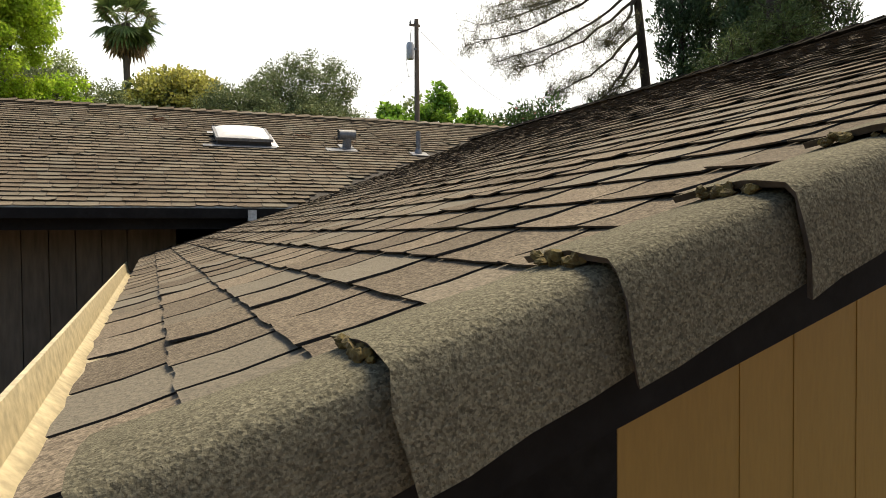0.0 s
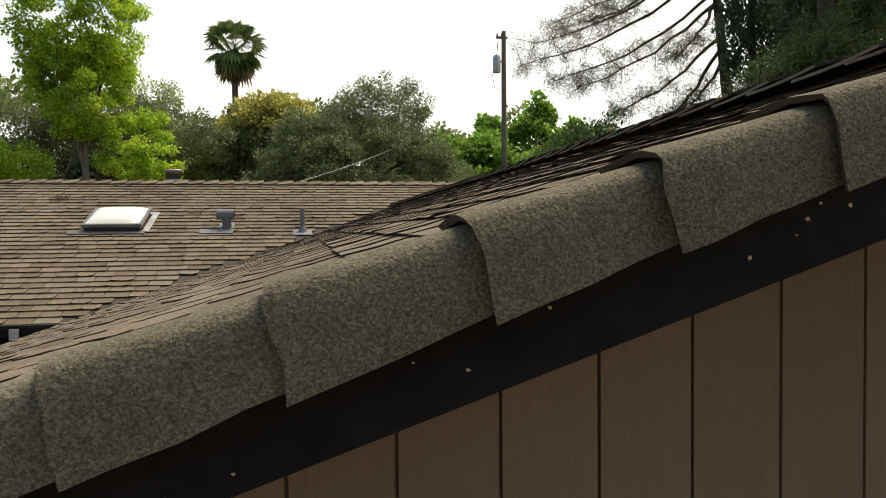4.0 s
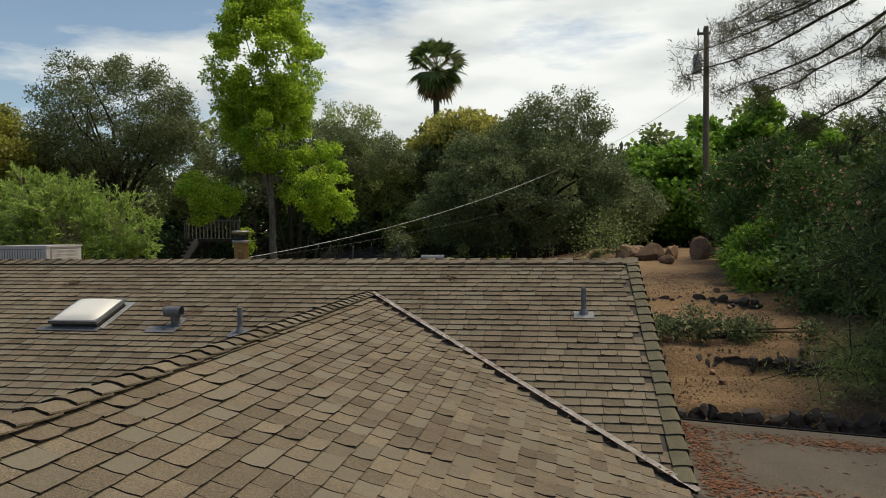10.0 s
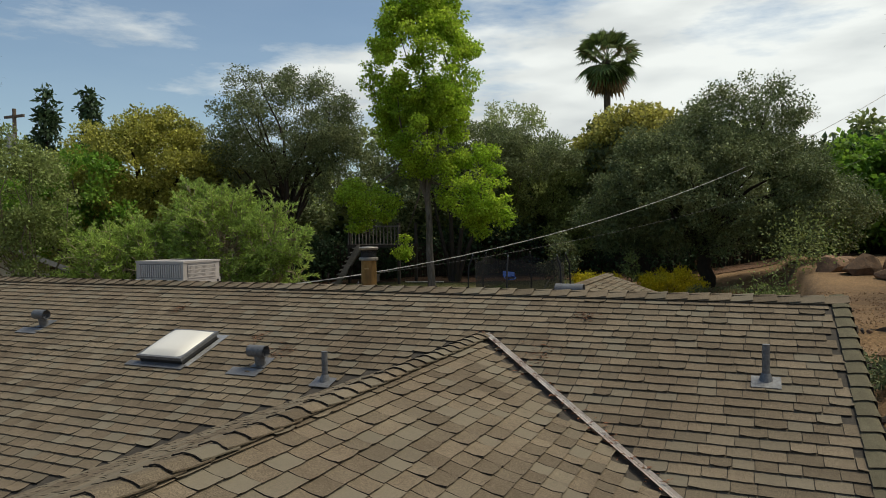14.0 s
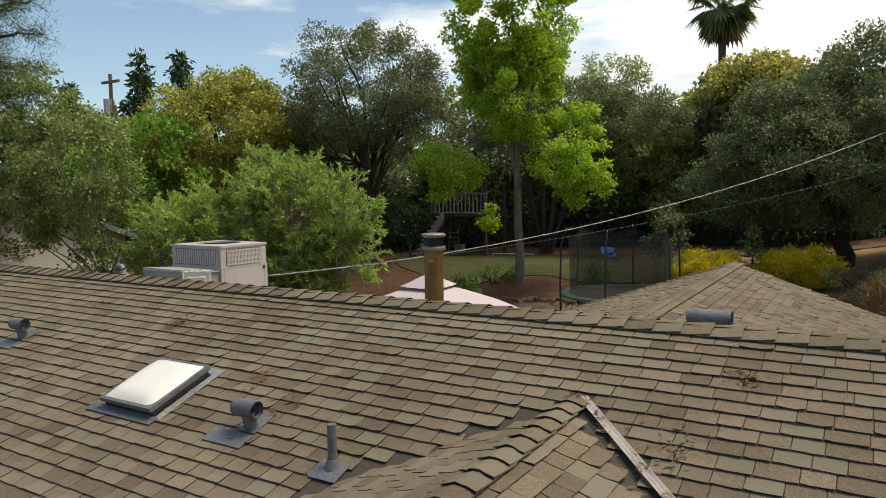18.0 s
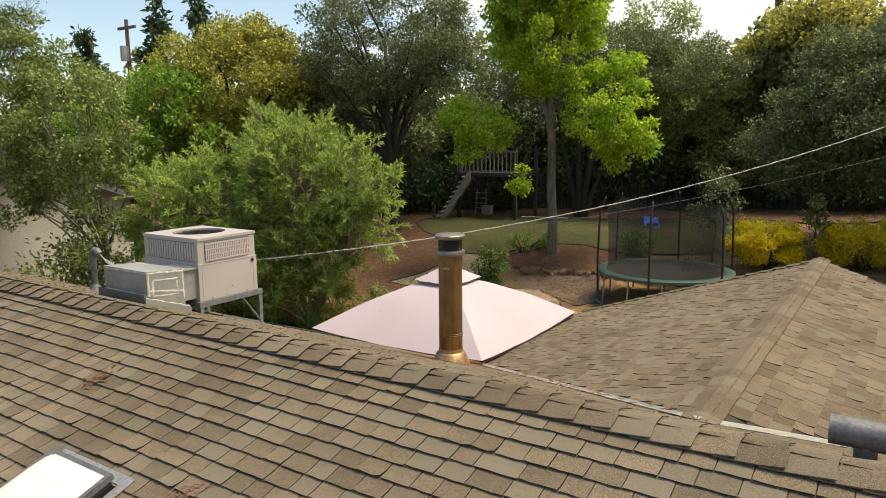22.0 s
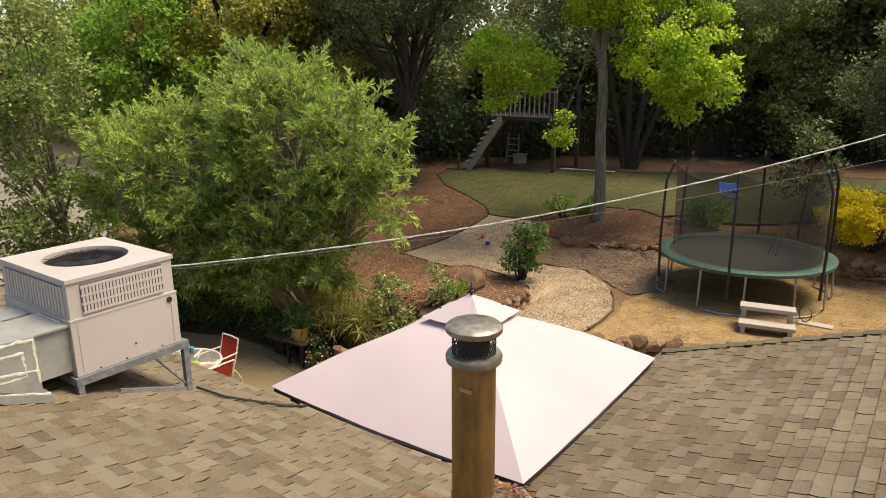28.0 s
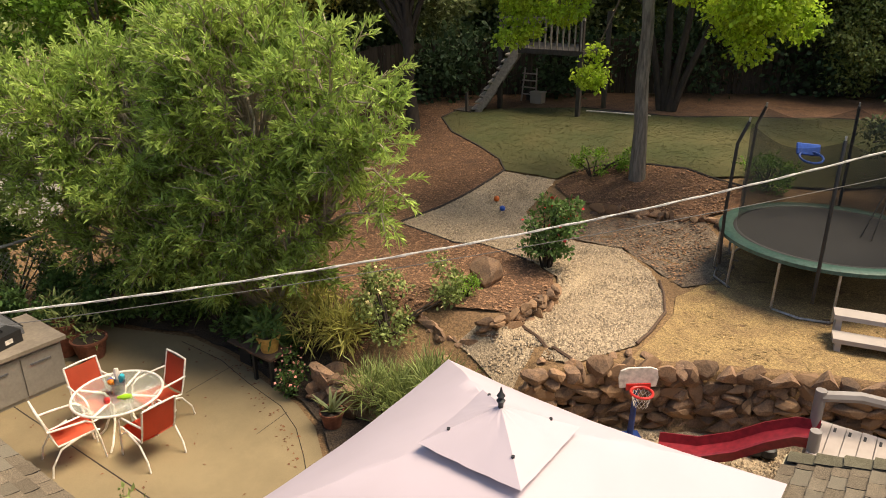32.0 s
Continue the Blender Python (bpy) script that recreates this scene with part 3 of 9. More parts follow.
# ---------------------------------------------------------------- walls
wall_gable = part("wall", prism([(-4.2, -0.1), (3.2, -0.1), (3.2, z_wing(3.2) - 0.08), (WX, WZ - 0.08), (-4.2, z_wing(-4.2) - 0.08)], 0.62, 0.74, "y"), SIDING, house, "tan grooved wood gable wall")
rnd = random.Random(4)
x = -4.138
while x < 3.0:
    for lo, hi, dx in ((0.0, 2.44, -0.018), (2.49, 9.0, 0.0)):
        xa, xb = x + dx + 0.0035, x + dx + 0.1875
        ta, tb = min(hi, z_wing(xa) - 0.09), min(hi, z_wing(xb) - 0.09)
        if min(ta, tb) > lo + 0.02:
            part("siding_board", prism([(xa, lo), (xb, lo), (xb, tb), (xa, ta)], 0.604, 0.622, "y"), SIDING, wall_gable)
    x += 0.191
part("trim_band", prism([(-3.3, 2.444), (3.0, 2.444), (3.0, 2.489), (-3.11, 2.489)], 0.588, 0.612, "y"), SIDING, house, "tan horizontal trim board")
part("painted_panel", prism([(-3.655, 0.2), (-2.735, 0.2), (-2.735, 2.235), (-3.655, 2.235)], 0.575, 0.599, "y"), AMBER, house, "amber painted plywood panel on the gable wall")
for gx in (-3.374, -3.233, -3.055):
    part("panel_batten", box((gx, 0.573, 0.2), (gx + 0.004, 0.576, 2.13)), AMBER, house)
# added black panel: the deep shade left of the amber panel as colour
part("shade_panel", box((-4.15, 0.57, 0.2), (-3.66, 0.603, 2.08)), FASCIA, house, "added black panel standing in for the deep shade beside the amber panel")
part("panel_head", prism([(-3.6, 2.238), (-2.735, 2.238), (-2.735, 2.285), (-3.55, 2.285)], 0.57, 0.599, "y"), CREAM, house, "cream painted head strip")
part("wall", box((-4.2, 0.75, -0.1), (-4.08, 6.6, z_wing(-4.1) - 0.08)), BROWNWALL, house)
part("wall", box((3.0, 0.75, -0.1), (3.12, 6.6, z_wing(3.05) - 0.1)), BROWNWALL, house)
wall_front = part("wall", box((-16.5, 6.6, -0.1), (-4.2, 6.72, zf - 0.02)), BROWNWALL, house, "dark brown grooved front wall in deep shade")
for k in range(40):
    part("siding_board", box((-4.4 - k * 0.21, 6.575, 0.0), (-4.4 - k * 0.21 + 0.2, 6.602, zf - 0.16)), BROWNWALL, wall_front)
part("wall", prism([(6.7, -0.1), (13.2, -0.1), (13.2, z_back(13.2) - 0.08), (RY, RZ - 0.08), (6.7, z_front(6.7) - 0.08)], 2.75, 2.87, "x"), BROWNWALL, house)
part("wall", prism([(6.7, -0.1), (13.2, -0.1), (13.2, z_back(13.2) - 0.08), (RY, RZ - 0.08), (6.7, z_front(6.7) - 0.08)], -16.62, -16.5, "x"), BROWNWALL, house)
part("wall", box((-16.5, 13.2, -0.1), (-3.4, 13.32, z_back(13.2) - 0.08)), SIDING, house)
part("wall", box((-3.52, 13.32, -0.1), (-3.4, 17.2, z_bwing(-3.5) - 0.08)), SIDING, house)
part("wall", prism([(-3.4, -0.1), (2.7, -0.1), (2.7, z_bwing(2.7) - 0.08), (BX, BZ - 0.08), (-3.4, z_bwing(-3.4) - 0.08)], 17.08, 17.2, "y"), SIDING, house)
part("wall", box((2.7, 13.2, -0.1), (2.82, 17.2, z_bwing(2.75) - 0.08)), SIDING, house)

# ---------------------------------------------------------------- the carport's flat roof
carport = thing("carport", "carport with a flat rolled roof covered in fallen pine needles", "carport")
part("flat_roof", prism([(3.30, 2.31), (9.2, 1.96), (9.2, 1.82), (3.30, 2.17)], -3.0, 8.32, "y"), GRAVELROOF, carport, "low flat roof of worn rolled roofing")
part("roof_edge", prism([(3.28, 2.325), (9.22, 1.973), (9.22, 1.80), (3.28, 2.15)], 8.322, 8.35, "y"), FASCIA, carport)
for px, py in ((9.0, 8.1), (9.0, 2.6), (9.0, -2.8), (3.7, 8.1)):
    part("post", box((px - 0.05, py - 0.05, -0.1), (px + 0.05, py + 0.05, 1.9 if px > 5 else 2.16)), FASCIA, carport)

# ---------------------------------------------------------------- ground
def sstep(a, b, t):
    t = np.clip((np.asarray(t, float) - a) / (b - a), 0, 1)
    return t * t * (3 - 2 * t)


WALL_X = np.array([-30, -16, -13.6, -12.0, -10.3, -9.3, -8.3, -7.4, -6.8, -5.9, -4.3, -2.0, 1.0, 4.0])
WALL_Y = np.array([20.5, 19.4, 19.1, 18.9, 18.6, 18.75, 19.1, 19.6, 20.3, 20.85, 21.65, 22.3, 22.8, 23.2])


def gz(x, y):
    """Height of the ground."""
    x, y = np.asarray(x, float), np.asarray(y, float)
    wy = np.interp(x, WALL_X, WALL_Y)
    soft = np.where(x < -7.6, 1.3, 0.16)
    up = sstep(0, 1, (y - wy) / soft)
    yard = 0.9 * up
    rise = np.where(x > -6.9, 0.0, 1.0)
    back = sstep(24.6, 30.6, y) * 1.2
    tramp = sstep(27.2, 27.5, y) * 0.65 + sstep(27.5, 33, y) * 0.6
    k = sstep(-7.2, -6.4, x)
    yard = yard + back * (1 - k) + tramp * k
    mound = sstep(-10.9, -10.0, x) * (1 - sstep(-6.6, -6.0, x)) * sstep(26.0, 26.5, y) * (1 - sstep(28, 33, y)) * 0.14
    bed = sstep(-11.3, -10.4, x) * (1 - sstep(-8.5, -8.2, x)) * sstep(20.0, 20.2, y) * (1 - sstep(22.6, 24.0, y)) * 0.22
    far = sstep(31, 60, y) * 0.8
    east = sstep(-2.5, 8, x) * sstep(19, 25, y) * 1.3
    z = yard + mound + bed + far + east
    # terraces beside the carport
    terr = 1.15 + 0.75 * sstep(10.25, 10.4, y) + 0.1 * sstep(10.4, 12.4, y) + 0.35 * sstep(12.45, 12.6, y) + 0.25 * sstep(12.6, 15.0, y) + 0.3 * sstep(16.4, 16.55, y) + 0.45 * sstep(16.6, 27, y)
    te = sstep(3.35, 3.9, x) * (1 - sstep(60, 90, y))
    z = z * (1 - te) + np.maximum(terr, 0) * te
    z = np.where((y < 14.3) & (x < 3.3), np.minimum(z, 0.0) - 0.02, z)
    return z


def axis(fine_lo, fine_hi, step, far):
    a = list(np.arange(fine_lo, fine_hi + 1e-6, step))
    d, s = 0.0, step
    lo, hi = [], []
    x = fine_lo
    while x > -far:
        s *= 1.28
        x -= s
        lo.append(x)
    s, x = step, fine_hi
    while x < far:
        s *= 1.28
        x += s
        hi.append(x)
    return np.array(lo[::-1] + a + hi)


def grid_sheet(name, xs, ys, mat, lift=0.0, rough=0.0, kind="structure", label=""):
    gx, gy = np.meshgrid(xs, ys)
    g = gz(gx, gy) + lift
    if rough:
        g = g + np.random.RandomState(3).uniform(-rough, rough, g.shape) * ((gy > 14) | (gx > 3.4))
    v = np.stack([gx, gy, g], -1).reshape(-1, 3)
    w, h = len(xs), len(ys)
    f = [(j * w + i, j * w + i + 1, (j + 1) * w + i + 1, (j + 1) * w + i) for j in range(h - 1) for i in range(w - 1)]
    return mesh(name, v.tolist(), f, mat, None, label, True, kind)


DIRT = material("dry_dirt", (0.215, 0.132, 0.064, 1), (0.125, 0.073, 0.038, 1), rough=0.97, grain=22, stain=0.8, amount=0.85, bump=0.02, speckle=0.3)
MULCH = material("bark_mulch", (0.165, 0.086, 0.046, 1), (0.075, 0.04, 0.024, 1), rough=0.97, grain=34, stain=3.0, amount=0.8, bump=0.03, speckle=0.6)
LAWN = material("dry_lawn", (0.046, 0.056, 0.016, 1), (0.085, 0.075, 0.026, 1), rough=0.95, grain=40, stain=0.6, amount=0.85, bump=0.004, speckle=0.3, grit=0.2)
GRAVEL = material("pale_gravel", (0.34, 0.265, 0.18, 1), (0.22, 0.165, 0.108, 1), rough=0.95, grain=26, stain=0.9, amount=0.7, bump=0.015, speckle=0.4)
CONCRETE = material("stained_concrete", (0.245, 0.19, 0.107, 1), (0.15, 0.112, 0.062, 1), rough=0.85, grain=120, stain=0.5, amount=0.8, bump=0.001, grit=0.1)
STONE = material("brown_field_stone", (0.25, 0.15, 0.088, 1), (0.12, 0.078, 0.055, 1), rough=0.9, grain=42, stain=6, amount=0.9, bump=0.008, vary=0.45, third=(0.33, 0.195, 0.105, 1))
DARKSTONE = material("dark_lava_stone", (0.055, 0.045, 0.040, 1), (0.09, 0.07, 0.055, 1), rough=0.95, grain=12, stain=4, bump=0.015, vary=0.35)
BARK = material("grey_bark", (0.115, 0.09, 0.068, 1), (0.06, 0.046, 0.036, 1), rough=0.95, grain=14, stain=3, amount=0.8, bump=0.02, stretch=(1, 1, 0.25))
PALEBARK = material("pale_grey_bark", (0.24, 0.20, 0.16, 1), (0.14, 0.115, 0.09, 1), rough=0.95, grain=16, stain=5, amount=0.8, bump=0.02, stretch=(1, 1, 0.3))
MAPLEBARK = material("furrowed_grey_bark", (0.20, 0.178, 0.15, 1), (0.075, 0.065, 0.055, 1), rough=0.95, grain=30, stain=16, amount=0.85, bump=0.015, stretch=(1, 1, 0.14))
TWIG = material("pale_bare_twig", (0.36, 0.30, 0.225, 1), (0.22, 0.18, 0.13, 1), rough=0.9, grain=20, stain=4)
DARKBARK = material("dark_bark", (0.045, 0.034, 0.026, 1), rough=0.95, grain=12, stain=2, bump=0.02, stretch=(1, 1, 0.3))
FENCE = material("weathered_fence_wood", (0.060, 0.045, 0.034, 1), (0.035, 0.026, 0.02, 1), rough=0.9, grain=20, stain=1.5, vary=0.25, bump=0.004, stretch=(1, 1, 0.15))

ground = grid_sheet("ground", axis(-22, 14, 0.3, 900), axis(9.6, 41, 0.3, 900), DIRT, rough=0.02, label="dry sloping ground of the yard")


def sheet(name, outline, mat, lift, label, step=0.25, kind="structure", rough=0.012, category=""):
    """A patch of ground cover inside an outline, lying on the ground."""
    from mathutils.geometry import delaunay_2d_cdt
    pts = []
    n = len(outline)
    for i in range(n):
        a, b = Vector(outline[i]), Vector(outline[(i + 1) % n])
        k = max(1, int((b - a).length / step))
        pts += [a.lerp(b, j / k) for j in range(k)]
    m = len(pts)
    xs, ys = [p[0] for p in outline], [p[1] for p in outline]
    rnd = random.Random(len(name))
    inner = []
    for gx in np.arange(min(xs), max(xs), step):
        for gy in np.arange(min(ys), max(ys), step):
            x, y = gx + rnd.uniform(-0.05, 0.05), gy + rnd.uniform(-0.05, 0.05)
            inside = False
            for i in range(n):
                (x0, y0), (x1, y1) = outline[i], outline[(i + 1) % n]
                if (y0 > y) != (y1 > y) and x < (x1 - x0) * (y - y0) / (y1 - y0) + x0:
                    inside = not inside
            if inside:
                inner.append(Vector((x, y)))
    v, _, f, *_ = delaunay_2d_cdt(pts + inner, [(i, (i + 1) % m) for i in range(m)], [list(range(m))], 1, 1e-5)
    z = gz([p.x for p in v], [p.y for p in v]) + lift
    return mesh(name, [(p.x, p.y, float(h) + rnd.uniform(-rough, rough)) for p, h in zip(v, z)], f, mat, None, label, True, kind, category)


# ---------------------------------------------------------------- plants
def leaf_cloud(name, centres, radii, count, size, mat, parent, seed, ratio=0.5, up=0.4, droop=0.0, label="", hollow=0.55, narrow=False):
    """Many small leaves in clumps: centres and radii of the clumps, each leaf a folded diamond."""
    rs = np.random.RandomState(seed)
    centres, radii = np.asarray(centres, float), np.asarray(radii, float)
    if radii.ndim == 1:
        radii = np.repeat(radii[:, None], 3, 1)
    wgt = radii.prod(1) ** 0.66
    pick = rs.choice(len(centres), count, p=wgt / wgt.sum())
    d = rs.normal(size=(count, 3))
    d /= np.linalg.norm(d, axis=1)[:, None]
    r = (hollow + (1 - hollow) * rs.rand(count)) ** 0.8
    ragged = 1 + 0.22 * rs.normal(size=count).clip(-1.5, 1.8)
    p = centres[pick] + d * radii[pick] * (r * ragged)[:, None]
    ax = d * 0.7 + rs.normal(size=(count, 3)) * 0.7
    ax[:, 2] -= droop
    ax /= np.linalg.norm(ax, axis=1)[:, None]
    nor = rs.normal(size=(count, 3)) * 0.8
    nor[:, 2] += up * 2
    side = np.cross(ax, nor)
    side /= np.linalg.norm(side, axis=1)[:, None] + 1e-9
    nor = np.cross(side, ax)
    s = size * (0.65 + 0.7 * rs.rand(count))[:, None]
    fold = 0.12
    a = p
    b = p + ax * s * 0.5 + side * s * ratio * 0.5 + nor * s * fold
    c = p + ax * s
    e = p + ax * s * 0.5 - side * s * ratio * 0.5 + nor * s * fold
    verts = np.stack([a, b, c, e], 1).reshape(-1, 3)
    me = bpy.data.meshes.new(name)
    me.vertices.add(len(verts))
    me.vertices.foreach_set("co", verts.ravel().astype(np.float32))
    me.loops.add(len(verts))
    me.loops.foreach_set("vertex_index", np.arange(len(verts), dtype=np.int32))
    me.polygons.add(count)
    me.polygons.foreach_set("loop_start", (np.arange(count) * 4).astype(np.int32))
    me.update(calc_edges=True)
    me.materials.append(mat)
    ob = new(name, me)
    ob.parent = parent
    return tagged(ob, label)


def clumps(blobs, per, size, seed):
    """Breaks large ellipsoids (cx, cy, cz, rx, ry, rz) into clumps near their surface."""
    rnd = random.Random(seed)
    cs, rs = [], []
    total = sum(b[3] * b[4] * b[5] for b in blobs) or 1
    for b in blobs:
        n = max(3, int(per * (b[3] * b[4] * b[5]) / total))
        for _ in range(n):
            while True:
                d = Vector((rnd.gauss(0, 1), rnd.gauss(0, 1), rnd.gauss(0, 1)))
                if d.length > 0.1:
                    break
            d.normalize()
            k = rnd.uniform(0.45, 1.0) ** 0.6
            cs.append((b[0] + d.x * b[3] * k, b[1] + d.y * b[4] * k, b[2] + d.z * b[5] * k))
            s = size * rnd.uniform(0.6, 1.35)
            rs.append((s, s, s * rnd.uniform(0.6, 0.9)))
    return cs, rs


def limbs(base, fork, targets, r0, mat, parent, seed, r1=0.02, name="trunk", label=""):
    """A tapered trunk up to the fork, and limbs that wander out to the targets."""
    rnd = random.Random(seed)
    base, fork = Vector(base), Vector(fork)
    bm = bmesh.new()
    k = 7
    pts = [base.lerp(fork, i / k) + Vector((rnd.uniform(-1, 1), rnd.uniform(-1, 1), 0)) * r0 * 0.35 * (0 < i < k) for i in range(k + 1)]
    pts[0].z -= 0.25
    add_tube(bm, pts, [r0 * (1.25 if i == 0 else 1 - 0.45 * i / k) for i in range(k + 1)], 10)
    for t in targets:
        t = Vector(t)
        u = rnd.uniform(0.45, 1.0)
        a = base.lerp(fork, u)
        mid = a.lerp(t, 0.5) + Vector((rnd.uniform(-1, 1), rnd.uniform(-1, 1), rnd.uniform(0, 1))) * (t - a).length * 0.12
        path = [a, a.lerp(mid, 0.5) + Vector((0, 0, 0.03)), mid, mid.lerp(t, 0.5) + Vector((rnd.uniform(-1, 1), rnd.uniform(-1, 1), rnd.uniform(-0.5, 1))) * 0.06 * (t - a).length, t]
        ra = r0 * (1 - 0.45 * u) * 0.55
        add_tube(bm, path, [ra, ra * 0.8, ra * 0.6, ra * 0.35, r1], 6)
    return part(name, bm, mat, parent, label, True)


def tree(name, label, base, fork, blobs, leafmat, count, size, per=60, clump=0.7, r0=0.2, bark=None, seed=1, ratio=0.55, droop=0.0, category="tree", up=0.4, limb_n=14, hollow=0.45, group=""):
    t = thing(name, label, category, group, at=base)
    cs, rs = clumps(blobs, per, clump, seed)
    off = Vector(base)
    rnd = random.Random(seed)
    loc = [tuple(Vector(c) - off) for c in cs]
    aims = rnd.sample(loc, min(limb_n, len(loc)))
    limbs((0, 0, 0), Vector(fork) - off, aims, r0, bark or BARK, t, seed)
    leaf_cloud("crown", loc, rs, count, size, leafmat, t, seed, ratio, up, droop, hollow=hollow)
    return t


L_MAPLE = leaf("maple_leaf", (0.29, 0.45, 0.042, 1), (0.52, 0.63, 0.068, 1), 0.58, vary=0.35)
L_OAK = leaf("oak_leaf", (0.14, 0.182, 0.078, 1), (0.235, 0.265, 0.12, 1), 0.22)
L_GREY = leaf("grey_green_leaf", (0.135, 0.175, 0.075, 1), (0.23, 0.255, 0.125, 1), 0.22)
L_YELLOW = leaf("yellow_green_leaf", (0.44, 0.43, 0.09, 1), (0.24, 0.27, 0.06, 1), 0.25)
L_BLOSSOM = leaf("pale_yellow_blossom", (0.48, 0.45, 0.12, 1), (0.33, 0.34, 0.08, 1), 0.35)
L_OLIVE = leaf("olive_leaf", (0.25, 0.30, 0.10, 1), (0.18, 0.235, 0.075, 1), 0.3)
L_LIGHT = leaf("light_olive_leaf", (0.33, 0.39, 0.14, 1), (0.24, 0.30, 0.095, 1), 0.33)
L_SMALL = leaf("small_grey_leaf", (0.21, 0.27, 0.085, 1), (0.29, 0.345, 0.12, 1), 0.3)
L_BRIGHT = leaf("bright_leaf", (0.145, 0.290, 0.036, 1), (0.246, 0.377, 0.051, 1), 0.45)
L_WILLOW = leaf("narrow_leaf", (0.28, 0.40, 0.092, 1), (0.43, 0.54, 0.138, 1), 0.45, vary=0.45)
L_PINE = leaf("pine_needle", (0.065, 0.105, 0.032, 1), (0.13, 0.17, 0.05, 1), 0.2)
L_DRYPINE = leaf("sparse_pine_needle", (0.10, 0.10, 0.052, 1), (0.16, 0.145, 0.08, 1), 0.25)
L_CYPRESS = leaf("cypress_leaf", (0.045, 0.085, 0.04, 1), (0.07, 0.115, 0.05, 1), 0.2)
L_PALM = leaf("palm_leaf", (0.085, 0.135, 0.038, 1), (0.15, 0.18, 0.06, 1), 0.25, rough=0.75)
L_DRYPALM = leaf("dry_palm_leaf", (0.25, 0.17, 0.08, 1), (0.17, 0.11, 0.055, 1), 0.2, rough=0.8)
L_GOLD = leaf("golden_shrub_leaf", (0.80, 0.66, 0.03, 1), (0.72, 0.64, 0.06, 1), 0.5, vary=0.2)
L_ROSE = leaf("rose_leaf", (0.072, 0.145, 0.036, 1), (0.131, 0.203, 0.058, 1), 0.3)
L_PINK = leaf("pink_flower", (0.797, 0.290, 0.246, 1), (0.899, 0.464, 0.362, 1), 0.3)


def g(x, y):
    return float(gz(x, y))


tree("maple_tree", "tall bright green maple tree with a straight grey trunk", (-9.16, 27.45, g(-9.16, 27.45)), (-9.45, 27.5, 9.5),
     [(-9.3, 27.1, 11.2, 2.2, 2.2, 2.7), (-9.3, 27.0, 8.7, 1.9, 1.9, 1.9), (-7.4, 27.8, 6.3, 1.5, 1.4, 1.6), (-6.95, 28.1, 4.85, 0.85, 0.8, 0.95),
      (-11.5, 26.2, 5.6, 1.35, 1.2, 1.15), (-9.2, 27.1, 13.4, 1.4, 1.4, 1.3), (-10.0, 26.9, 14.4, 0.6, 0.6, 0.8), (-8.2, 27.4, 14.0, 0.6, 0.6, 0.7), (-10.72, 28.2, 3.95, 0.2, 0.2, 0.5)],
     L_MAPLE, 86000, 0.10, 520, 0.31, 0.165, MAPLEBARK, seed=21, ratio=0.8, droop=0.5)
tree("oak_tree", "large grey-green oak tree with an open crown", (-16.45, 28.36, g(-16.45, 28.36)), (-17.4, 29.2, 6.5),
     [(-17.6, 29.4, 9.6, 3.7, 3.4, 2.8), (-15.4, 30.4, 7.8, 2.4, 2.2, 1.8), (-19.6, 28.6, 7.4, 2.3, 2.2, 1.9)],
     L_GREY, 78000, 0.105, 340, 0.48, 0.2, DARKBARK, 22, limb_n=34)
tree("yellow_green_tree", "rounded dense yellow-green broadleaf tree", (-24.3, 27.3, g(-24, 27)), (-24.2, 27.0, 6.0),
     [(-23.6, 26.6, 7.3, 4.0, 3.4, 3.0), (-21.2, 27.4, 6.4, 2.4, 2.2, 2.6), (-27.2, 25.5, 6.0, 2.6, 2.4, 2.4), (-22.6, 26.8, 9.2, 1.8, 1.8, 1.2)],
     L_YELLOW, 92000, 0.125, 380, 0.5, 0.3, DARKBARK, 23, ratio=0.7)
tree("pale_tree", "slender pale grey-green tree with wispy twigs", (-9.4, 38.4, g(-9.4, 38.4)), (-9.3, 38.4, 8.5),
     [(-9.4, 38.3, 9.2, 1.7, 1.7, 2.8), (-8.2, 38.6, 7.4, 2.0, 2.0, 2.2), (-10.6, 38.0, 7.2, 1.4, 1.4, 2.2)],
     L_LIGHT, 18000, 0.13, 110, 0.5, 0.13, PALEBARK, 24, limb_n=30)
tree("olive_tree", "soft olive-green rounded tree by the back fence", (-7.8, 39.4, g(-7.8, 39)), (-7.8, 39.4, 5.0),
     [(-7.6, 39.2, 6.4, 2.7, 2.4, 3.0), (-5.6, 39.8, 5.4, 1.9, 1.9, 2.2), (-9.8, 38.6, 4.8, 1.9, 1.9, 1.9), (-6.4, 38.2, 4.6, 2.0, 1.6, 1.8)],
     L_LIGHT, 54000, 0.14, 220, 0.55, 0.2, DARKBARK, 25)
tree("flowering_tree", "dark green tree with a crown of pale yellow blossom", (-2.6, 40.2, g(-2.6, 40)), (-2.6, 40.2, 5.5),
     [(-3.1, 40.0, 7.4, 3.2, 2.6, 3.0)], L_OAK, 20000, 0.26, 120, 0.7, 0.25, DARKBARK, 26, ratio=0.7)
tree("flowering_tree", "mass of pale yellow blossom over dark foliage", (-2.6, 39.9, g(-2.6, 39.9)), (-2.6, 39.9, 8.0),
     [(-3.1, 39.5, 9.0, 2.9, 2.3, 1.9)], L_BLOSSOM, 16000, 0.17, 90, 0.55, 0.12, DARKBARK, 36, ratio=0.8)
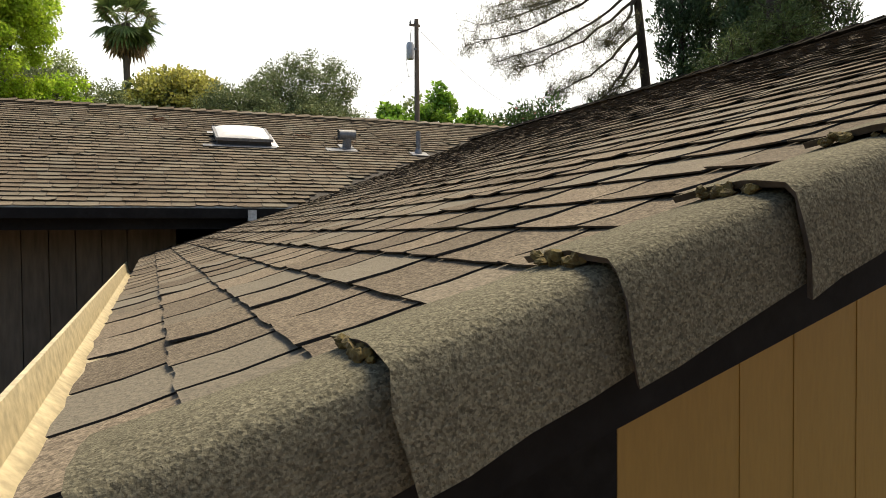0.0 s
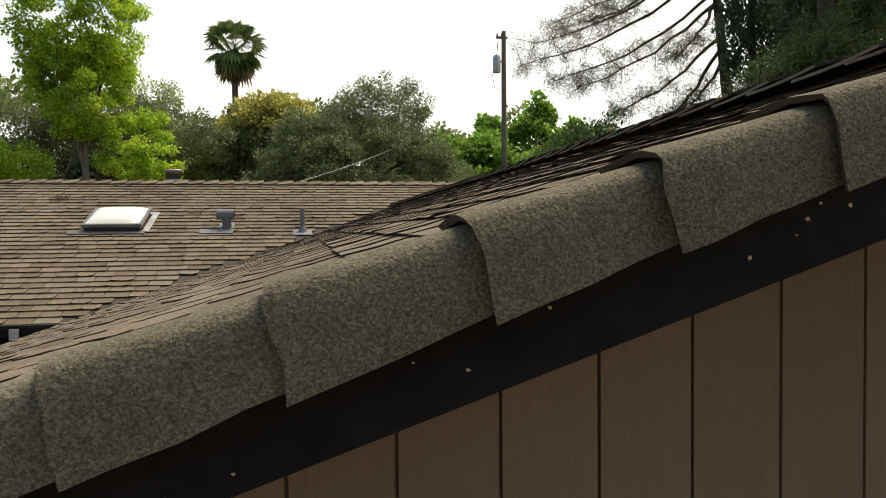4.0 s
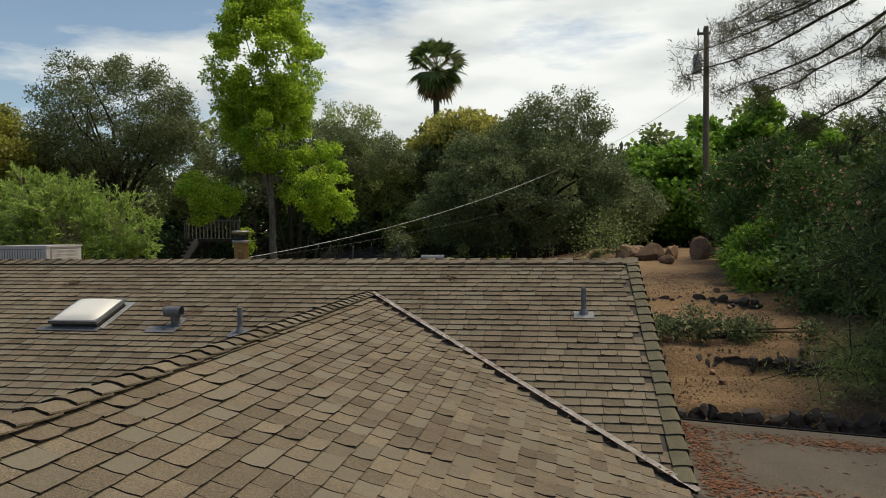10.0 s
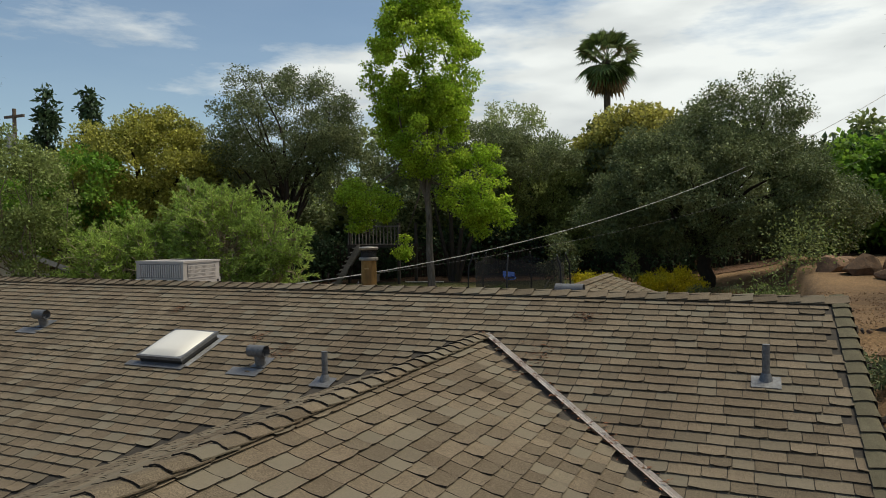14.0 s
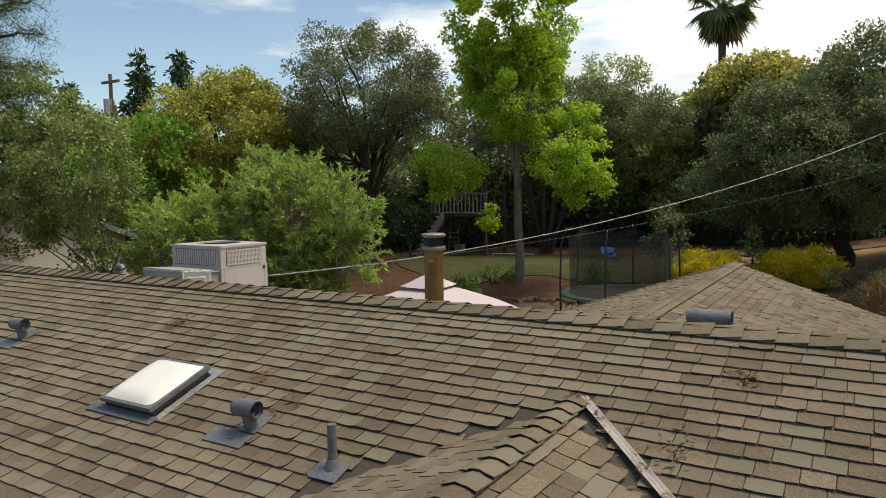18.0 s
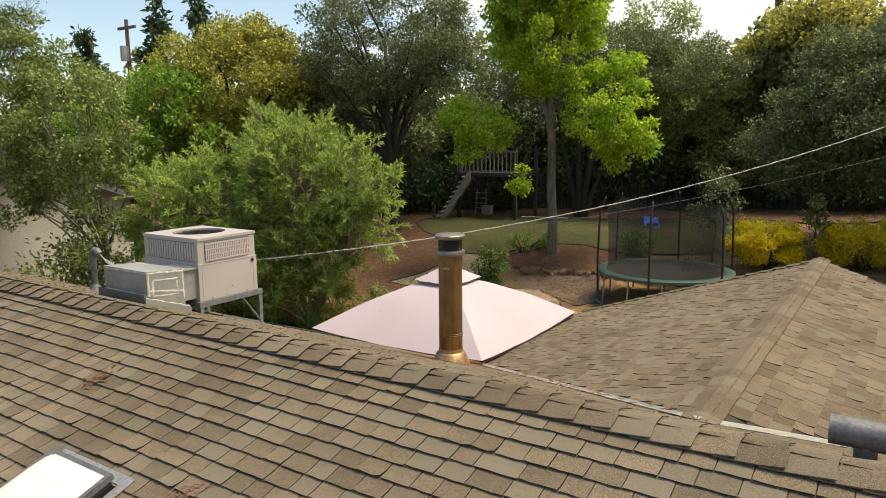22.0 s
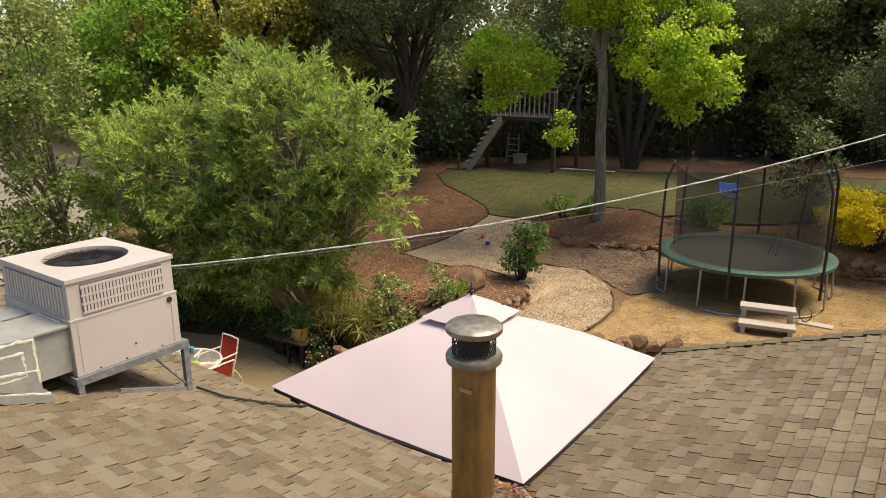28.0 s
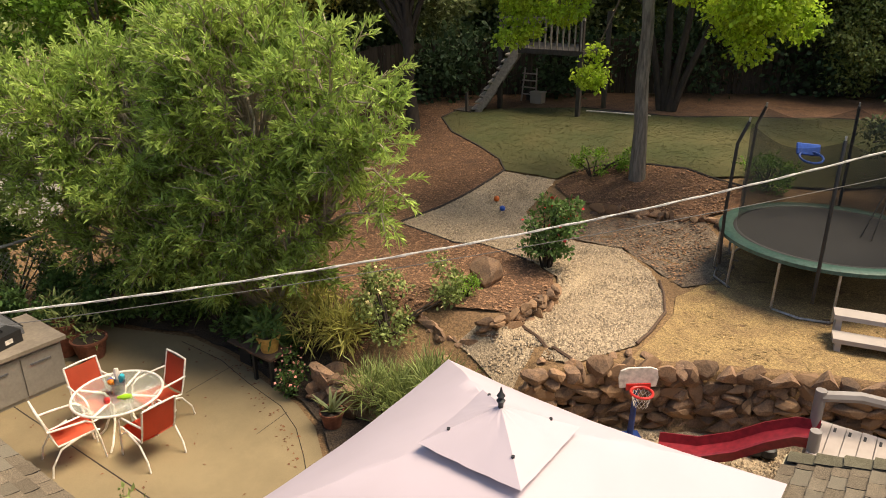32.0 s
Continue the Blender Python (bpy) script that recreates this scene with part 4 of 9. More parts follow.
tree("live_oak_tree", "broad dark live oak with a dense domed crown", (0.8, 31.2, g(0.8, 31.2)), (0.9, 31.2, 5.0),
     [(1.1, 31.0, 6.0, 4.6, 3.6, 2.4), (2.2, 31.4, 8.5, 2.5, 2.2, 1.8), (4.5, 30.4, 5.0, 2.1, 2.0, 1.7), (-1.8, 31.0, 5.2, 2.2, 2.2, 1.8), (0.0, 31.0, 7.4, 2.4, 2.2, 1.5)],
     L_OAK, 150000, 0.098, 620, 0.42, 0.3, DARKBARK, 27, limb_n=26)
tree("fig_tree", "bright green leafy tree behind the pole", (8.6, 38.0, g(8.6, 38)), (8.6, 38.0, 4.5),
     [(8.0, 38.0, 6.0, 2.9, 2.2, 2.4), (11.0, 38.6, 5.4, 2.4, 2.0, 2.0), (6.0, 38.6, 5.2, 2.0, 1.8, 1.9)],
     L_BRIGHT, 24000, 0.27, 130, 0.7, 0.2, DARKBARK, 28, ratio=0.75, droop=0.4)
for i, (px, py, h) in enumerate(((14.0, 44.5, 12.0), (11.2, 46.0, 11.2), (17.0, 45.0, 11.0))):
    tree("poplar_tree", "light green slender tree in the distance", (px, py, g(px, py)), (px, py, h - 3),
         [(px, py, h - 3.0, 1.5, 1.5, 3.2), (px + 1.0, py, h - 4.6, 1.5, 1.4, 2.4)], L_BRIGHT, 7500, 0.3, 60, 0.55, 0.15, BARK, 40 + i, ratio=0.7, group="distant slender trees")

# near shrub tree beside the patio
def tufted_tree(name, label, base, blobs, mat, tips, per, size, seed, bark, inner=0.25):
    """Long wandering shoots, each ending in a rosette of narrow leaves."""
    t = thing(name, label, "tree", at=base)
    rnd = random.Random(seed)
    off = Vector(base)
    bm = bmesh.new()
    total = sum(b[3] * b[4] * b[5] for b in blobs)
    heads = []
    for b in blobs:
        c = Vector(b[:3]) - off
        root = Vector((rnd.uniform(-0.25, 0.25), rnd.uniform(-0.2, 0.2), -0.2))
        add_tube(bm, [root, root.lerp(c, 0.35) + Vector((rnd.uniform(-0.3, 0.3), rnd.uniform(-0.2, 0.2), 0.25)), root.lerp(c, 0.7) + Vector((0, 0, 0.2)), c], [0.09, 0.07, 0.05, 0.03], 8)
        n = max(10, int(tips * b[3] * b[4] * b[5] / total))
        boughs = []
        for _ in range(max(5, n // 14)):
            d = Vector((rnd.gauss(0, 1), rnd.gauss(0, 1), rnd.gauss(0.2, 0.9))).normalized()
            e = c + Vector((d.x * b[3], d.y * b[4], d.z * b[5])) * rnd.uniform(0.62, 0.98)
            s = c.lerp(root, rnd.uniform(0.0, 0.45))
            m = s.lerp(e, 0.5) + Vector((rnd.uniform(-0.2, 0.2), rnd.uniform(-0.2, 0.2), rnd.uniform(0.0, 0.3)))
            add_tube(bm, [s, m, e], [0.026, 0.017, 0.008], 5, False)
            boughs.append((s, m, e, d))
        for k in range(n):
            s, m, e, d = rnd.choice(boughs)
            u = rnd.uniform(0.35, 1.0)
            p = m.lerp(e, u)
            out = (d + Vector((rnd.gauss(0, 0.7), rnd.gauss(0, 0.7), rnd.gauss(0.25, 0.6)))).normalized()
            q = p + out * rnd.uniform(0.15, 0.55)
            if k % 3:
                add_tube(bm, [p, p.lerp(q, 0.5) + Vector((0, 0, 0.02)), q], [0.012, 0.009, 0.005], 3, False)
            heads.append((q, out))
    part("trunk", bm, bark, t, smooth=True)
    rs = np.random.RandomState(seed)
    H = np.array([tuple(h[0]) for h in heads])
    O = np.array([tuple(h[1]) for h in heads])
    count = len(heads) * per
    idx = np.repeat(np.arange(len(heads)), per)
    u = np.tile(np.arange(per) / per, len(heads))[:, None]
    ax = O[idx] * (0.8 - 0.5 * u) + rs.normal(size=(count, 3)) * 0.42 + np.array([0, 0, 0.28])
    ax /= np.linalg.norm(ax, axis=1)[:, None]
    ax[:, 2] -= 0.1 * u[:, 0]
    p = H[idx] - O[idx] * u * 0.22
    side = np.cross(ax, rs.normal(size=(count, 3)) + np.array([0, 0, 1.2]))
    side /= np.linalg.norm(side, axis=1)[:, None] + 1e-9
    s = size * (0.7 + 0.6 * rs.rand(count))[:, None]
    mid = p + ax * s * 0.5 + np.array([0, 0, 0.012])
    tip = p + ax * s - np.array([0, 0, 1.0]) * s * 0.06
    verts = np.stack([p, mid + side * s * 0.098, tip, mid - side * s * 0.098], 1).reshape(-1, 3)
    me = bpy.data.meshes.new("crown")
    me.vertices.add(len(verts))
    me.vertices.foreach_set("co", verts.ravel().astype(np.float32))
    me.loops.add(len(verts))
    me.loops.foreach_set("vertex_index", np.arange(len(verts), dtype=np.int32))
    me.polygons.add(count)
    me.polygons.foreach_set("loop_start", (np.arange(count) * 4).astype(np.int32))
    me.update(calc_edges=True)
    me.materials.append(mat)
    ob = new("crown", me)
    ob.parent = t
    return t


tufted_tree("oleander_tree", "large multi-stemmed shrub with narrow light green leaves", (-12.6, 19.7, g(-12.6, 19.7)),
            [(-12.6, 19.4, 4.3, 2.2, 1.6, 1.7), (-10.5, 19.3, 4.5, 1.25, 1.0, 1.2), (-15.0, 18.5, 3.6, 1.7, 1.3, 1.7), (-12.2, 18.8, 2.8, 1.7, 0.9, 1.2), (-14.0, 18.3, 2.4, 1.4, 0.8, 1.2), (-16.2, 17.9, 3.2, 1.5, 1.1, 1.9), (-15.4, 18.2, 1.7, 1.5, 0.8, 0.9), (-13.5, 19.4, 5.4, 1.2, 1.0, 0.8), (-10.6, 19.2, 3.2, 0.9, 0.7, 0.8), (-12.8, 18.6, 1.9, 1.4, 0.6, 0.8), (-11.2, 18.9, 2.2, 1.0, 0.7, 0.9), (-9.9, 19.2, 3.7, 0.8, 0.7, 1.0), (-12.5, 18.5, 1.5, 1.0, 0.5, 0.7), (-13.7, 18.3, 1.6, 1.0, 0.5, 0.7), (-11.5, 18.6, 1.5, 0.8, 0.5, 0.6)],
            L_WILLOW, 6400, 20, 0.148, 29, TWIG)

# dark multi-stemmed oak at the back of the lawn
stems = thing("multi_stem_oak", "dark multi-stemmed oak behind the lawn", "tree", at=(-10.7, 33.4, g(-10.7, 33.4)))
bm = bmesh.new()
for ex, ey, h, r in ((-1.5, 0.3, 5.2, 0.11), (-0.5, 0.5, 6.0, 0.13), (0.7, 0.2, 5.6, 0.12), (1.7, 0.6, 5.0, 0.1)):
    add_tube(bm, [(ex * 0.08, 0, -0.2), (ex * 0.25, ey * 0.2, 1.0), (ex * 0.55, ey * 0.6, h * 0.5), (ex * 0.8, ey, h * 0.8), (ex * 1.1, ey, h)], [r * 1.3, r, r * 0.8, r * 0.55, 0.03], 8)
    for k in range(5):
        z = h * (0.55 + 0.09 * k)
        a = k * 2.4 + ex
        add_tube(bm, [(ex * (0.55 + 0.1 * k), ey * 0.8, z), (ex * 0.8 + 0.6 * math.cos(a), ey + 0.6 * math.sin(a), z + 0.4), (ex * 0.9 + 1.3 * math.cos(a), ey + 1.2 * math.sin(a), z + 0.7)], [0.04, 0.025, 0.01], 5)
part("trunk", bm, DARKBARK, stems, smooth=True)
cs, rs = clumps([(-1.2, 0.5, 5.6, 1.8, 1.4, 1.0), (1.3, 0.6, 5.4, 1.8, 1.4, 1.1), (0.0, 0.2, 6.6, 1.6, 1.4, 1.0), (-3.4, 0.8, 6.0, 2.2, 1.9, 1.0), (3.4, 1.0, 6.0, 2.4, 2.0, 1.0), (0.0, 2.2, 6.8, 3.2, 2.0, 1.0)], 300, 0.42, 65)
leaf_cloud("crown", cs, rs, 62000, 0.11, L_OAK, stems, 66, 0.5, 0.4)

# ---------------------------------------------------------------- roof fittings
ang_f = math.degrees(math.atan(MS))


def on_front(x, y, lift=0.0):
    return Matrix.Translation((x, y, z_front(y) + lift)) @ Matrix.Rotation(radians(ang_f), 4, "X")


def skylight():
    t = thing("skylight", "domed white acrylic skylight with a dark metal curb", "skylight")
    t.matrix_world = on_front(-3.405, 8.18)
    w, d = 0.318, 0.31
    part("curb", box((-w + 0.02, -d + 0.02, -0.02), (w - 0.02, d - 0.02, 0.075)), DARKMETAL, t, bevel=0.006)
    bm = bmesh.new()
    add_box(bm, (-w, -d, 0.07), (w, -d + 0.045, 0.105))
    add_box(bm, (-w, d - 0.045, 0.07), (w, d, 0.105))
    add_box(bm, (-w, -d + 0.045, 0.07), (-w + 0.045, d - 0.045, 0.105))
    add_box(bm, (w - 0.045, -d + 0.045, 0.07), (w, d - 0.045, 0.105))
    part("frame", bm, LEADGREY, t, "grey metal skylight frame")
    v, f, n = [], [], 13
    for j in range(n):
        for i in range(n):
            a, b = i / (n - 1) * 2 - 1, j / (n - 1) * 2 - 1
            h = (1 - abs(a) ** 3) * (1 - abs(b) ** 3)
            v.append((a * (w - 0.03), b * (d - 0.03), 0.104 + 0.055 * h ** 0.5))
    f = [(j * n + i, j * n + i + 1, (j + 1) * n + i + 1, (j + 1) * n + i) for j in range(n - 1) for i in range(n - 1)]
    mesh("dome", v, f, DOME, t, "milky white dome", True)
    part("flashing", box((-w - 0.14, -d - 0.07, 0.016), (w + 0.035, -d + 0.02, 0.022)), LEADGREY, t, "grey metal apron")
    part("flashing", box((w, -d, 0.014), (w + 0.07, d + 0.07, 0.020)), ZINC, t, "pale metal side strip")
    part("flashing", box((-w - 0.05, d, 0.014), (w, d + 0.07, 0.019)), ZINC, t)


skylight()


def t_vent(x, y):
    t = thing("roof_vent", "grey metal roof vent with a horizontal hood", "vent", "roof vents")
    t.matrix_world = on_front(x, y)
    bm = bmesh.new()
    add_box(bm, (-0.27, -0.16, 0.014), (0.11, -0.02, 0.019))
    add_box(bm, (-0.07, 0.0, 0.014), (0.10, 0.2, 0.020))
    part("flashing", bm, LEADGREY, t)
    part("neck", tube([(0.02, 0.06, 0.0), (0.02, 0.07, 0.14)], [0.055, 0.05], 12), LEADGREY, t, smooth=True)
    bm = bmesh.new()
    for r, s in ((0.062, 1), (0.057, -1)):
        rings = []
        for xx in (-0.09, 0.115):
            rings.append([bm.verts.new((xx, 0.075 + r * math.cos(a), 0.165 + r * math.sin(a))) for a in (2 * math.pi * k / 16 for k in range(16))])
        for k in range(16):
            q = (rings[0][k], rings[0][(k + 1) % 16], rings[1][(k + 1) % 16], rings[1][k])
            bm.faces.new(q if s > 0 else q[::-1])
    part("hood", bm, LEADGREY, t, "horizontal pipe hood", True)


t_vent(-2.19, 7.97)
t_vent(-6.07, 8.45)


def pipe_vent(x, y, h):
    t = thing("vent_pipe", "dark grey plumbing vent pipe with a flashing boot", "vent pipe", "plumbing vents", at=(x, y, z_front(y)))
    part("pipe", tube([(0, 0, -0.05), (0, 0, h)], 0.03, 12), LEADGREY, t, smooth=True)
    part("boot", lathe([(0.055, 0.0), (0.045, 0.04), (0.033, 0.07)], 14, close=False), LEADGREY, t, smooth=True)
    fl = part("flashing", box((-0.11, -0.12, 0.014), (0.11, 0.05, 0.019)), LEADGREY, t)
    fl.rotation_euler.x = radians(ang_f)


pipe_vent(-1.29, 7.86, 0.29)
pipe_vent(2.545, 8.375, 0.30)

hood = thing("duct_hood", "short grey metal pipe lying across the roof slope", "vent", at=(0.495, 10.3, z_back(10.3)))
bm = bmesh.new()
for r, s in ((0.075, 1), (0.070, -1)):
    rings = [[bm.verts.new((xx, r * math.cos(a), 0.145 + r * math.sin(a))) for a in (2 * math.pi * k / 20 for k in range(20))] for xx in (-0.165, 0.165)]
    for k in range(20):
        q = (rings[0][k], rings[0][(k + 1) % 20], rings[1][(k + 1) % 20], rings[1][k])
        bm.faces.new(q if s > 0 else q[::-1])
part("hood", bm, LEADGREY, hood, "grey metal pipe", True)
part("neck", tube([(0, 0, -0.03), (0, 0, 0.1)], 0.055, 12), LEADGREY, hood, smooth=True)


# ---------------------------------------------------------------- chimney
RUST = material("rusted_steel", (0.27, 0.155, 0.045, 1), (0.12, 0.075, 0.035, 1), rough=0.45, metal=0.45, grain=16, stain=4.5, amount=0.9, bump=0.001, stretch=(1, 1, 0.3))
RUSTLOW = material("red_rust_streaks", (0.30, 0.165, 0.045, 1), (0.13, 0.035, 0.012, 1), rough=0.5, metal=0.35, grain=16, stain=9, amount=0.95, bump=0.001, stretch=(1, 1, 0.12))
COPPERCONE = material("tarnished_cone", (0.45, 0.33, 0.17, 1), (0.25, 0.13, 0.05, 1), rough=0.45, metal=0.5, grain=20, stain=6, amount=0.9)
CAPMETAL = material("dull_cap_metal", (0.17, 0.15, 0.125, 1), (0.36, 0.33, 0.29, 1), rough=0.4, metal=0.6, grain=20, stain=6, amount=0.8)
RUSTSTAIN = material("rust_stain", (0.32, 0.10, 0.03, 1), (0.22, 0.09, 0.04, 1), rough=0.95, grain=60, stain=5, amount=0.9, bump=0.002)


def fade_out(m, centre, radius, strength):
    """Lets a stain thin out from its centre, with a ragged edge."""
    nd, ln = m.node_tree.nodes, m.node_tree.links
    geo = nd.new("ShaderNodeNewGeometry")
    dist = nd.new("ShaderNodeVectorMath")
    dist.operation = "DISTANCE"
    dist.inputs[1].default_value = centre
    ln.new(geo.outputs["Position"], dist.inputs[0])
    ragged = nd.new("ShaderNodeTexNoise")
    ragged.inputs["Scale"].default_value, ragged.inputs["Detail"].default_value = 7.0, 6
    ln.new(geo.outputs["Position"], ragged.inputs["Vector"])
    add = nd.new("ShaderNodeMath")
    add.operation = "MULTIPLY_ADD"
    add.inputs[1].default_value = radius * 0.9
    ln.new(ragged.outputs["Fac"], add.inputs[0])
    ln.new(dist.outputs["Value"], add.inputs[2])
    ramp = nd.new("ShaderNodeMapRange")
    ramp.inputs[1].default_value, ramp.inputs[2].default_value = radius * 0.55, radius * 1.3
    ramp.inputs[3].default_value, ramp.inputs[4].default_value = strength, 0.0
    ln.new(add.outputs[0], ramp.inputs[0])
    clear = nd.new("ShaderNodeBsdfTransparent")
    mix = nd.new("ShaderNodeMixShader")
    ln.new(ramp.outputs[0], mix.inputs[0])
    ln.new(clear.outputs[0], mix.inputs[1])
    ln.new(nd["Principled BSDF"].outputs[0], mix.inputs[2])
    ln.new(mix.outputs[0], nd["Material Output"].inputs["Surface"])


fade_out(RUSTSTAIN, (-3.74, 12.86, z_back(12.86)), 0.78, 0.95)
chimney = thing("flue_pipe", "tall rust-streaked metal flue pipe with a mesh cap", "chimney", at=(-3.60, 12.76, z_back(12.76)))
part("pipe", lathe([(0.132, 0.36), (0.132, 1.25)], 28), RUST, chimney, "rust-streaked pipe", True)
part("pipe_joint", lathe([(0.131, 0.335), (0.1355, 0.338), (0.1355, 0.352), (0.1325, 0.355), (0.1355, 0.358), (0.1355, 0.368), (0.131, 0.371)], 28), RUST, chimney, smooth=True)
part("lower_pipe", lathe([(0.1325, -0.1), (0.1325, 0.338)], 28), RUSTLOW, chimney, "lower pipe length with red rust streaks", True)
part("storm_collar", lathe([(0.22, -0.06), (0.21, 0.02), (0.165, 0.13), (0.14, 0.15), (0.134, 0.19)], 28, close=False), COPPERCONE, chimney, "flared metal collar", True)
part("cap_base", lathe([(0.134, 1.245), (0.165, 1.25), (0.168, 1.285), (0.16, 1.30), (0.12, 1.305)], 28), CAPMETAL, chimney, smooth=True)
part("cap_lid", lathe([(0.05, 1.435), (0.16, 1.43), (0.168, 1.44), (0.168, 1.465), (0.15, 1.48), (0.06, 1.487)], 28), CAPMETAL, chimney, "round metal lid", True)
bm = bmesh.new()
for k in range(26):
    for s in (1, -1):
        a0, a1 = 2 * math.pi * k / 26, 2 * math.pi * (k + 2.5 * s) / 26
        add_tube(bm, [(0.128 * math.cos(a0), 0.128 * math.sin(a0), 1.30), (0.128 * math.cos((a0 + a1) / 2), 0.128 * math.sin((a0 + a1) / 2), 1.365), (0.128 * math.cos(a1), 0.128 * math.sin(a1), 1.437)], 0.0028, 4)
part("spark_screen", bm, DARKMETAL, chimney, "diamond wire spark screen")
part("inner_flue", lathe([(0.095, 1.29), (0.095, 1.40)], 18), DARKMETAL, chimney)
part("label_plate", box((-0.01, -0.1345, 1.10), (0.07, -0.1305, 1.125)), COPPERCONE, chimney)
n = 26
rs = random.Random(8)
out = [(-3.6 + 0.85 * math.cos(a) * rs.uniform(0.85, 1.05) - 0.14, 12.92 + 0.75 * math.sin(a) * rs.uniform(0.75, 1.1)) for a in (2 * math.pi * k / n for k in range(n))]
co = Vector((-3.60, 12.76, z_back(12.76)))
mesh("rust_stain", [Vector((-3.62, 12.9, z_back(12.9) + 0.024)) - co] + [Vector((a, b, z_back(b) + 0.024)) - co for a, b in out], [(0, 1 + k, 1 + (k + 1) % n) for k in range(n)], RUSTSTAIN, chimney, "rust stain washed onto the shingles")


# ---------------------------------------------------------------- rooftop air conditioner
UNIT = plain("beige_sheet_metal", (0.435, 0.40, 0.39, 1), (0.385, 0.355, 0.345, 1), 0.5, 1.5)
STEELFRAME = material("grey_steel_frame", (0.20, 0.21, 0.23, 1), rough=0.6, metal=0.3, grain=20, stain=4)
DUCT = material("grey_duct_sheet", (0.34, 0.36, 0.345, 1), (0.24, 0.25, 0.24, 1), rough=0.55, metal=0.25, grain=18, stain=2.5, amount=0.8, grit=0.08)
SEALANT = material("pale_sealant", (0.62, 0.60, 0.53, 1), (0.45, 0.43, 0.38, 1), rough=0.8, grain=30, stain=8)
hv = thing("air_conditioner", "beige rooftop air conditioner on a grey steel stand", "air conditioner")
X0, X1, Y0, Y1, Z0, Z1 = -8.40, -7.20, 12.16, 13.15, 3.29, 4.14
part("body", box((X0, Y0, Z0), (X1, Y1, 3.78)), UNIT, hv, "beige sheet metal cabinet", bevel=0.008)
bm = bmesh.new()
for lo, hi in (((X0 + 0.012, Y0 + 0.012), (X1 - 0.012, Y0 + 0.032)), ((X0 + 0.012, Y1 - 0.032), (X1 - 0.012, Y1 - 0.012)), ((X0 + 0.012, Y0 + 0.032), (X0 + 0.032, Y1 - 0.032)), ((X1 - 0.032, Y0 + 0.032), (X1 - 0.012, Y1 - 0.032))):
    add_box(bm, (*lo, 3.786), (*hi, 4.103))
part("upper_body", bm, UNIT, hv)
top = bmesh.new()
cx, cy, r = -7.80, 12.66, 0.36
sq = []
for k in range(40):
    a = 2 * math.pi * k / 40
    c, s = math.cos(a), math.sin(a)
    m = min((0.60 if c > 0 else 0.60) / abs(c) if abs(c) > 1e-6 else 9, 0.497 / abs(s) if abs(s) > 1e-6 else 9)
    if k in (4, 16, 24, 36):        # the four corners
        c, s, m = math.copysign(0.60, c), math.copysign(0.497, s), 1
    sq.append((cx + c * m, cy + s * m))
ro = [top.verts.new((x, y, 4.105)) for x, y in sq]
ro2 = [top.verts.new((x, y, 4.140)) for x, y in sq]
ri2 = [top.verts.new((cx + (r + 0.04) * math.cos(2 * math.pi * k / 40), cy + (r + 0.04) * math.sin(2 * math.pi * k / 40), 4.144)) for k in range(40)]
ri3 = [top.verts.new((cx + r * math.cos(2 * math.pi * k / 40), cy + r * math.sin(2 * math.pi * k / 40), 4.148)) for k in range(40)]
ri = [top.verts.new((cx + r * math.cos(2 * math.pi * k / 40), cy + r * math.sin(2 * math.pi * k / 40), 4.103)) for k in range(40)]
for k in range(40):
    j = (k + 1) % 40
    for a, b in ((ro, ro2), (ro2, ri2), (ri2, ri3), (ri3, ri)):
        top.faces.new((a[k], a[j], b[j], b[k]))
part("top_panel", top, UNIT, hv, "top panel with a round fan opening")
part("fan_well", lathe([(0.355, 3.80), (0.355, 3.83)], 30, (cx, cy, 0)), DARKMETAL, hv)
part("fan_motor", lathe([(0.09, 4.03), (0.09, 4.085), (0.04, 4.09)], 18, (cx, cy, 0)), DARKMETAL, hv)
for k in range(4):
    bl = part("fan_blade", box((0.08, -0.07, 4.055), (0.33, 0.07, 4.061)), DARKMETAL, hv)
    bl.matrix_local = Matrix.Translation((cx, cy, 0)) @ Matrix.Rotation(math.pi / 2 * k + 0.4, 4, "Z")
bm = bmesh.new()
for k in range(9):
    add_tube(bm, [(cx + 0.04 * k * math.cos(b), cy + 0.04 * k * math.sin(b), 4.126) for b in (2 * math.pi * q / 24 for q in range(25))], 0.0025, 4, False) if k else None
for k in range(4):
    a = math.pi * k / 4
    add_tube(bm, [(cx - r * math.cos(a), cy - r * math.sin(a), 4.128), (cx + r * math.cos(a), cy + r * math.sin(a), 4.128)], 0.0025, 4)
part("fan_guard", bm, DARKMETAL, hv, "round wire fan guard")
for k in range(19):                 # louvred coil guard on the duct side
    x = X0 + 0.10 + k * 0.055
    part("louvre", box((x, Y0 - 0.004, 3.83), (x + 0.035, Y0 + 0.02, 4.07)), UNIT, hv)
part("coil", box((X0 + 0.09, Y0 + 0.006, 3.82), (X1 - 0.08, Y0 + 0.0115, 4.08)), LEADGREY, hv)
part("coil", box((X1 - 0.0118, Y0 + 0.12, 3.82), (X1 - 0.006, Y1 - 0.12, 4.08)), LEADGREY, hv)
for k in range(24):
    y = Y0 + 0.13 + k * 0.0305
    part("louvre", box((X1 - 0.011, y, 3.835), (X1 + 0.003, y + 0.021, 4.065)), UNIT, hv)
for z in (3.82, 3.894, 3.968, 4.042):
    part("grille_bar", box((X1 - 0.010, Y0 + 0.12, z), (X1 + 0.0045, Y1 - 0.12, z + 0.018)), UNIT, hv)
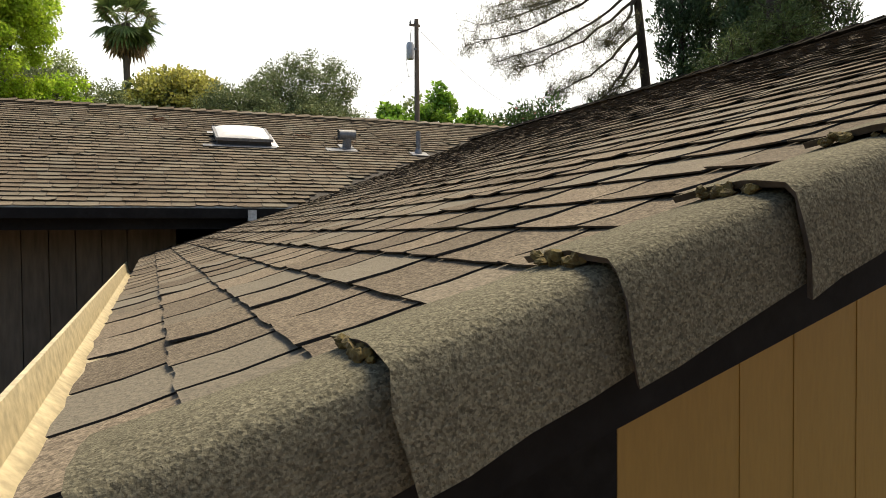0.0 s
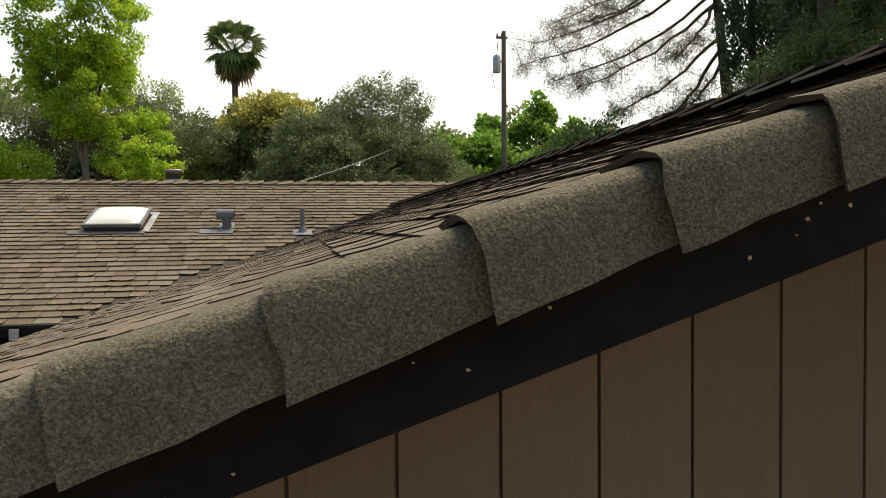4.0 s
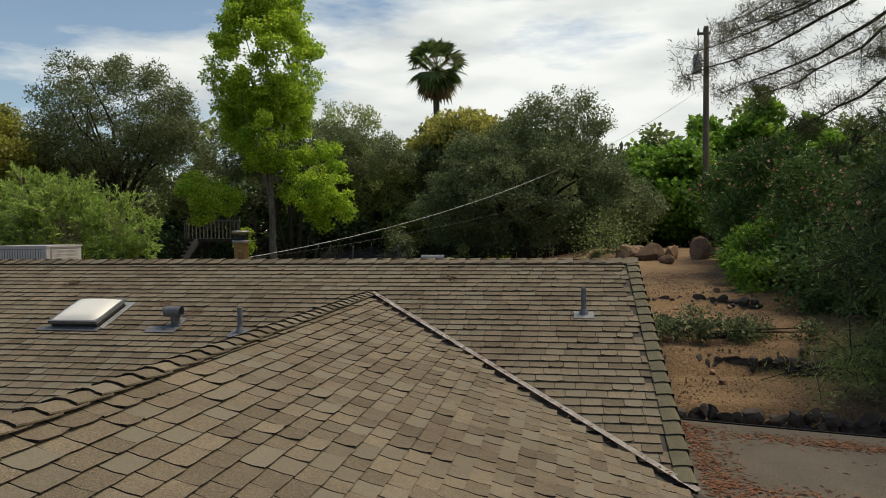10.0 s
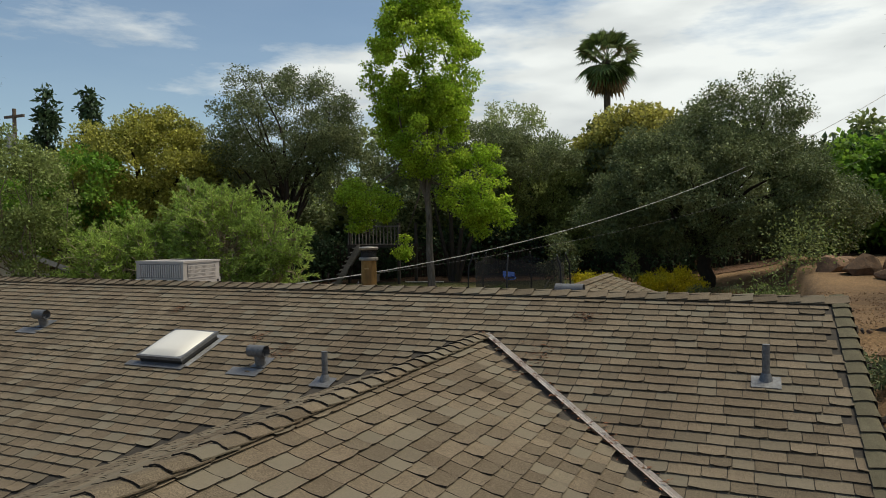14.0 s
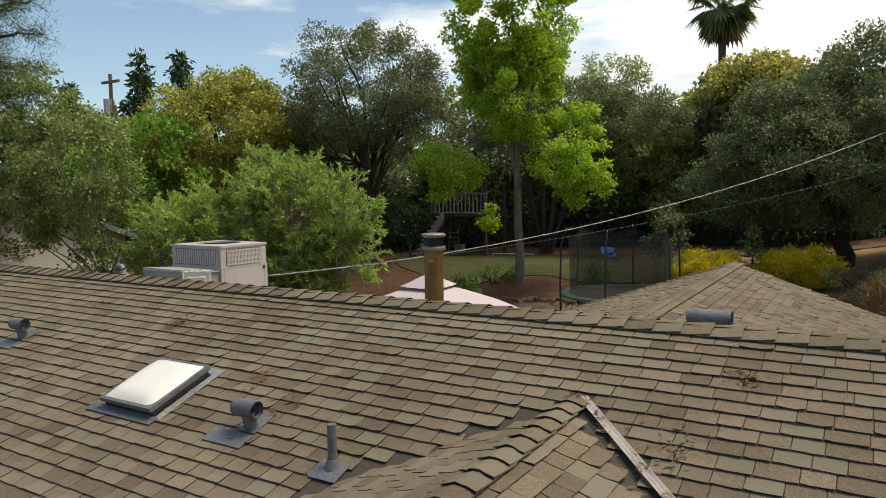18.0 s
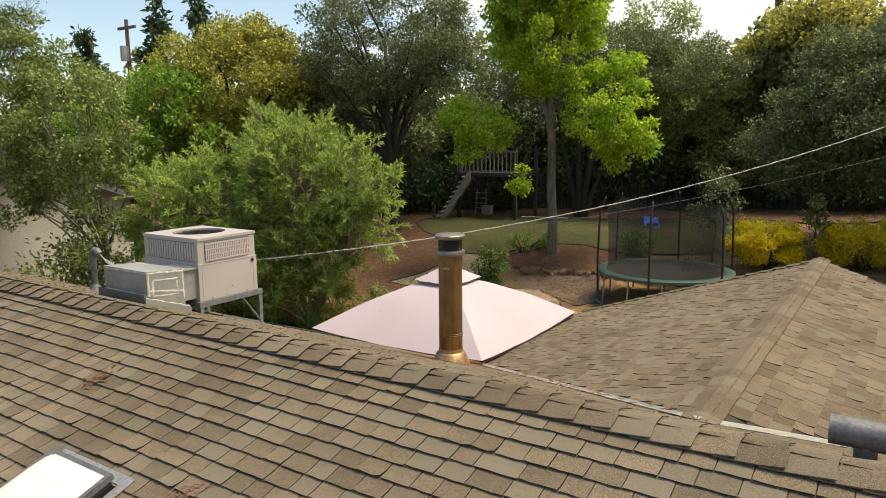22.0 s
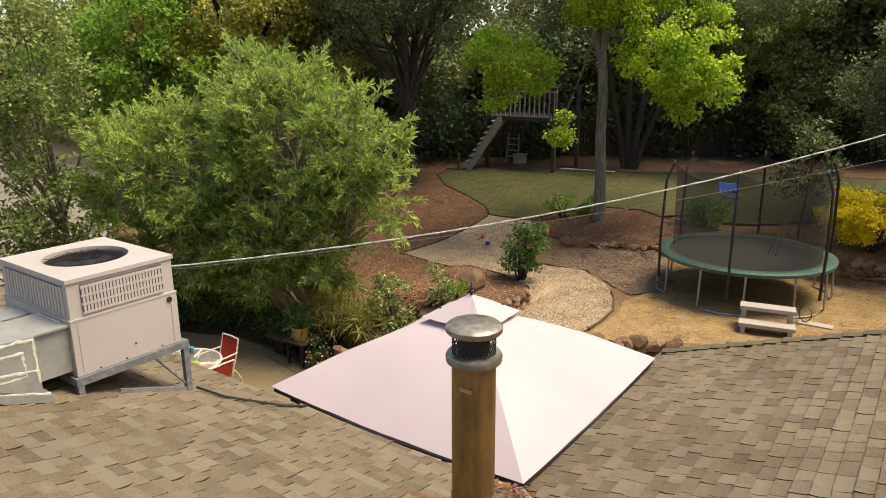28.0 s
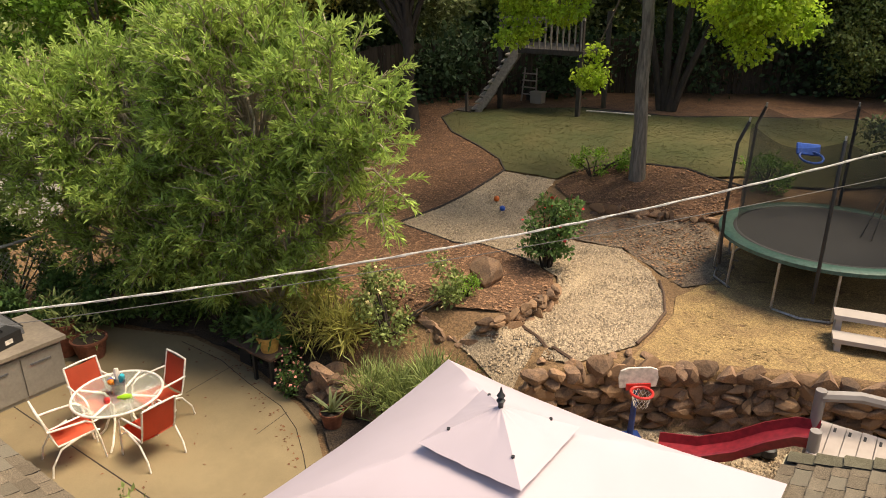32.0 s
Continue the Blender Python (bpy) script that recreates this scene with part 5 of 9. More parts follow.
part("seam", box((X0 - 0.004, Y0 - 0.004, 3.776), (X1 + 0.004, Y1 + 0.004, 3.792)), UNIT, hv)
for y in (Y0 + 0.06, Y1 - 0.06):
    part("corner_strip", box((X1 - 0.002, y - 0.006, Z0 + 0.03), (X1 + 0.004, y + 0.006, 3.77)), UNIT, hv)
part("pipe_port", tube([(X1 - 0.01, Y1 - 0.08, 3.73), (X1 + 0.012, Y1 - 0.08, 3.73)], 0.026, 14), DARKMETAL, hv)
for y, z in ((Y0 + 0.2, Z0 + 0.02), (12.6, Z0 + 0.02), (Y1 - 0.2, Z0 + 0.02), (12.7, 3.42)):
    part("screw", tube([(X1, y, z), (X1 + 0.006, y, z)], 0.008, 8), DARKMETAL, hv)
part("rail", box((X1 - 0.04, Y0 - 0.03, Z0 - 0.075), (X1 + 0.03, Y1 + 0.06, Z0 - 0.005)), STEELFRAME, hv)
part("rail", box((X0 - 0.03, Y0 - 0.03, Z0 - 0.075), (X0 + 0.04, Y1 + 0.06, Z0 - 0.005)), STEELFRAME, hv)
part("rail", box((X0 + 0.04, Y0 - 0.03, Z0 - 0.075), (X1 - 0.04, Y0 + 0.02, Z0 - 0.005)), STEELFRAME, hv)
part("rail", box((X0 + 0.04, Y1, Z0 - 0.075), (X1 - 0.04, Y1 + 0.06, Z0 - 0.005)), STEELFRAME, hv)
for x in (X0, X1):
    part("leg", box((x - 0.03, Y0 - 0.02, z_back(Y0) - 0.005), (x + 0.025, Y0 + 0.03, Z0 - 0.075)), STEELFRAME, hv)
    part("leg", box((x - 0.03, Y1, z_back(Y1 + 0.05) - 0.005), (x + 0.025, Y1 + 0.055, Z0 - 0.0)), STEELFRAME, hv)
    part("brace", tube([(x, 12.85, Z0 - 0.06), (x, Y1 + 0.02, z_back(Y1) + 0.06)], 0.014, 6), STEELFRAME, hv)
    part("sleeper", tube([(x, 12.5, z_back(12.5) + 0.03), (x, Y1 + 0.05, z_back(Y1 + 0.05) + 0.03)], 0.025, 4), STEELFRAME, hv)

duct = thing("roof_duct", "grey sheet metal duct box with pale sealant seams", "duct")
part("duct_box", prism([(11.28, z_back(11.28) - 0.02), (11.80, z_back(11.80) - 0.02), (11.80, 3.82), (11.28, 3.86)], -7.92, -7.02, "x"), DUCT, duct, bevel=0.008)
part("duct_neck", box((-7.72, 11.80, 3.34), (-7.25, Y0, 3.74)), DUCT, duct)
part("duct_neck", box((-8.25, 11.80, 3.36), (-7.90, Y0, 3.72)), DUCT, duct)
part("duct_cover", box((-7.75, 11.79, 3.74), (-7.22, Y0, 3.756)), DUCT, duct)
part("kerb", prism([(11.22, z_back(11.22) + 0.016), (11.86, z_back(11.86) + 0.016), (11.86, z_back(11.86) + 0.09), (11.22, z_back(11.22) + 0.12)], -7.98, -7.003, "x"), LEADGREY, duct)
part("flashing", prism([(11.23, z_back(11.23) + 0.016), (11.86, z_back(11.86) + 0.016), (11.86, z_back(11.86) + 0.085), (11.23, z_back(11.23) + 0.085)], -7.002, -6.985, "x"), DUCT, duct)
rs = random.Random(2)
for pts in ([(-7.015, 11.30, 3.50), (-7.015, 11.30, 3.84), (-7.015, 11.78, 3.80), (-7.015, 11.79, 3.44)], [(-7.92, 11.275, 3.84), (-7.02, 11.275, 3.84)],
            [(-7.015, 11.36, 3.55), (-7.015, 11.36, 3.74), (-7.015, 11.70, 3.72), (-7.015, 11.70, 3.52), (-7.015, 11.36, 3.55)],
            [(-7.25, 12.14, 3.36), (-7.245, 12.14, 3.75), (-7.72, 12.14, 3.76)], [(-6.985, 11.24, z_back(11.24) + 0.09), (-6.985, 11.84, z_back(11.84) + 0.09)], [(-7.015, 11.29, 3.62), (-7.015, 11.79, 3.54)], [(-7.92, 11.275, z_back(11.28) + 0.125), (-7.02, 11.275, z_back(11.28) + 0.125)]):
    path = []
    for a, b in zip(pts, pts[1:]):
        for k in range(9):
            path.append(Vector(a).lerp(Vector(b), k / 9) + Vector((0, rs.uniform(-1, 1), rs.uniform(-1, 1))) * 0.006)
    path.append(Vector(pts[-1]))
    bm = tube(path, [rs.uniform(0.004, 0.016) for _ in path], 6)
    if pts[0][0] == pts[-1][0]:
        # smeared flat against the sheet
        for v in bm.verts:
            v.co.x = pts[0][0] + (v.co.x - pts[0][0]) * 0.2 - 0.004
    elif pts[0][1] == pts[-1][1]:
        for v in bm.verts:
            v.co.y = pts[0][1] + (v.co.y - pts[0][1]) * 0.2
    part("sealant_seam", bm, SEALANT, duct)
mast = thing("service_mast", "dark grey service mast with a bent weather head", "mast", at=(-10.95, 12.85, z_back(12.85)))
mh = 3.52 - z_back(12.85)
part("pipe", tube([(0, 0, -0.05), (0, 0, mh)], 0.05, 14), LEADGREY, mast, smooth=True)
part("weather_head", tube([(0, 0, mh - 0.06), (0.005, 0.0, mh + 0.02), (0.05, 0.01, mh + 0.065), (0.11, 0.02, mh + 0.06), (0.15, 0.03, mh + 0.01)], [0.06, 0.066, 0.066, 0.064, 0.058], 14), LEADGREY, mast, smooth=True)
part("boot", lathe([(0.13, -0.06), (0.11, 0.03), (0.06, 0.12), (0.052, 0.14)], 16, close=False), STEELFRAME, mast, smooth=True)
part("clamp", tube([(-0.06, 0, mh - 0.27), (0.14, 0.0, mh - 0.27)], 0.014, 6), STEELFRAME, mast)
SLACK = material("pale_slack_wire", (0.55, 0.53, 0.50, 1), rough=0.6, grain=30)
for q in range(3):
    o = 0.03 * q
    part("wire_tail", tube([(0.13, 0.03 + o * 0.3, mh + 0.02), (0.17 + o, 0.1, mh - 0.08 - o), (0.24 + o, 0.3, mh - 0.24 - o), (0.33 + o, 0.55, mh - 0.25 + o), (0.42, 0.75, mh - 0.30), (0.45, 1.0, 3.155 - z_back(12.85))], 0.008, 6), SLACK, mast)
gas = thing("gas_pipe", "thin pipe run lying on the shingles", "pipe")
part("pipe", tube([(-7.2, 13.26, z_back(13.26) + 0.035), (-6.85, 13.32, z_back(13.32) + 0.035), (-6.45, 13.7, z_back(13.7) + 0.035), (-6.4, 13.95, z_back(13.95) + 0.03)], 0.012, 6), DARKMETAL, gas)

# ---------------------------------------------------------------- overhead lines
WIRE = material("pale_cable", (0.55, 0.53, 0.50, 1), rough=0.6, grain=30)
WIRE2 = material("grey_cable", (0.11, 0.108, 0.105, 1), rough=0.6, grain=30)


def cable(name, label, a, b, sag, rad, mat, twist=0.0, first=0.0):
    a, b = Vector(a), Vector(b)
    t = thing(name, label, "cable")
    pts = [a.lerp(b, k / 80) - Vector((0, 0, 4 * sag * (k / 80) * (1 - k / 80))) for k in range(81) if k / 80 >= first]
    part("conductor", tube(pts, rad, 6), mat, t, smooth=True)
    if twist:
        for ph in (0, 2.1):
            q = []
            for k in range(321):
                u = k / 320
                if u < first:
                    continue
                p = a.lerp(b, u) - Vector((0, 0, 4 * sag * u * (1 - u)))
                q.append(p + Vector((math.cos(k * 0.9 + ph) * twist, 0, math.sin(k * 0.9 + ph) * twist)))
            part("conductor", tube(q, rad * 0.8, 4), mat, t)
    return t


cable("service_cable", "pale twisted service cable sagging over the yard", (-12.3, 12.1, 3.14), (9.15, 36.0, 11.1), 2.15, 0.008, WIRE, 0.008, 0.065)
cable("telephone_cable", "thin grey telephone cable sagging over the yard", (-10.92, 12.86, 3.2), (9.15, 36.2, 8.4), 1.15, 0.004, WIRE2)
cable("power_line", "thin black line to the next pole", (9.3, 36.2, 13.6), (30.0, 60.0, 13.8), 0.8, 0.012, WIRE2)

POLE = material("weathered_pole_wood", (0.17, 0.13, 0.10, 1), (0.10, 0.075, 0.058, 1), rough=0.9, grain=12, stain=2, stretch=(1, 1, 0.1), bump=0.004)
up = thing("utility_pole", "weathered wooden utility pole with a grey transformer", "utility pole", at=(9.28, 36.15, g(9.28, 36.15)))
b0 = g(9.28, 36.15)
part("shaft", tube([(0, 0, -0.3), (0, 0, 5), (0, 0, 14.0 - b0)], [0.17, 0.15, 0.115], 12), POLE, up, smooth=True)
part("transformer", lathe([(0.19, 11.75 - b0), (0.21, 11.8 - b0), (0.21, 12.55 - b0), (0.16, 12.66 - b0), (0.05, 12.7 - b0)], 16, (-0.42, -0.1, 0)), ZINC, up, "grey transformer can", True)
part("bracket", box((-0.4, -0.12, 12.3 - b0), (0, -0.04, 12.4 - b0)), STEELFRAME, up)
part("crossarm", box((-0.42, -0.06, 13.6 - b0), (0.2, 0.04, 13.72 - b0)), POLE, up)
for x in (-0.36, -0.1):
    part("insulator", lathe([(0.03, 0), (0.06, 0.05), (0.04, 0.12), (0.02, 0.2)], 10, (x, 0, 13.72 - b0)), STEELFRAME, up)
part("fuse_link", tube([(-0.35, -0.1, 13.4 - b0), (-0.42, -0.12, 12.7 - b0)], 0.02, 6), DARKMETAL, up)
part("drop_loop", tube([(-0.5, -0.1, 12.2 - b0), (-0.66, -0.1, 11.6 - b0), (-0.5, -0.05, 10.8 - b0), (-0.15, 0, 10.9 - b0)], 0.012, 5), DARKMETAL, up)
up2 = thing("utility_pole", "distant utility pole with a short crossarm", "utility pole", at=(-50.2, 39.1, 1.5))
part("shaft", tube([(0, 0, -0.5), (0, 0, 13.0)], [0.2, 0.14], 10), POLE, up2)
part("crossarm", box((-1.1, -0.08, 12.3), (1.1, 0.08, 12.5)), POLE, up2)
part("transformer", lathe([(0.3, 9.9), (0.3, 11.0)], 12, (0.1, -0.4, 0)), ZINC, up2)

# ---------------------------------------------------------------- gazebo
CANVAS = plain("pale_pink_canvas", (0.48, 0.41, 0.455, 1), (0.435, 0.37, 0.41, 1), 0.85, 0.9)
gaz = thing("gazebo", "square patio gazebo with a faded pink two-tier canopy", "gazebo", at=(-5.46, 15.53, -0.02))


def tier(lo, hi, zlo, zhi, power, n=14, thick=0.003):
    """A four-sided tent roof, bulging, between two half widths."""
    bm = bmesh.new()
    rings = []
    for i in range(n + 1):
        u = i / n
        h = hi + (lo - hi) * u
        z = zlo + (zhi - zlo) * (1 - u ** power)
        ring = []
        for c0, c1 in (((-1, -1), (1, -1)), ((1, -1), (1, 1)), ((1, 1), (-1, 1)), ((-1, 1), (-1, -1))):
            for k in range(10):
                q = k / 10
                x, y = c0[0] + (c1[0] - c0[0]) * q, c0[1] + (c1[1] - c0[1]) * q
                sagz = -0.06 * math.sin(math.pi * q) * u * (1 if lo > 1 else 0.3) + 0.004 * math.sin(q * 21 + i)
                inset = 1 - 0.018 * math.sin(math.pi * q) * u
                ring.append(bm.verts.new((x * h * inset, y * h * inset, z + sagz)))
        rings.append(ring)
    for a, b in zip(rings, rings[1:]):
        for k in range(40):
            bm.faces.new((a[k], a[(k + 1) % 40], b[(k + 1) % 40], b[k]))
    if hi < 0.02:
        bm.faces.new(rings[0])
    return bm


part("canopy", tier(1.53, 0.25, 2.55, 3.20, 1.3), CANVAS, gaz, "faded pink main canopy", True)
part("vent_canopy", tier(0.385, 0.01, 3.24, 3.45, 1.05, 6), CANVAS, gaz, "small upper vent canopy", True)
for sx, sy in ((-1, -1), (1, -1), (1, 1), (-1, 1)):
    part("post", box((sx * 1.36 - 0.035, sy * 1.36 - 0.035, 0), (sx * 1.36 + 0.035, sy * 1.36 + 0.035, 2.58)), DARKMETAL, gaz)
    part("vent_post", tube([(sx * 0.24, sy * 0.24, 3.15), (sx * 0.24, sy * 0.24, 3.33)], 0.012, 6), DARKMETAL, gaz)
    part("roof_rib", tube([(sx * 1.5, sy * 1.5, 2.53), (sx * 0.9, sy * 0.9, 2.86), (sx * 0.25, sy * 0.25, 3.17)], 0.015, 6), DARKMETAL, gaz)
for a, b in (((-1.5, -1.5), (1.5, -1.5)), ((1.5, -1.5), (1.5, 1.5)), ((1.5, 1.5), (-1.5, 1.5)), ((-1.5, 1.5), (-1.5, -1.5))):
    part("eave_bar", tube([(a[0], a[1], 2.51), ((a[0] + b[0]) / 2, (a[1] + b[1]) / 2, 2.46), (b[0], b[1], 2.51)], 0.022, 6), DARKMETAL, gaz)
part("finial", lathe([(0.016, 3.43), (0.018, 3.48), (0.03, 3.50), (0.014, 3.515), (0.028, 3.535), (0.012, 3.56), (0.004, 3.60)], 12), DARKMETAL, gaz, "black turned finial", True)
for x, y in ((-0.55, -1.05), (0.2, -1.15), (-1.0, -1.25), (1.1, 0.3)):
    u = (max(abs(x), abs(y)) - 0.25) / 1.28
    part("grommet", lathe([(0.003, -0.004), (0.003, 0.0)], 8, (x, y, 2.55 + 0.65 * (1 - u ** 1.3))), DARKMETAL, gaz)

# ---------------------------------------------------------------- ground cover of the yard
sheet("patio", [(-16.2, 13.35), (-4.1, 13.35), (-4.1, 17.0), (-8.9, 17.2), (-9.4, 17.5), (-9.95, 17.9), (-10.6, 18.15), (-11.6, 18.3), (-12.6, 18.5), (-13.7, 18.5), (-15.2, 17.9), (-16.2, 17.6)], CONCRETE, 0.02,
      "sunlit stained concrete patio with a curved edge", 0.4, rough=0.0)
sheet("gravel_bed", [(-8.9, 17.2), (-4.1, 17.0), (-3.4, 17.3), (3.0, 17.3), (3.0, 22.7), (-2.0, 22.2), (-4.3, 21.55), (-5.9, 20.75), (-6.8, 20.2), (-7.4, 19.5), (-8.3, 19.0)], GRAVEL, 0.02, "pale gravel of the play area")
def inside(x, y, outline):
    """Whether a point lies within an outline of the plan."""
    hit = False
    for (x0, y0), (x1, y1) in zip(outline, outline[1:] + outline[:1]):
        if (y0 > y) != (y1 > y) and x < (x1 - x0) * (y - y0) / (y1 - y0) + x0:
            hit = not hit
    return hit


PATH = [(-12.49, 27.05), (-11.03, 27.08), (-11.0, 26.4), (-10.95, 25.5), (-10.3, 24.95), (-9.4, 24.6), (-8.35, 24.75), (-7.46, 24.02), (-6.93, 23.2), (-6.65, 22.5), (-6.6, 21.7), (-6.62, 21.2), (-7.1, 20.25), (-8.1, 19.8),
        (-8.9, 19.9), (-8.3, 20.6), (-8.2, 21.8), (-8.5, 22.35), (-9.2, 22.7), (-10.2, 22.9), (-11.47, 23.17), (-12.92, 23.38), (-12.95, 23.6), (-12.81, 25.24), (-12.62, 26.4)]
LAWN_EDGE = [(-12.49, 27.09), (-12.89, 27.5), (-13.81, 27.95), (-15.15, 28.51), (-16.07, 29.29), (-16.0, 30.05), (-14.5, 31.3), (-13.0, 32.4), (-11.7, 32.45), (-10.0, 32.5), (-8.7, 33.45), (-6.9, 34.15), (-5.5, 34.55), (-3, 34.85), (-2.2, 31),
             (-5.0, 29.0), (-5.9, 28.65), (-7.6, 27.95), (-8.3, 28.17), (-9.1, 28.12), (-10.24, 27.78), (-10.8, 27.52), (-11.03, 27.11)]
BED_WEST = [(-12.97, 23.42), (-12.86, 25.24), (-12.67, 26.4), (-12.53, 27.1), (-12.93, 27.54), (-13.85, 28.0), (-15.2, 28.56), (-16.14, 29.3), (-16.08, 30.1), (-17.0, 31.6), (-19.5, 31), (-21, 24), (-16.6, 19.8), (-13.0, 19.6), (-11.1, 19.3), (-10.4, 18.95),
            (-9.8, 20.1), (-8.4, 20.7), (-8.25, 21.75), (-8.55, 22.3), (-9.25, 22.65), (-10.22, 22.85), (-11.47, 23.12)]
BED_MAPLE = [(-10.3, 26.3), (-8.9, 26.15), (-7.3, 26.4), (-6.7, 27.2), (-6.9, 27.75), (-7.6, 27.9), (-8.3, 28.12), (-9.1, 28.07), (-10.24, 27.73), (-10.75, 27.47), (-10.95, 26.9)]
BED_BACK = [(-16.08, 30.1), (-14.5, 31.35), (-13.0, 32.45), (-11.7, 32.5), (-10.0, 32.55), (-8.7, 33.5), (-6.9, 34.2), (-5.5, 34.6), (-3, 34.9), (6, 35.5), (8, 39), (-8, 38.2), (-13, 35.7), (-17.8, 32.4)]
sheet("gravel_path", PATH, GRAVEL, 0.035, "pale gravel path winding through the yard")
sheet("lawn", LAWN_EDGE, LAWN, 0.06, "patchy shaded lawn")
sheet("mulch_bed", BED_WEST, MULCH, 0.045, "brown bark mulch bed")
sheet("mulch_bed", BED_MAPLE, MULCH, 0.04, "bark mulch round the maple trunk")
sheet("mulch_bed", BED_BACK, MULCH, 0.04, "dark mulch along the back fence")
sheet("soil_bed", [(-8.75, 17.3), (-9.35, 17.6), (-9.9, 17.98), (-10.55, 18.22), (-11.6, 18.37), (-12.6, 18.56), (-13.7, 18.56), (-15.2, 17.95), (-16.2, 17.65), (-17.6, 18.0), (-16.6, 19.75), (-13.0, 19.55), (-11.1, 19.25), (-10.4, 18.9), (-9.9, 18.6), (-9.0, 18.9), (-8.5, 18.2)],
      material("damp_planting_soil", (0.040, 0.029, 0.021, 1), (0.075, 0.05, 0.034, 1), rough=0.97, grain=30, stain=3, amount=0.7, bump=0.02, speckle=0.5), 0.055, "dark planting soil behind the patio", rough=0.03)
ASH = [(-9.46, 24.72), (-9.55, 25.6), (-8.9, 26.05), (-7.2, 26.35), (-6.3, 25.7), (-6.2, 24.2), (-6.75, 23.7), (-7.35, 24.1), (-8.3, 24.82)]
sheet("ash_patch", ASH, material("grey_dirt", (0.195, 0.148, 0.105, 1), (0.10, 0.068, 0.048, 1), rough=0.97, grain=20, stain=1.8, amount=0.9, bump=0.02, speckle=0.5), 0.026, "patch of bare grey soil and ash", rough=0.03)
sheet("dry_grass", [(-6.55, 20.74), (-5.9, 21.03), (-5.1, 21.43), (-4.3, 21.83), (-3.2, 22.16), (-2.0, 22.48), (1.0, 22.98), (3, 23.4), (3, 27.3), (-6.7, 27.2), (-6.3, 24.6), (-6.7, 23.2), (-6.5, 22.5), (-6.5, 21.4)], material("straw_grass", (0.30, 0.205, 0.088, 1), (0.185, 0.115, 0.056, 1), rough=0.97, grain=34, stain=2.2, amount=0.9, bump=0.012, speckle=0.4), 0.02, "dry straw-coloured trampled grass")

lip = []
for x in np.arange(-7.5, 3.01, 0.25):
    wy = float(np.interp(x, WALL_X, WALL_Y))
    lip += [(x, wy + 0.30, 0.93), (x, wy + 0.16, 0.925), (x, wy + 0.10, 0.86), (x, wy + 0.09, 0.0)]
mesh("bank", lip, [(i + k, i + k + 1, i + k + 5, i + k + 4) for i in range(0, len(lip) - 4, 4) for k in range(3)], DIRT, None, "earth held back by the stone wall", True, "structure")

EDGING = material("black_edging", (0.03, 0.022, 0.018, 1), rough=0.8)
LOG = material("brown_edging_log", (0.10, 0.06, 0.04, 1), rough=0.9, grain=20, stain=3, bump=0.005)


def edging(pts, rad, mat, label):
    t = thing("garden_edging", label, "edging", "garden edging")
    path = []
    for a, b in zip(pts, pts[1:]):
        for k in range(5):
            q = Vector(a).lerp(Vector(b), k / 5)
            path.append((q.x, q.y, g(q.x, q.y) + 0.045))
    path.append((pts[-1][0], pts[-1][1], g(*pts[-1]) + 0.045))
    part("strip", tube(path, rad, 6), mat, t, smooth=True)


edging([(-12.94, 23.5), (-12.83, 25.24), (-12.64, 26.4), (-12.5, 27.1), (-12.91, 27.52), (-13.83, 27.98), (-15.18, 28.54), (-16.1, 29.3), (-16.04, 30.0)], 0.032, EDGING, "low black plastic edging between mulch and path")
edging([(-12.95, 23.4), (-11.47, 23.15), (-10.2, 22.88), (-9.3, 22.68)], 0.026, EDGING, "low black plastic edging between mulch and path")
edging([(-7.15, 23.65), (-6.91, 23.2), (-6.63, 22.5), (-6.58, 21.7), (-6.61, 21.25)], 0.026, LOG, "thin brown edging round the gravel")
edging([(-8.25, 20.74), (-7.79, 20.54), (-7.15, 20.27)], 0.03, LOG, "thin brown edging across the gravel")
edging([(-10.8, 27.5), (-10.24, 27.76), (-9.1, 28.1), (-8.3, 28.15), (-7.6, 27.93), (-6.9, 27.78)], 0.026, EDGING, "low black edging beside the lawn")
edging([(-13.0, 32.42), (-11.7, 32.47), (-10.0, 32.52), (-8.7, 33.47), (-6.9, 34.17), (-5.5, 34.57), (-3, 34.87)], 0.04, EDGING, "dark edging beside the lawn")
bm = bmesh.new()
add_box(bm, (-0.008, -3.1, 0.0212), (0.008, 3.1, 0.0245), pose(-11.3, 15.655, 0, 0, 0, 91))
for x0, y0, x1, y1 in ((-12.22, 17.36, -12.30, 18.3), (-10.5, 17.3, -10.56, 17.92)):
    add_tube(bm, [(x0, y0, 0.019), (x1, y1, 0.019)], 0.005, 5)
tagged(part("expansion_joint", bm, EDGING, None), "dark joint in the concrete patio", "joint", kind="structure")


bm = tube([(x, y, 0.021) for x, y in ((-9.15, 17.0), (-9.6, 17.35), (-10.15, 17.72), (-10.75, 17.97), (-11.65, 18.1), (-12.6, 18.3), (-13.7, 18.3))], 0.006, 5)
tagged(part("expansion_joint", bm, EDGING, None), "dark curved joint along the patio edge", "joint", kind="structure")


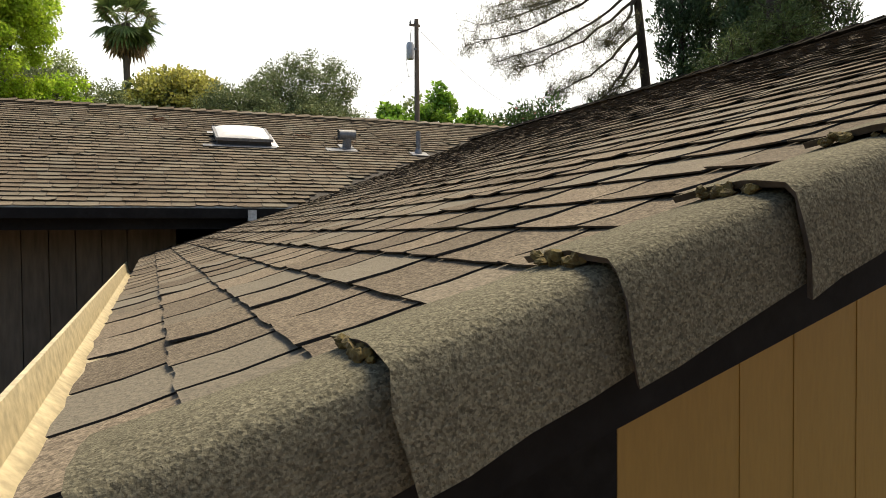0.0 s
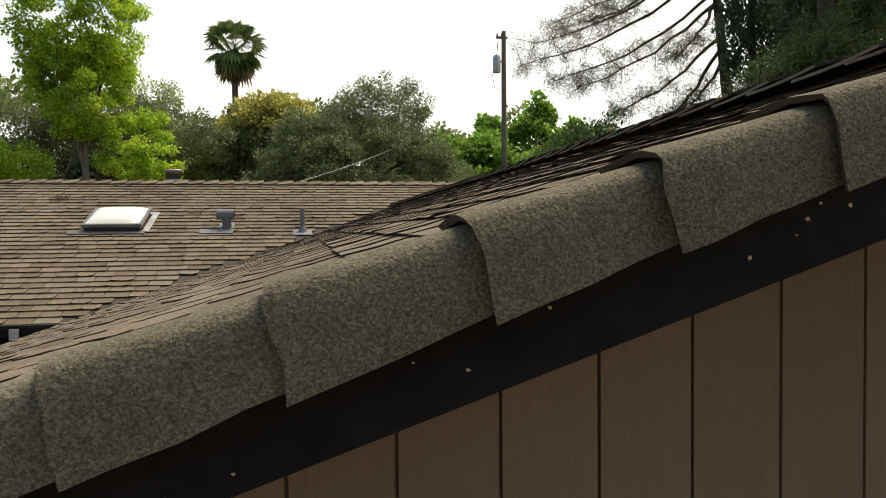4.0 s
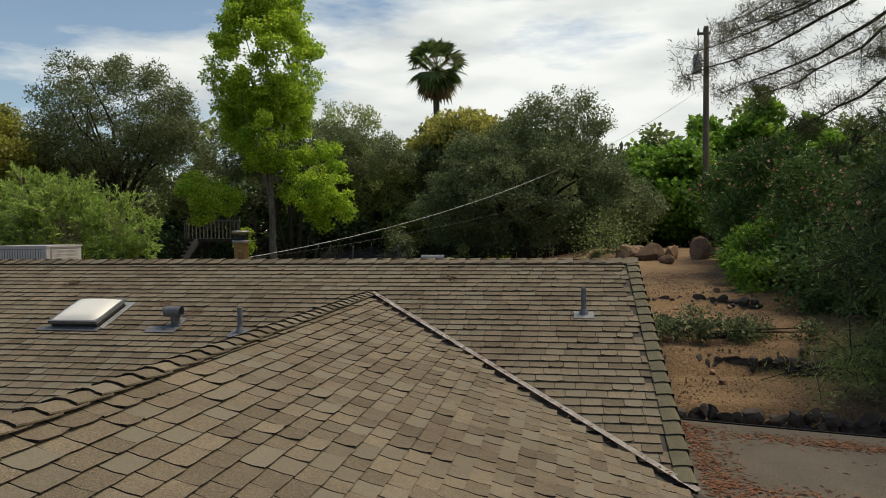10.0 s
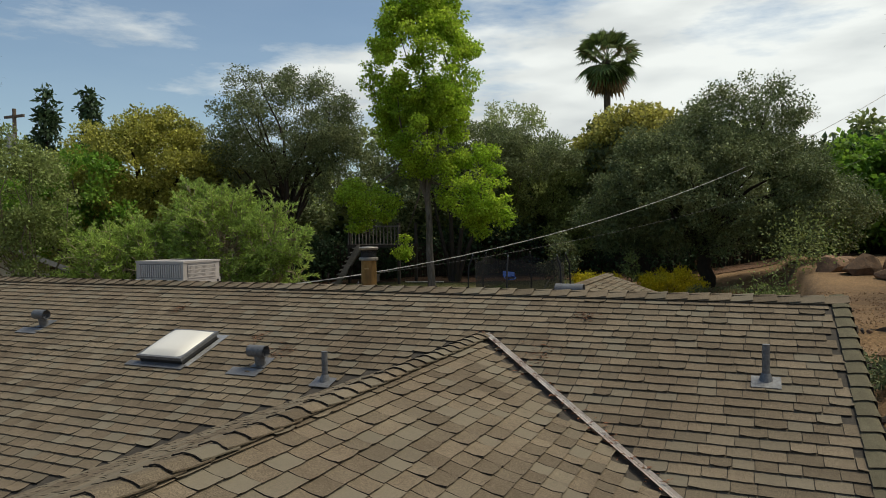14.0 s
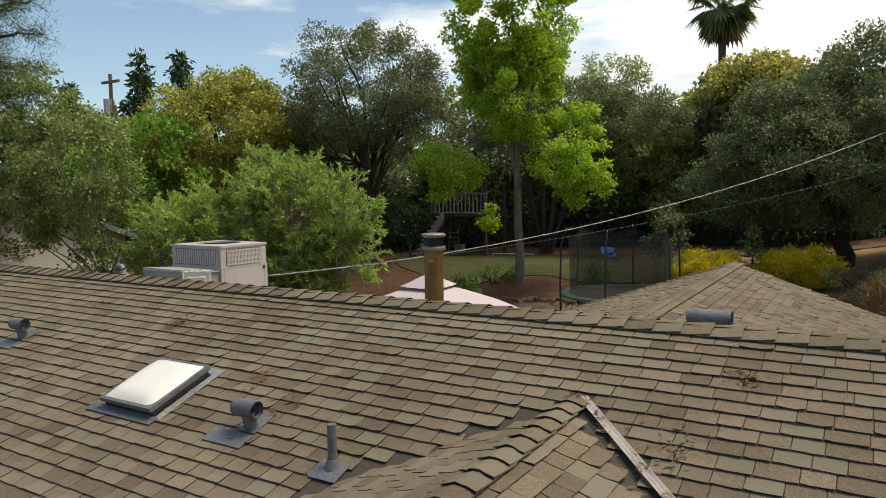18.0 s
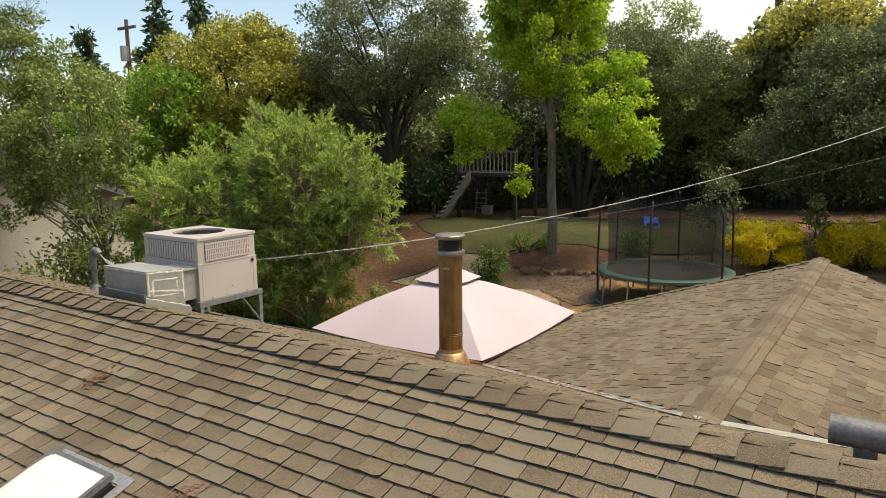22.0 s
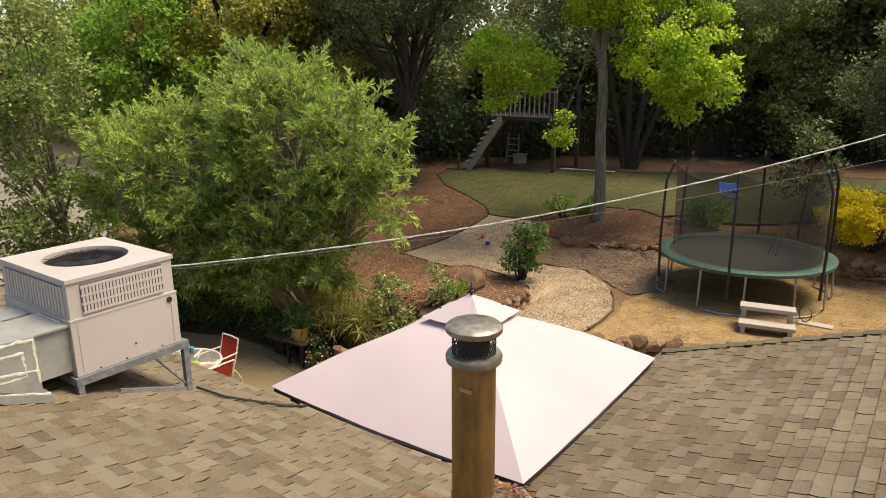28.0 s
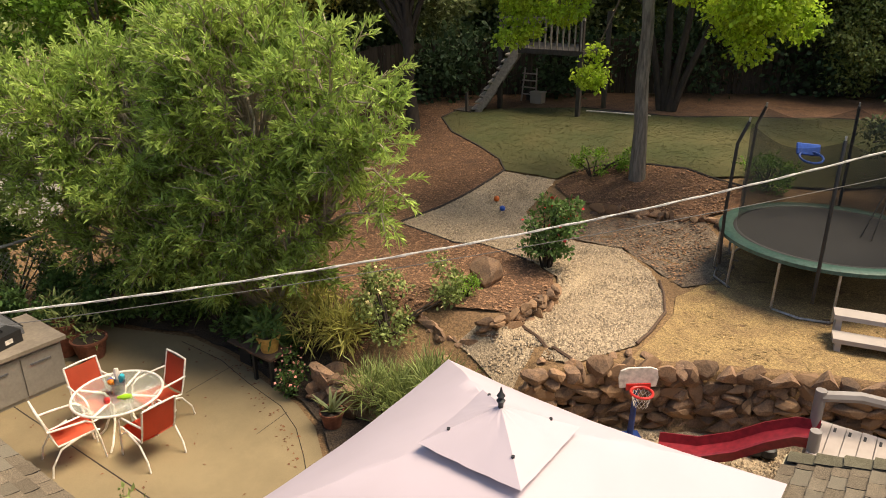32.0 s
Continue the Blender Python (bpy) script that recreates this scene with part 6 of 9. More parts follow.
# ---------------------------------------------------------------- stone walls
def stone_mesh(seed):
    rnd = random.Random(seed)
    bm = bmesh.new()
    bmesh.ops.create_icosphere(bm, subdivisions=2, radius=0.5)
    cuts = [(Vector((rnd.gauss(0, 1), rnd.gauss(0, 1), rnd.gauss(0, 1))).normalized(), rnd.uniform(0.29, 0.44)) for _ in range(10)]
    for v in bm.verts:
        c = v.co * 1.30
        for n, d in cuts:
            over = c.dot(n) - d
            if over > 0:
                c -= n * over
        v.co = c + Vector((rnd.uniform(-1, 1), rnd.uniform(-1, 1), rnd.uniform(-1, 1))) * 0.008
    me = bpy.data.meshes.new("stone")
    bm.to_mesh(me)
    bm.free()
    return me


STONES = [stone_mesh(s) for s in range(9)]
for me in STONES:
    me.materials.append(STONE)
LAVA = []
for me in STONES[:6]:
    m2 = me.copy()
    m2.materials.clear()
    m2.materials.append(DARKSTONE)
    LAVA.append(m2)


def stone_wall(label, pts, height, size, z_of, seed, pool=None, group="stone walls", lean=0.0, depth=1.0):
    """Dry-laid stones along a line, in uneven courses."""
    rnd = random.Random(seed)
    t = thing("stone_wall", label, "stone wall", group)
    pool = pool or STONES
    segs = [(Vector(a), Vector(b)) for a, b in zip(pts, pts[1:])]
    h = 0.0
    while h < height - size * 0.25:
        ch = size * rnd.uniform(0.55, 0.8)
        for a, b in segs:
            L, u = (b - a).length, rnd.uniform(-0.2, 0) * size
            d = (b - a).normalized()
            while u < L:
                w = size * rnd.uniform(0.5, 1.75)
                hh = ch * rnd.uniform(0.8, 1.6)
                c = a + d * (u + w / 2) + Vector((-d.y, d.x)) * (rnd.uniform(-0.04, 0.04) + lean * h)
                ob = new("stone", rnd.choice(pool))
                ob.parent = t
                ob.matrix_local = Matrix.Translation((c.x, c.y, z_of(c.x, c.y) + h + hh * 0.42)) @ Matrix.Rotation(math.atan2(d.y, d.x) + rnd.uniform(-0.15, 0.15), 4, "Z") @ Matrix.Rotation(rnd.uniform(-0.3, 0.3), 4, "Y") @ Matrix.Diagonal((w * 1.10, size * depth * rnd.uniform(0.75, 1.1), hh * 1.15, 1))
                u += w * 0.93
        h += ch * 0.85
    return t


wall_line = [(x, float(np.interp(x, WALL_X, WALL_Y)) - 0.02) for x in (-7.5, -7.0, -6.5, -5.9, -5.1, -4.3, -3.2, -2.0, -0.5, 1.5)]
stone_wall("brown field stone retaining wall below the dry grass", wall_line, 0.95, 0.26, lambda x, y: 0.02, 3, lean=-0.05)
stone_wall("rough stones holding the planted bank", [(-10.5, 18.45), (-9.9, 18.35), (-9.3, 18.55), (-8.7, 18.85)], 0.65, 0.27, lambda x, y: 0.02, 4, lean=0.1)
stone_wall("low curved wall of small brown stones", [(-9.8, 20.02), (-9.3, 19.92), (-8.85, 19.95), (-8.45, 20.18), (-8.31, 20.77), (-8.25, 21.3), (-8.26, 21.85)], 0.36, 0.19, lambda x, y: 0.9 if x > -8.6 else g(x, y - 0.35), 5)
stone_wall("low stone wall below the maple", [(-9.6, 26.1), (-8.6, 26.2), (-7.8, 26.3), (-7.0, 26.42), (-6.5, 26.8)], 0.26, 0.19, lambda x, y: g(x, y - 0.3), 6)
stone_wall("stone wall behind the trampoline", [(-6.4, 27.3), (-4.5, 27.3), (-2.5, 27.3), (-0.5, 27.35), (1.5, 27.4)], 0.62, 0.26, lambda x, y: g(x, 27.0), 7)
stone_wall("dark lava stone terrace wall", [(3.5, 10.32), (5.0, 10.25), (6.4, 10.15)], 0.75, 0.2, lambda x, y: 1.12, 8, LAVA, "terrace walls")
stone_wall("low dark stone terrace wall", [(3.5, 12.55), (5.0, 12.5), (6.5, 12.3), (7.8, 11.9)], 0.32, 0.16, lambda x, y: 1.95, 9, LAVA, "terrace walls")
stone_wall("low dark stone terrace wall", [(3.4, 14.2), (4.6, 14.2), (5.6, 14.1)], 0.22, 0.15, lambda x, y: 2.32, 10, LAVA, "terrace walls")
stone_wall("low stone terrace edge", [(3.4, 16.5), (5.2, 16.5), (6.4, 16.3)], 0.25, 0.17, lambda x, y: 2.6, 11, LAVA, "terrace walls")


def boulder(x, y, sx, sy, sz, label, k=0, turn=0.0, mat=None, sink=0.25):
    me = STONES[k % 9]
    ob = new("boulder", me)
    ob.matrix_world = Matrix.Translation((x, y, g(x, y) + sz * (0.5 - sink))) @ Matrix.Rotation(turn, 4, "Z") @ Matrix.Diagonal((sx, sy, sz, 1))
    return tagged(ob, label, "boulder", "garden boulders")


boulder(-9.35, 21.4, 0.62, 0.5, 0.58, "large rust-brown boulder in the mulch bed", 2, 0.4)
boulder(-10.0, 18.75, 0.55, 0.5, 0.6, "brown boulder above the patio edge", 3, 1.0)
boulder(-10.6, 18.9, 0.45, 0.4, 0.4, "brown boulder above the patio edge", 4, 0.3)
boulder(-8.9, 19.6, 0.28, 0.25, 0.3, "pale brown stone beside the gravel", 5)
boulder(-8.75, 19.35, 0.25, 0.25, 0.4, "pale upright stone beside the gravel", 6)
boulder(-9.1, 19.15, 0.3, 0.25, 0.28, "reddish stone beside the gravel", 7)
for i, (x, y, s) in enumerate(((5.2, 24.5, 1.0), (6.0, 25.0, 0.8), (6.9, 24.8, 0.75), (4.6, 25.2, 0.9), (5.6, 23.4, 0.5), (5.0, 26.2, 0.9), (7.3, 25.6, 0.6))):
    boulder(x, y, s, s * 0.8, s * (1.15 if i == 2 else 0.7), "sandy brown boulder on the dirt slope", i, i * 1.3)
for i in range(26):
    rs = random.Random(100 + i)
    boulder(rs.uniform(3.7, 8), rs.uniform(10.8, 20), rs.uniform(0.08, 0.22), rs.uniform(0.08, 0.2), rs.uniform(0.06, 0.15), "loose stone on the dirt terrace", i, i)
for i, (x, y) in enumerate(((-7.15, 20.2), (-6.9, 20.45), (-6.75, 20.7), (-6.6, 20.95), (-6.35, 21.0), (-7.5, 20.0), (-7.9, 19.8))):
    boulder(x, y, 0.17, 0.14, 0.12, "small edging stone between gravel and dry grass", i, i * 0.7)

# ---------------------------------------------------------------- trampoline
NETMAT = bpy.data.materials.new("safety_net")
NETMAT.use_nodes = True
_n, _l = NETMAT.node_tree.nodes, NETMAT.node_tree.links
_t = _n.new("ShaderNodeBsdfTransparent")
_m = _n.new("ShaderNodeMixShader")
_m.inputs[0].default_value = 0.50
_n["Principled BSDF"].inputs["Base Color"].default_value = (0.02, 0.02, 0.02, 1)
_n["Principled BSDF"].inputs["Roughness"].default_value = 0.9
_l.new(_t.outputs[0], _m.inputs[1])
_l.new(_n["Principled BSDF"].outputs[0], _m.inputs[2])
_l.new(_m.outputs[0], _n["Material Output"].inputs["Surface"])
PAD = material("green_vinyl_pad", (0.03, 0.085, 0.065, 1), (0.07, 0.12, 0.10, 1), rough=0.5, grain=20, stain=3, amount=0.8)
MAT = material("black_jump_mat", (0.028, 0.028, 0.03, 1), rough=0.7, grain=40)
STEEL = material("galvanised_tube", (0.42, 0.42, 0.42, 1), rough=0.4, metal=0.8, grain=30)
BLUE = material("blue_plastic", (0.015, 0.085, 0.42, 1), rough=0.4, grain=20)
tr = thing("trampoline", "round trampoline with a green pad, dark net and steel legs", "trampoline", at=(-4.85, 25.32, g(-4.85, 25.3)))
part("jump_mat", lathe([(0.02, 0.90), (1.57, 0.905), (1.57, 0.915), (0.02, 0.91)], 48), MAT, tr, "black woven jump mat")
part("pad", lathe([(1.56, 0.92), (1.60, 0.945), (1.74, 0.945), (1.80, 0.92), (1.80, 0.86), (1.76, 0.86), (1.74, 0.905), (1.58, 0.905), (1.56, 0.92)], 48, close=False), PAD, tr, "green vinyl spring pad", True)
bm = bmesh.new()
add_tube(bm, [(1.76 * math.cos(2 * math.pi * k / 40), 1.76 * math.sin(2 * math.pi * k / 40), 0.87) for k in range(41)], 0.025, 8, False)
part("frame_ring", bm, STEEL, tr, smooth=True)
for k in range(6):
    a = math.pi / 3 * k - math.pi / 2
    p = [(1.74 * math.cos(a + s), 1.74 * math.sin(a + s)) for s in (-0.25, 0.25)]
    part("leg", tube([(p[0][0], p[0][1], 0.87), (p[0][0] * 1.02, p[0][1] * 1.02, 0.08), (p[0][0] * 0.99, p[0][1] * 0.99, 0.03), ((p[0][0] + p[1][0]) * 0.54, (p[0][1] + p[1][1]) * 0.54, 0.05), (p[1][0] * 0.99, p[1][1] * 0.99, 0.03), (p[1][0] * 1.02, p[1][1] * 1.02, 0.08), (p[1][0], p[1][1], 0.87)], 0.022, 8), STEEL, tr, "bent steel leg", True)
net = bmesh.new()
PN = 6
rings = []
for zi in range(5):
    z = 0.93 + 1.9 * zi / 4
    ring = []
    for k in range(72):
        a = 2 * math.pi * k / 72 + 0.6
        q = (k % 12) / 12
        dip = -0.22 * math.sin(math.pi * q) if zi == 4 else 0
        ring.append(net.verts.new(((1.50 + 0.10 * zi / 4 - 0.12 * math.sin(math.pi * q) * (zi / 4)) * math.cos(a), (1.50 + 0.10 * zi / 4 - 0.12 * math.sin(math.pi * q) * (zi / 4)) * math.sin(a), z + dip)))
    rings.append(ring)
for a, b in zip(rings, rings[1:]):
    for k in range(72):
        net.faces.new((a[k], a[(k + 1) % 72], b[(k + 1) % 72], b[k]))
part("safety_net", net, NETMAT, tr, "dark see-through safety net")
for k in range(PN):
    a = 2 * math.pi * k / PN + 0.6
    c, s = math.cos(a), math.sin(a)
    part("net_pole", tube([(1.82 * c, 1.82 * s, 0.35), (1.84 * c, 1.84 * s, 1.3), (1.80 * c, 1.80 * s, 2.5), (1.66 * c, 1.66 * s, 2.86)], 0.028, 8), DARKMETAL, tr, "foam-wrapped black pole", True)
    part("pole_tip", tube([(1.66 * c, 1.66 * s, 2.86), (1.65 * c, 1.65 * s, 2.93)], 0.018, 6), STEEL, tr)
hb = bmesh.new()
add_box(hb, (-0.22, -0.02, -0.11), (0.22, 0.02, 0.11))
bmesh.ops.bevel(hb, geom=hb.edges[:], offset=0.015, segments=1, affect="EDGES")
part("toy_backboard", hb, BLUE, tr, "blue plastic toy backboard").matrix_local = pose(-0.72, 0.95, 2.12, -25, 6, 35)
part("toy_rim", tube([(0.2 * math.cos(2 * math.pi * k / 16), 0.2 * math.sin(2 * math.pi * k / 16), 0) for k in range(17)], 0.02, 6), BLUE, tr, "blue plastic rim").matrix_local = pose(-0.62, 0.78, 2.02, 15, 10, 0)
part("strap", tube([(0.45, 0.1, 0.93), (0.6, 0.5, 1.5), (0.75, 0.95, 1.95)], 0.012, 5), DARKMETAL, tr)
part("strap", tube([(0.62, 0.0, 0.93), (0.68, 0.5, 1.5), (0.75, 0.95, 1.95)], 0.012, 5), DARKMETAL, tr)

PLASTIC = plain("weathered_grey_plastic", (0.40, 0.355, 0.325, 1), (0.34, 0.30, 0.275, 1), 0.6, 2.0)
st = thing("step_stool", "two-tread grey plastic step in front of the trampoline", "steps", at=(-3.9, 23.28, g(-3.9, 23.3)), turn=12)
for y, z in ((0.0, 0.45), (-0.32, 0.22)):
    part("tread", box((-0.48, y - 0.15, z - 0.07), (0.48, y + 0.15, z)), PLASTIC, st, bevel=0.015)
for x in (-0.44, 0.36):
    part("side", prism([(0.14, 0), (0.14, 0.40), (-0.10, 0.40), (-0.10, 0.17), (-0.44, 0.17), (-0.46, 0), (-0.36, 0), (-0.34, 0.08), (0.02, 0.08), (0.04, 0)], x, x + 0.08, "x"), PLASTIC, st)
fan = thing("garden_hose_reel", "small green wire hoop on a hose tray under the trampoline", "hose reel", at=(-3.35, 24.0, g(-3.35, 24.0)))
part("hoop", tube([(0.11 * math.cos(2 * math.pi * k / 16), 0, 0.2 + 0.15 * math.sin(2 * math.pi * k / 16)) for k in range(17)], 0.012, 6), PAD, fan)
part("tray", box((-0.1, -0.12, 0.0), (0.5, 0.1, 0.04)), PLASTIC, fan)

# ---------------------------------------------------------------- play corner
RED = material("red_plastic", (0.23, 0.018, 0.028, 1), (0.16, 0.013, 0.02, 1), rough=0.4, grain=14, stain=2)
BRIGHTRED = material("bright_red_plastic", (0.62, 0.035, 0.03, 1), rough=0.4, grain=14)
WHITEPL = material("white_plastic", (0.70, 0.64, 0.58, 1), (0.58, 0.52, 0.46, 1), rough=0.5, grain=14, stain=3)
GREYRAIL = plain("grey_moulded_plastic", (0.25, 0.228, 0.22, 1), (0.21, 0.19, 0.182, 1), 0.6, 3.0)
CREAMPL = plain("cream_plastic", (0.40, 0.345, 0.315, 1), (0.34, 0.29, 0.26, 1), 0.6, 4.0)
NAVY = material("navy_plastic", (0.015, 0.045, 0.20, 1), rough=0.45, grain=14)
hoop = thing("toy_basketball_hoop", "toy basketball hoop with a white board and navy post", "basketball hoop", at=(-6.19, 20.2, 0.02), turn=40)
hoop.scale = (0.74, 0.74, 0.74)
part("base", box((-0.2, -0.12, 0), (0.2, 0.22, 0.09)), NAVY, hoop, bevel=0.03)
part("post", tube([(0, 0.05, 0.1), (0, 0, 0.8), (0, -0.02, 1.32)], [0.06, 0.052, 0.045], 12), NAVY, hoop, smooth=True)
bd = [(-0.33, 1.24), (0.33, 1.24), (0.36, 1.42), (0.33, 1.58), (0.2, 1.63), (-0.2, 1.63), (-0.33, 1.58), (-0.36, 1.42)]
part("backboard", prism(bd, -0.09, -0.05, "y"), WHITEPL, hoop, "white plastic backboard", bevel=0.008)
part("rim", tube([(0.19 * math.cos(2 * math.pi * k / 20), -0.30 + 0.19 * math.sin(2 * math.pi * k / 20), 1.26) for k in range(21)], 0.026, 8), BRIGHTRED, hoop, "red plastic rim", True)
part("rim_plate", box((-0.22, -0.12, 1.2), (0.22, -0.085, 1.32)), BRIGHTRED, hoop)
part("collar", lathe([(0.075, 1.0), (0.075, 1.05)], 12), BRIGHTRED, hoop)
bm = bmesh.new()
for k in range(12):
    for s in (1, -1):
        a0, a1 = 2 * math.pi * k / 12, 2 * math.pi * (k + s) / 12
        add_tube(bm, [(0.18 * math.cos(a0), -0.30 + 0.18 * math.sin(a0), 1.25), (0.15 * math.cos(a1), -0.30 + 0.15 * math.sin(a1), 1.12), (0.12 * math.cos(a0), -0.30 + 0.12 * math.sin(a0), 1.0)], 0.005, 4)
part("net", bm, WHITEPL, hoop, "white cord net")

climb = thing("play_climber", "plastic toddler climber with a dark red slide", "play set", at=(-0.02, -0.70, 0))
path = [Vector(p) for p in ((-4.00, 21.08, 0.90), (-4.25, 21.05, 0.86), (-4.55, 20.98, 0.70), (-4.88, 20.88, 0.47), (-5.25, 20.76, 0.31), (-5.7, 20.62, 0.27))]
bm = bmesh.new()
prof = [(-0.22, 0.13), (-0.19, 0.14), (-0.16, 0.02), (0.16, 0.02), (0.19, 0.14), (0.22, 0.13), (0.18, -0.03), (-0.18, -0.03)]
rings = []
for i, p in enumerate(path):
    d = (path[min(i + 1, 5)] - path[max(i - 1, 0)])
    side = Vector((-d.y, d.x, 0)).normalized()
    rings.append([bm.verts.new(p + side * a + Vector((0, 0, b))) for a, b in prof])
for a, b in zip(rings, rings[1:]):
    for k in range(8):
        bm.faces.new((a[k], a[(k + 1) % 8], b[(k + 1) % 8], b[k]))
bm.faces.new(rings[0])
bm.faces.new(rings[-1][::-1])
bmesh.ops.subdivide_edges(bm, edges=[e for e in bm.edges if abs((e.verts[0].co - e.verts[1].co).length) > 0.3], cuts=1)
part("slide", bm, RED, climb, "dark red plastic slide", True)
part("slide_support", box((-5.25, 20.62, 0.0), (-5.15, 20.9, 0.3)), RED, climb)
for x, y, h in ((-4.09, 21.30, 1.42), (-4.02, 20.83, 1.15), (-2.9, 21.75, 1.42), (-2.75, 20.9, 1.1)):
    part("post", tube([(x, y, 0), (x, y, h)], 0.065, 10), GREYRAIL, climb, "grey plastic post", True)
part("deck_frame", box((-4.08, 20.77, 0.80), (-2.82, 21.58, 0.86)), GREYRAIL, climb)
for k in range(8):
    x = -4.08 + k * 0.16
    pl = part("deck_plank", box((x + 0.006, 20.75, 0.86), (x + 0.154, 21.56 - 0.012 * abs(k - 3.5), 0.885)), CREAMPL, climb, "cream plastic deck plank", bevel=0.004)
    part("slot", box((x + 0.03, 21.36, 0.883), (x + 0.06, 21.46, 0.8875)), DARKMETAL, pl)
part("side_rail", tube([(-4.09, 21.30, 1.34), (-3.7, 21.5, 1.36), (-3.3, 21.62, 1.32), (-2.9, 21.75, 1.24)], 0.07, 8), GREYRAIL, climb, "arched grey rail", True)
for k in range(7):
    part("wall_plank", box((-3.95 + k * 0.17, 20.66, 0.1), (-3.95 + k * 0.17 + 0.155, 20.71, 0.84)), CREAMPL, climb, "cream plastic wall plank", bevel=0.006)
for i, (x, y, m, s) in enumerate(((-5.0, 20.75, BLUE, 0.1), (-4.6, 20.95, DARKMETAL, 0.13), (-4.75, 20.9, DARKMETAL, 0.13), (-4.55, 19.85, BRIGHTRED, 0.09), (-4.3, 19.7, BLUE, 0.1))):
    t = thing("toy", "small plastic toy lying on the gravel", "toy", "scattered toys", at=(x, y, 0.03))
    part("body", lathe([(s * 0.6, 0), (s, s * 0.5), (s * 0.9, s * 1.1), (s * 0.35, s * 1.5)], 10), m, t, smooth=True)
    part("knob", lathe([(s * 0.3, s * 1.45), (s * 0.4, s * 1.8), (s * 0.15, s * 2.1)], 8), m, t, smooth=True)
for x, y, m, s, lab in ((-11.85, 25.7, material("orange_rubber", (0.62, 0.13, 0.02, 1), rough=0.5), 0.07, "orange rubber ball on the gravel path"), (-11.45, 25.32, BLUE, 0.065, "blue ball on the gravel path"), (-13.3, 15.0, WHITEPL, 0.1, "white ball on the patio")):
    bm = bmesh.new()
    bmesh.ops.create_uvsphere(bm, u_segments=18, v_segments=12, radius=s)
    bmesh.ops.translate(bm, verts=bm.verts, vec=(x, y, max(g(x, y), 0.0) + s + 0.035))
    part("ball", bm, m, None, lab, True, category="ball")

# ---------------------------------------------------------------- patio furniture
WHITEMETAL = material("white_painted_metal", (0.74, 0.70, 0.64, 1), (0.62, 0.58, 0.52, 1), rough=0.4, grain=20, stain=5)
SLING = material("orange_red_sling", (0.62, 0.10, 0.045, 1), (0.52, 0.075, 0.035, 1), rough=0.75, grain=120, stain=2, amount=0.7, bump=0.0008)
GLASS = bpy.data.materials.new("table_glass")
GLASS.use_nodes = True
_b = GLASS.node_tree.nodes["Principled BSDF"]
_b.inputs["Transmission Weight"].default_value, _b.inputs["Roughness"].default_value, _b.inputs["IOR"].default_value = 0.92, 0.12, 1.45
_b.inputs["Base Color"].default_value = (0.86, 0.9, 0.88, 1)
TC = Vector((-11.95, 16.2, 0.022))
tb = thing("patio_table", "round glass-topped patio table with white metal legs", "table", at=TC)
gl = part("glass_top", lathe([(0.01, 0.705), (0.565, 0.705), (0.565, 0.713), (0.01, 0.713)], 40), GLASS, tb, "clear glass top")
gl.visible_shadow = False
part("rim", tube([(0.58 * math.cos(2 * math.pi * k / 40), 0.58 * math.sin(2 * math.pi * k / 40), 0.705) for k in range(41)], 0.018, 8), WHITEMETAL, tb, "white metal rim", True)
for k in range(4):
    a = math.pi / 2 * k + 0.5
    c, s = math.cos(a), math.sin(a)
    part("leg", tube([(0.56 * c, 0.56 * s, 0.695), (0.2 * c, 0.2 * s, 0.68), (0.14 * c, 0.14 * s, 0.6), (0.17 * c, 0.17 * s, 0.35), (0.3 * c, 0.3 * s, 0.08), (0.38 * c, 0.38 * s, 0.0)], 0.016, 8), WHITEMETAL, tb, smooth=True)
part("umbrella_ring", lathe([(0.035, 0.69), (0.035, 0.725), (0.022, 0.725), (0.022, 0.69), (0.035, 0.69)], 14, close=False), WHITEMETAL, tb)
bk = thing("toy_bucket", "metal bucket full of bright plastic sand toys", "bucket", at=TC + Vector((0.02, 0.02, 0.715)))
part("bucket", lathe([(0.075, 0.0), (0.1, 0.16), (0.105, 0.165), (0.095, 0.16), (0.072, 0.012), (0.01, 0.011)], 16), ZINC, bk, "blue-grey printed bucket", True)
for i, (m, p0, p1) in enumerate(((material("cyan_plastic", (0.02, 0.42, 0.55, 1), rough=0.4), (0.02, 0.03, 0.15), (0.06, 0.05, 0.27)), (material("lime_plastic", (0.35, 0.65, 0.03, 1), rough=0.4), (0.12, -0.1, 0.012), (0.26, 0.02, 0.03)), (BRIGHTRED, (0.0, -0.2, 0.012), (0.13, -0.24, 0.025)), (WHITEPL, (-0.04, 0.02, 0.15), (-0.06, 0.04, 0.33)), (BLUE, (-0.03, -0.05, 0.15), (-0.08, -0.07, 0.22)), (material("orange_plastic", (0.7, 0.22, 0.02, 1), rough=0.4), (0.0, -0.06, 0.15), (-0.02, -0.1, 0.23)))):
    part("sand_toy", tube([p0, Vector(p0).lerp(Vector(p1), 0.6), p1], [0.015, 0.045, 0.03], 8), m, bk, smooth=True)

chair = thing("patio_chair", "white metal patio armchair with an orange-red fabric sling", "chair", "chairs round the patio table")


